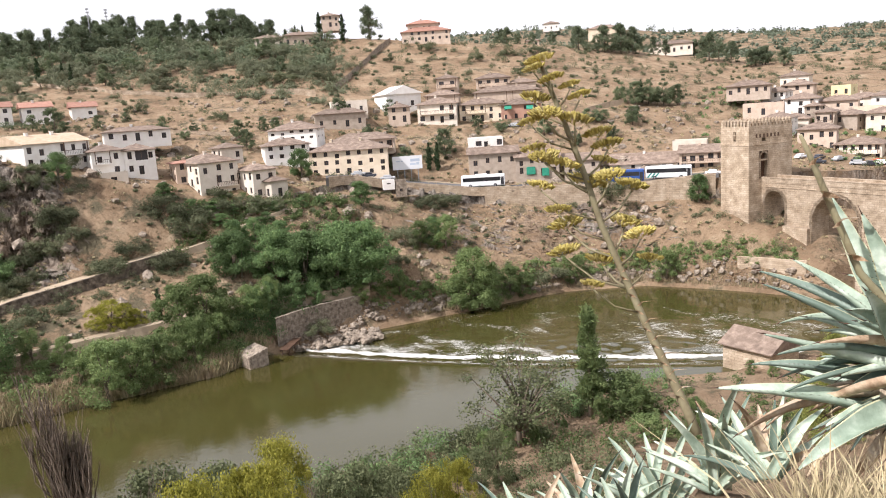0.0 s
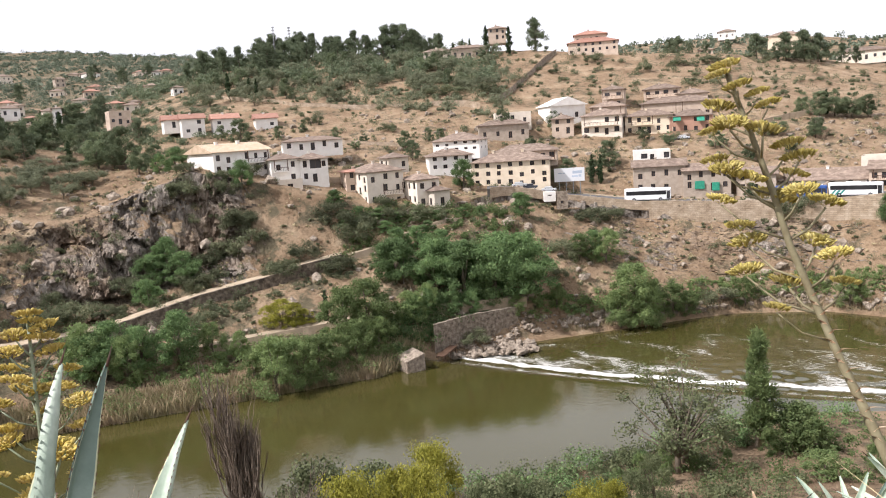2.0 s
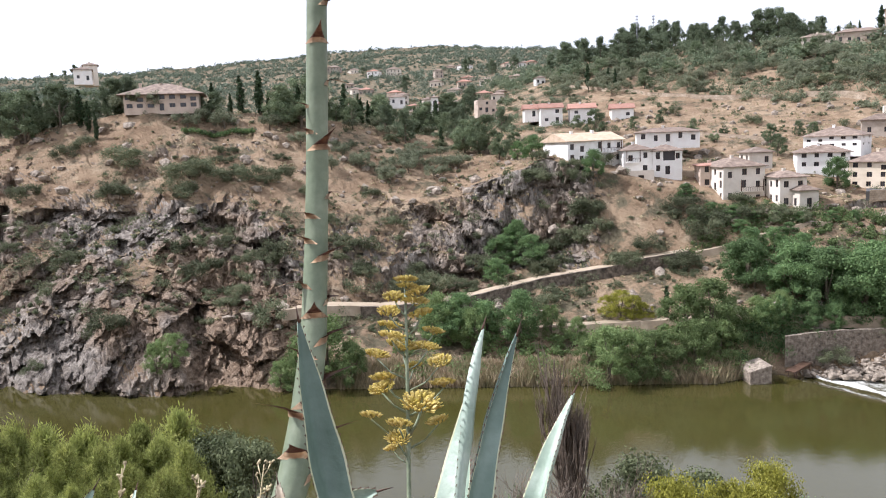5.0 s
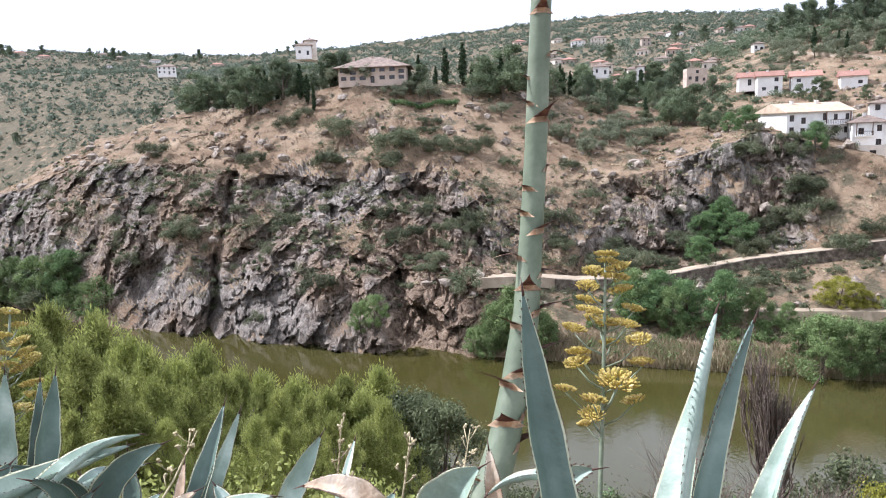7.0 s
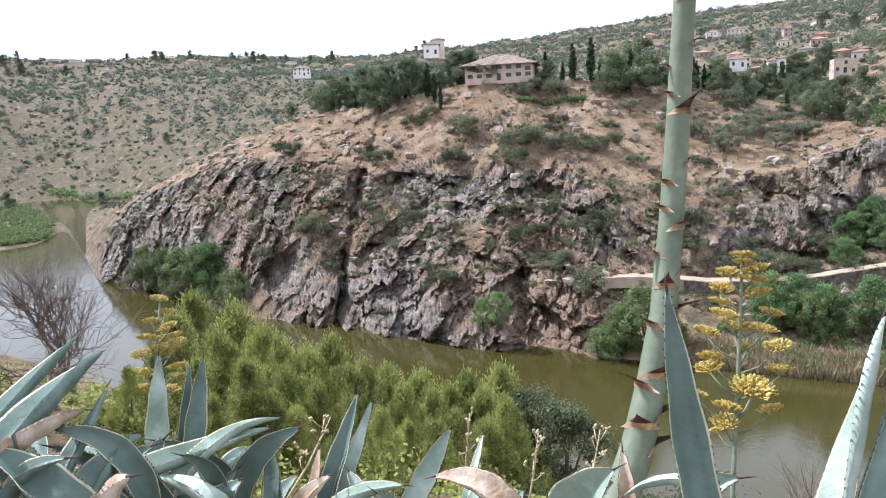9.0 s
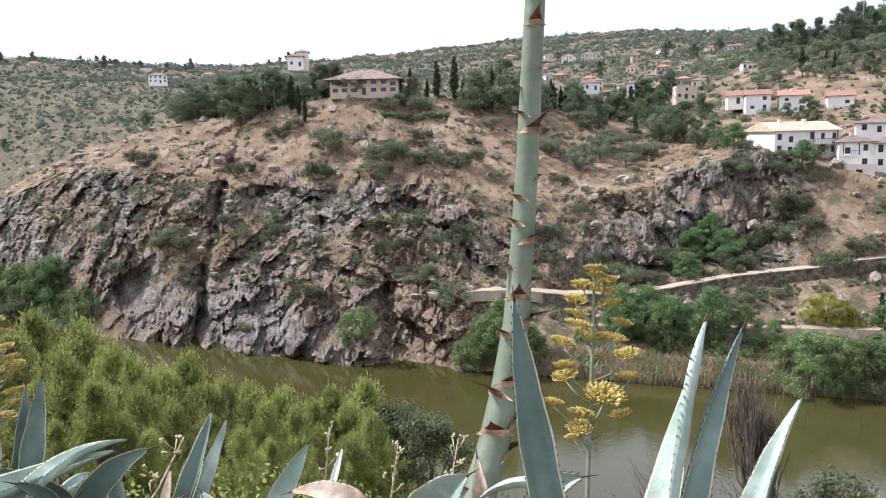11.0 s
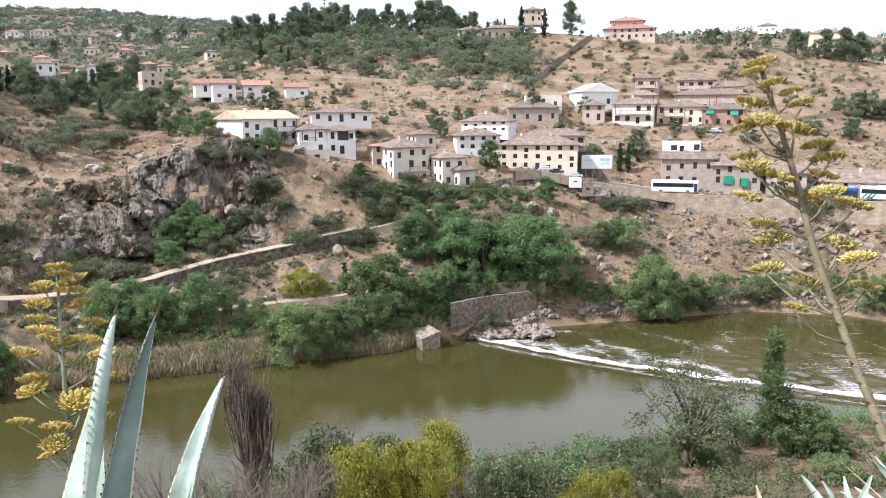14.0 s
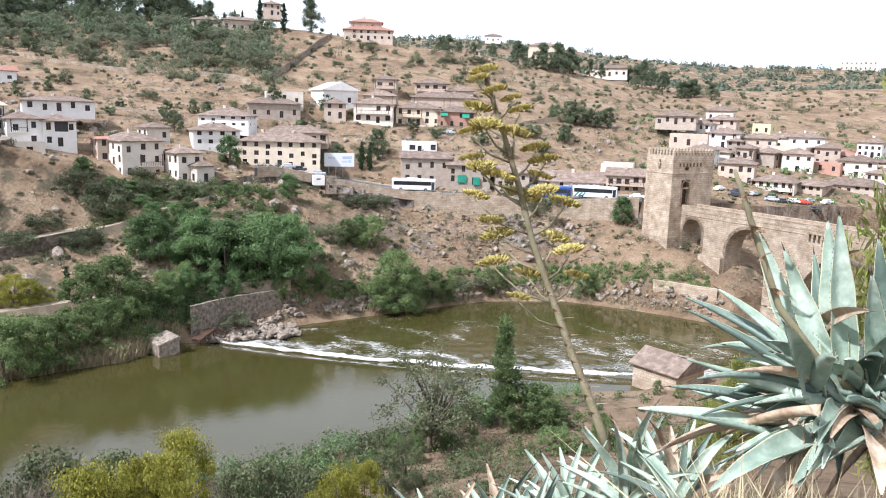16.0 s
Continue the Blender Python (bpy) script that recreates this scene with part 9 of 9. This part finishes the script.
agave_leaf(plant_root, (2.812, 5.177, 43.810), (3.022, 5.874, 44.033), 0.074, 0.09, AGAVE_DRY, -16, 0.00, False)
agave_leaf(plant_root, (2.853, 5.251, 43.771), (2.577, 5.117, 44.372), 0.067, 0.08, AGAVE_DRY, 0, 0.00, False)
agave_leaf(plant_root, (2.847, 5.353, 43.717), (2.770, 5.921, 44.088), 0.074, 0.06, AGAVE, 1, 0.00, False)
agave_leaf(plant_root, (2.789, 5.121, 43.840), (2.612, 5.663, 43.995), 0.087, 0.08, AGAVE, -5, 0.00, False)
agave_leaf(plant_root, (2.823, 5.070, 43.866), (2.508, 5.722, 44.076), 0.090, 0.08, AGAVE, 5, 0.00, False)
agave_leaf(plant_root, (2.885, 5.234, 43.779), (2.529, 5.597, 43.887), 0.071, 0.04, AGAVE, -20, 0.00, False)
agave_leaf(plant_root, (2.766, 5.226, 43.785), (2.420, 5.781, 43.706), 0.072, 0.08, AGAVE_DARK, -9, 0.00, False)
plant_root = agave("low pale agave at the edge")
agave_leaf(plant_root, (1.326, 6.262, 42.735), (1.846, 6.504, 42.844), 0.062, 0.06, AGAVE, 6, 0.00, False)
agave_leaf(plant_root, (1.294, 6.162, 42.797), (1.811, 6.559, 42.948), 0.067, 0.08, AGAVE_DARK, -25, 0.00, False)
agave_leaf(plant_root, (1.351, 6.087, 42.842), (1.727, 6.880, 42.853), 0.066, 0.05, AGAVE, -11, 0.00, False)
agave_leaf(plant_root, (1.310, 6.049, 42.866), (1.605, 6.271, 43.397), 0.074, 0.05, AGAVE_DRY, 9, 0.00, False)
agave_leaf(plant_root, (1.365, 6.302, 42.709), (1.415, 6.834, 42.905), 0.088, 0.05, AGAVE_DARK, -15, 0.00, False)
agave_leaf(plant_root, (1.270, 6.156, 42.801), (1.251, 6.482, 43.099), 0.087, 0.04, AGAVE_DARK, 18, 0.00, False)
agave_leaf(plant_root, (1.289, 6.164, 42.796), (1.133, 6.443, 43.258), 0.074, 0.06, AGAVE, 8, 0.00, False)
agave_leaf(plant_root, (1.303, 6.068, 42.854), (0.934, 6.734, 43.118), 0.060, 0.08, AGAVE_DARK, -21, 0.00, False)
agave_leaf(plant_root, (1.332, 6.268, 42.731), (0.774, 6.699, 42.929), 0.060, 0.05, AGAVE, 8, 0.00, False)
agave_leaf(plant_root, (1.264, 6.200, 42.774), (0.787, 6.294, 42.929), 0.059, 0.04, AGAVE, -1, 0.00, False)
plant_root = agave("low agave with narrow leaves")
agave_leaf(plant_root, (1.887, 5.404, 43.251), (2.315, 5.241, 43.552), 0.079, 0.08, AGAVE, 7, 0.00, False)
agave_leaf(plant_root, (1.835, 5.267, 43.336), (2.343, 5.379, 43.598), 0.089, 0.08, AGAVE_DARK, -12, 0.00, False)
agave_leaf(plant_root, (1.930, 5.073, 43.453), (2.356, 5.995, 43.266), 0.079, 0.06, AGAVE_DARK, 10, 0.00, False)
agave_leaf(plant_root, (1.883, 5.344, 43.288), (2.180, 5.195, 43.800), 0.087, 0.08, AGAVE, -22, 0.00, False)
agave_leaf(plant_root, (1.884, 5.257, 43.341), (2.070, 5.446, 43.863), 0.083, 0.07, AGAVE_DARK, -15, 0.00, False)
agave_leaf(plant_root, (1.867, 5.281, 43.326), (1.995, 5.375, 43.919), 0.082, 0.08, AGAVE, -22, 0.00, False)
agave_leaf(plant_root, (1.934, 5.270, 43.332), (1.829, 5.231, 43.815), 0.078, 0.08, AGAVE_DARK, -9, 0.00, False)
agave_leaf(plant_root, (1.868, 5.201, 43.376), (1.769, 5.447, 43.754), 0.081, 0.07, AGAVE, -6, 0.00, False)
agave_leaf(plant_root, (1.925, 5.324, 43.299), (1.756, 5.672, 43.530), 0.068, 0.08, AGAVE, 22, 0.00, False)
agave_leaf(plant_root, (1.934, 5.288, 43.321), (1.624, 5.582, 43.625), 0.074, 0.07, AGAVE_DARK, -23, 0.00, False)
agave_leaf(plant_root, (1.930, 5.324, 43.299), (1.567, 5.378, 43.648), 0.069, 0.06, AGAVE, 13, 0.00, False)
agave_leaf(plant_root, (1.896, 5.346, 43.286), (1.524, 5.175, 43.562), 0.076, 0.07, AGAVE_DARK, 3, 0.00, False)
stalk = flower_stalk("agave_stalk", "thick green agave flower stalk with rusty bracts", [(-1.706, 2.115, 44.483), (-1.750, 2.281, 44.724), (-1.787, 2.419, 44.924), (-1.840, 2.558, 45.182), (-1.881, 2.668, 45.460), (-1.935, 2.767, 45.848), (-1.975, 2.844, 46.219), (-1.993, 2.889, 46.591), (-2.002, 2.918, 46.835), (-2.016, 2.960, 47.202), (-2.039, 3.030, 47.814)], [0.085, 0.078, 0.072, 0.066, 0.060, 0.055, 0.052, 0.050, 0.048, 0.045, 0.036], STALK)
bract(stalk, (-1.799, 2.277, 44.807), (-0.501, -0.864, 0.050), 0.092, 0.6)
bract(stalk, (-1.754, 2.475, 44.921), (0.501, 0.864, -0.050), 0.101, 0.2)
bract(stalk, (-1.763, 2.420, 45.021), (0.668, -0.725, 0.169), 0.110, 0.0)
bract(stalk, (-1.780, 2.537, 45.039), (0.501, 0.864, -0.050), 0.110, 0.3)
bract(stalk, (-1.790, 2.542, 45.210), (0.904, -0.399, 0.156), 0.101, 0.0)
bract(stalk, (-1.841, 2.487, 45.167), (-0.077, -0.990, 0.115), 0.110, 0.1)
bract(stalk, (-1.825, 2.645, 45.272), (0.501, 0.864, -0.050), 0.101, 0.2)
bract(stalk, (-1.877, 2.591, 45.408), (-0.077, -0.990, 0.115), 0.092, 0.1)
bract(stalk, (-1.836, 2.698, 45.461), (0.825, 0.565, 0.025), 0.101, 0.3)
bract(stalk, (-1.857, 2.661, 45.578), (0.740, -0.651, 0.168), 0.083, 0.1)
bract(stalk, (-1.878, 2.756, 45.627), (0.501, 0.864, -0.050), 0.083, 1.3)
bract(stalk, (-1.940, 2.685, 45.705), (-0.501, -0.864, 0.050), 0.074, 1.2)
bract(stalk, (-1.883, 2.772, 45.823), (0.963, 0.256, 0.080), 0.092, 0.2)
bract(stalk, (-1.944, 2.728, 45.903), (-0.077, -0.990, 0.115), 0.064, 0.4)
bract(stalk, (-1.947, 2.753, 46.015), (0.114, -0.984, 0.137), 0.064, 1.0)
bract(stalk, (-1.938, 2.861, 46.100), (0.501, 0.864, -0.050), 0.078, 1.3)
bract(stalk, (-1.936, 2.842, 46.325), (0.941, -0.305, 0.148), 0.083, 0.2)
bract(stalk, (-1.987, 2.820, 46.398), (-0.077, -0.990, 0.115), 0.055, 0.9)
bract(stalk, (-2.012, 2.841, 46.518), (-0.501, -0.864, 0.050), 0.046, 0.6)
bract(stalk, (-1.972, 2.932, 46.618), (0.501, 0.864, -0.050), 0.078, 1.3)
bract(stalk, (-1.966, 2.889, 46.813), (0.803, -0.572, 0.166), 0.074, 0.3)
bract(stalk, (-1.972, 2.959, 46.983), (0.825, 0.565, 0.025), 0.074, 1.0)
bract(stalk, (-2.009, 2.912, 47.159), (0.114, -0.984, 0.137), 0.064, 1.0)
bract(stalk, (-1.981, 2.991, 47.327), (0.915, 0.398, 0.057), 0.064, 0.8)
bloom_near = flower_stalk("flowering_stalk", "yellow flowering agave stalk with tiered heads", [(-8.240, 10.434, 38.129), (-8.571, 10.922, 39.178), (-9.020, 11.540, 40.924), (-9.288, 11.915, 42.398), (-9.431, 12.124, 43.547)], [0.055, 0.047, 0.040, 0.032, 0.025], STALK)
flower_branch(bloom_near, (-9.401, 12.079, 43.265), (-9.347, 12.026, 43.581), 0.390, FLOWER, STALK)
flower_branch(bloom_near, (-9.362, 12.022, 42.938), (-9.172, 12.188, 43.329), 0.390, FLOWER, STALK)
flower_branch(bloom_near, (-9.352, 12.007, 42.861), (-9.596, 11.976, 43.215), 0.390, FLOWER, STALK)
flower_branch(bloom_near, (-9.330, 11.976, 42.696), (-9.229, 12.189, 43.109), 0.459, FLOWER, STALK)
flower_branch(bloom_near, (-9.298, 11.929, 42.465), (-9.159, 12.240, 42.864), 0.413, FLOWER, STALK)
flower_branch(bloom_near, (-9.312, 11.949, 42.564), (-9.655, 11.838, 42.942), 0.367, FLOWER, STALK)
flower_branch(bloom_near, (-9.269, 11.889, 42.277), (-9.770, 11.964, 42.609), 0.390, FLOWER, STALK)
flower_branch(bloom_near, (-9.236, 11.841, 42.066), (-9.304, 11.486, 42.552), 0.413, FLOWER, STALK)
flower_branch(bloom_near, (-9.200, 11.790, 41.850), (-9.493, 12.018, 42.196), 0.528, FLOWER, STALK)
flower_branch(bloom_near, (-9.236, 11.840, 42.063), (-9.030, 12.464, 42.471), 0.367, FLOWER, STALK)
flower_branch(bloom_near, (-9.165, 11.741, 41.654), (-9.804, 11.575, 42.088), 0.390, FLOWER, STALK)
flower_branch(bloom_near, (-9.191, 11.777, 41.799), (-8.899, 12.092, 42.251), 0.390, FLOWER, STALK)
flower_branch(bloom_near, (-9.153, 11.725, 41.590), (-9.301, 12.099, 41.794), 0.344, FLOWER, STALK)
flower_branch(bloom_near, (-9.122, 11.680, 41.421), (-8.488, 11.952, 42.044), 0.390, FLOWER, STALK)
flower_branch(bloom_near, (-9.078, 11.621, 41.202), (-9.698, 11.635, 41.594), 0.459, FLOWER, STALK)
flower_branch(bloom_near, (-9.041, 11.569, 41.023), (-9.571, 11.426, 41.461), 0.436, FLOWER, STALK)
flower_branch(bloom_near, (-9.028, 11.552, 40.964), (-8.353, 11.882, 41.639), 0.413, FLOWER, STALK)
flower_branch(bloom_near, (-8.951, 11.443, 40.611), (-8.735, 11.620, 41.222), 0.642, FLOWER, STALK)
flower_branch(bloom_near, (-8.936, 11.422, 40.544), (-9.529, 11.016, 41.033), 0.344, FLOWER, STALK)
flower_branch(bloom_near, (-8.920, 11.400, 40.477), (-8.968, 11.200, 40.907), 0.413, FLOWER, STALK)
flower_branch(bloom_near, (-8.895, 11.366, 40.373), (-8.612, 11.960, 40.800), 0.367, FLOWER, STALK)
flower_branch(bloom_near, (-8.857, 11.312, 40.215), (-9.053, 11.262, 40.569), 0.413, FLOWER, STALK)
flower_branch(bloom_near, (-8.832, 11.277, 40.114), (-9.205, 11.268, 40.351), 0.298, FLOWER, STALK)
flower_branch(bloom_near, (-9.389, 12.061, 43.160), (-9.336, 12.062, 43.446), 0.344, FLOWER, STALK)
bloom_right = flower_stalk("flowering_stalk", "old yellow flowering agave stalk with branches", [(3.554, 8.980, 42.394), (3.469, 9.121, 42.657), (3.306, 9.345, 43.114), (3.155, 9.513, 43.497), (2.946, 9.726, 44.095), (2.694, 9.916, 44.784), (2.526, 10.026, 45.414), (2.318, 10.098, 46.047), (2.166, 10.122, 46.467), (2.063, 10.125, 46.778)], [0.058, 0.054, 0.051, 0.047, 0.044, 0.040, 0.037, 0.033, 0.030, 0.026], STALK_OLD)
flower_branch(bloom_right, (2.133, 10.124, 46.567), (2.058, 10.249, 46.818), 0.313, FLOWER_OLD, STALK_OLD)
flower_branch(bloom_right, (2.156, 10.123, 46.497), (1.962, 10.049, 46.720), 0.242, FLOWER_OLD, STALK_OLD)
flower_branch(bloom_right, (2.205, 10.118, 46.360), (2.150, 9.915, 46.579), 0.270, FLOWER_OLD, STALK_OLD)
flower_branch(bloom_right, (2.246, 10.112, 46.246), (2.377, 10.010, 46.492), 0.228, FLOWER_OLD, STALK_OLD)
flower_branch(bloom_right, (2.310, 10.100, 46.070), (2.536, 10.291, 46.362), 0.256, FLOWER_OLD, STALK_OLD)
flower_branch(bloom_right, (2.325, 10.096, 46.028), (1.998, 10.327, 46.364), 0.313, FLOWER_OLD, STALK_OLD)
flower_branch(bloom_right, (2.389, 10.079, 45.834), (2.051, 9.814, 46.167), 0.327, FLOWER_OLD, STALK_OLD)
flower_branch(bloom_right, (2.426, 10.067, 45.720), (1.892, 9.998, 46.089), 0.256, FLOWER_OLD, STALK_OLD)
flower_branch(bloom_right, (2.418, 10.070, 45.747), (2.417, 9.934, 46.071), 0.356, FLOWER_OLD, STALK_OLD)
flower_branch(bloom_right, (2.481, 10.046, 45.553), (2.752, 10.287, 45.881), 0.299, FLOWER_OLD, STALK_OLD)
flower_branch(bloom_right, (2.544, 10.017, 45.348), (1.921, 10.087, 45.754), 0.256, FLOWER_OLD, STALK_OLD)
flower_branch(bloom_right, (2.576, 9.998, 45.230), (2.021, 9.918, 45.654), 0.313, FLOWER_OLD, STALK_OLD)
flower_branch(bloom_right, (2.536, 10.021, 45.377), (2.854, 10.219, 45.735), 0.313, FLOWER_OLD, STALK_OLD)
flower_branch(bloom_right, (2.567, 10.004, 45.264), (2.808, 10.198, 45.542), 0.256, FLOWER_OLD, STALK_OLD)
flower_branch(bloom_right, (2.591, 9.989, 45.174), (2.247, 9.944, 45.538), 0.342, FLOWER_OLD, STALK_OLD)
flower_branch(bloom_right, (2.678, 9.928, 44.842), (1.975, 10.014, 45.294), 0.270, FLOWER_OLD, STALK_OLD)
flower_branch(bloom_right, (2.644, 9.954, 44.974), (2.590, 10.214, 45.273), 0.413, FLOWER_OLD, STALK_OLD)
flower_branch(bloom_right, (2.629, 9.964, 45.031), (2.783, 9.826, 45.377), 0.313, FLOWER_OLD, STALK_OLD)
flower_branch(bloom_right, (2.684, 9.923, 44.822), (3.112, 10.082, 45.219), 0.327, FLOWER_OLD, STALK_OLD)
flower_branch(bloom_right, (2.765, 9.869, 44.591), (2.178, 10.003, 44.986), 0.270, FLOWER_OLD, STALK_OLD)
flower_branch(bloom_right, (2.842, 9.812, 44.380), (2.288, 10.088, 44.787), 0.342, FLOWER_OLD, STALK_OLD)
flower_branch(bloom_right, (2.813, 9.834, 44.460), (3.016, 10.113, 44.765), 0.327, FLOWER_OLD, STALK_OLD)
flower_branch(bloom_right, (2.876, 9.785, 44.287), (3.070, 9.528, 44.701), 0.299, FLOWER_OLD, STALK_OLD)
flower_branch(bloom_right, (2.975, 9.699, 44.013), (2.218, 9.843, 44.486), 0.313, FLOWER_OLD, STALK_OLD)
flower_branch(bloom_right, (2.976, 9.698, 44.008), (2.722, 10.028, 44.303), 0.370, FLOWER_OLD, STALK_OLD)
flower_branch(bloom_right, (2.966, 9.707, 44.037), (3.238, 9.769, 44.354), 0.256, FLOWER_OLD, STALK_OLD)
flower_branch(bloom_right, (3.074, 9.601, 43.729), (2.498, 9.621, 44.105), 0.242, FLOWER_OLD, STALK_OLD)
bloom_far = flower_stalk("flowering_stalk", "distant yellow flowering agave stalk", [(-17.958, 2.316, 39.146), (-18.352, 2.569, 40.349), (-18.675, 2.818, 41.608), (-18.851, 2.995, 42.516)], [0.050, 0.041, 0.032, 0.023], STALK)
flower_branch(bloom_far, (-18.795, 2.934, 42.199), (-18.975, 2.980, 42.428), 0.349, FLOWER_OLD, STALK)
flower_branch(bloom_far, (-18.723, 2.863, 41.835), (-18.991, 3.102, 42.079), 0.378, FLOWER_OLD, STALK)
flower_branch(bloom_far, (-18.676, 2.820, 41.615), (-18.652, 2.727, 41.975), 0.378, FLOWER_OLD, STALK)
flower_branch(bloom_far, (-18.637, 2.786, 41.440), (-18.321, 3.015, 41.851), 0.407, FLOWER_OLD, STALK)
flower_branch(bloom_far, (-18.568, 2.730, 41.152), (-18.669, 3.128, 41.501), 0.436, FLOWER_OLD, STALK)
flower_branch(bloom_far, (-18.571, 2.732, 41.163), (-18.395, 2.564, 41.641), 0.436, FLOWER_OLD, STALK)
flower_branch(bloom_far, (-18.535, 2.704, 41.021), (-18.712, 3.262, 41.332), 0.378, FLOWER_OLD, STALK)
flower_branch(bloom_far, (-18.469, 2.653, 40.766), (-18.501, 2.399, 41.240), 0.407, FLOWER_OLD, STALK)
flower_branch(bloom_far, (-18.486, 2.666, 40.832), (-18.500, 3.028, 41.196), 0.436, FLOWER_OLD, STALK)
flower_branch(bloom_far, (-18.385, 2.592, 40.464), (-18.785, 3.212, 40.722), 0.407, FLOWER_OLD, STALK)
flower_branch(bloom_far, (-18.361, 2.575, 40.379), (-18.737, 2.452, 40.721), 0.436, FLOWER_OLD, STALK)
flower_branch(bloom_far, (-18.311, 2.540, 40.209), (-18.578, 3.229, 40.491), 0.378, FLOWER_OLD, STALK)
flower_branch(bloom_far, (-18.255, 2.503, 40.029), (-18.339, 2.960, 40.333), 0.378, FLOWER_OLD, STALK)
flower_branch(bloom_far, (-18.274, 2.515, 40.089), (-18.733, 2.485, 40.323), 0.407, FLOWER_OLD, STALK)
flower_branch(bloom_far, (-18.549, 2.714, 41.074), (-18.283, 2.733, 41.398), 0.349, FLOWER_OLD, STALK)
bract(bloom_right, (2.933, 9.752, 44.231), (0.918, -0.397, 0.010), 0.09, 0.5, AGAVE_DRY)
bract(bloom_right, (2.897, 9.720, 44.134), (-0.906, -0.403, 0.132), 0.09, 0.5, AGAVE_DRY)
bract(bloom_right, (3.006, 9.688, 44.027), (0.918, -0.397, 0.010), 0.09, 0.5, AGAVE_DRY)
bract(bloom_right, (2.969, 9.654, 43.931), (-0.906, -0.403, 0.132), 0.09, 0.5, AGAVE_DRY)
bract(bloom_right, (3.077, 9.620, 43.826), (0.918, -0.397, 0.010), 0.09, 0.5, AGAVE_DRY)
bract(bloom_right, (3.039, 9.584, 43.732), (-0.906, -0.403, 0.132), 0.09, 0.5, AGAVE_DRY)
bract(bloom_right, (3.146, 9.548, 43.628), (0.918, -0.397, 0.010), 0.09, 0.5, AGAVE_DRY)
bract(bloom_right, (3.107, 9.510, 43.535), (-0.906, -0.403, 0.132), 0.09, 0.5, AGAVE_DRY)
bract(bloom_right, (3.217, 9.470, 43.433), (0.918, -0.397, 0.010), 0.09, 0.5, AGAVE_DRY)
bract(bloom_right, (3.183, 9.429, 43.341), (-0.906, -0.403, 0.132), 0.09, 0.5, AGAVE_DRY)
bract(bloom_right, (3.293, 9.387, 43.241), (0.918, -0.397, 0.010), 0.09, 0.5, AGAVE_DRY)
bract(bloom_right, (3.258, 9.344, 43.151), (-0.906, -0.403, 0.132), 0.09, 0.5, AGAVE_DRY)
bract(bloom_right, (3.366, 9.301, 43.052), (0.918, -0.397, 0.010), 0.09, 0.5, AGAVE_DRY)
bract(bloom_right, (3.326, 9.257, 42.965), (-0.906, -0.403, 0.132), 0.09, 0.5, AGAVE_DRY)
bract(bloom_right, (3.431, 9.212, 42.868), (0.918, -0.397, 0.010), 0.09, 0.5, AGAVE_DRY)
bract(bloom_right, (3.391, 9.167, 42.782), (-0.906, -0.403, 0.132), 0.09, 0.5, AGAVE_DRY)
broken = flower_stalk("broken_stalk", "broken dry agave stalk leaning from the plant", [(2.698, 4.506, 46.063), (2.756, 4.526, 45.956), (2.837, 4.519, 45.756), (3.003, 4.463, 45.319), (3.221, 4.373, 45.030), (3.533, 4.324, 44.770)], [0.010, 0.014, 0.018, 0.020, 0.023, 0.026], STALK_OLD)
bract(broken, (2.761, 4.485, 45.908), (0.878, -0.469, 0.097), 0.08, 0.8, AGAVE_DRY)
bract(broken, (2.828, 4.475, 45.731), (-0.944, -0.328, 0.043), 0.08, 0.8, AGAVE_DRY)
bract(broken, (2.887, 4.465, 45.578), (0.878, -0.469, 0.097), 0.08, 0.8, AGAVE_DRY)
bract(broken, (2.970, 4.452, 45.392), (-0.944, -0.328, 0.043), 0.08, 0.8, AGAVE_DRY)
dry_stem([(-2.610, 2.393, 44.222), (-2.671, 2.493, 44.426), (-2.730, 2.582, 44.647)], 0)
dry_stem([(-2.560, 2.759, 44.128), (-2.623, 2.857, 44.340), (-2.677, 2.967, 44.588)], 1)
dry_stem([(-2.948, 2.186, 44.136), (-3.026, 2.273, 44.349), (-3.128, 2.383, 44.677)], 2)
dry_stem([(-3.029, 1.175, 44.423), (-3.253, 1.441, 44.562), (-3.471, 1.665, 44.708)], 3)
straw("dry_grass", "dry straw grass at the lookout's edge", 3000, 51, 24, 48, 3.4, 4.6, 0.62)
straw("dry_tussock", "dry tussocks between the agaves", 420, 52, -98, -58, 3.2, 8.0, 0.35)
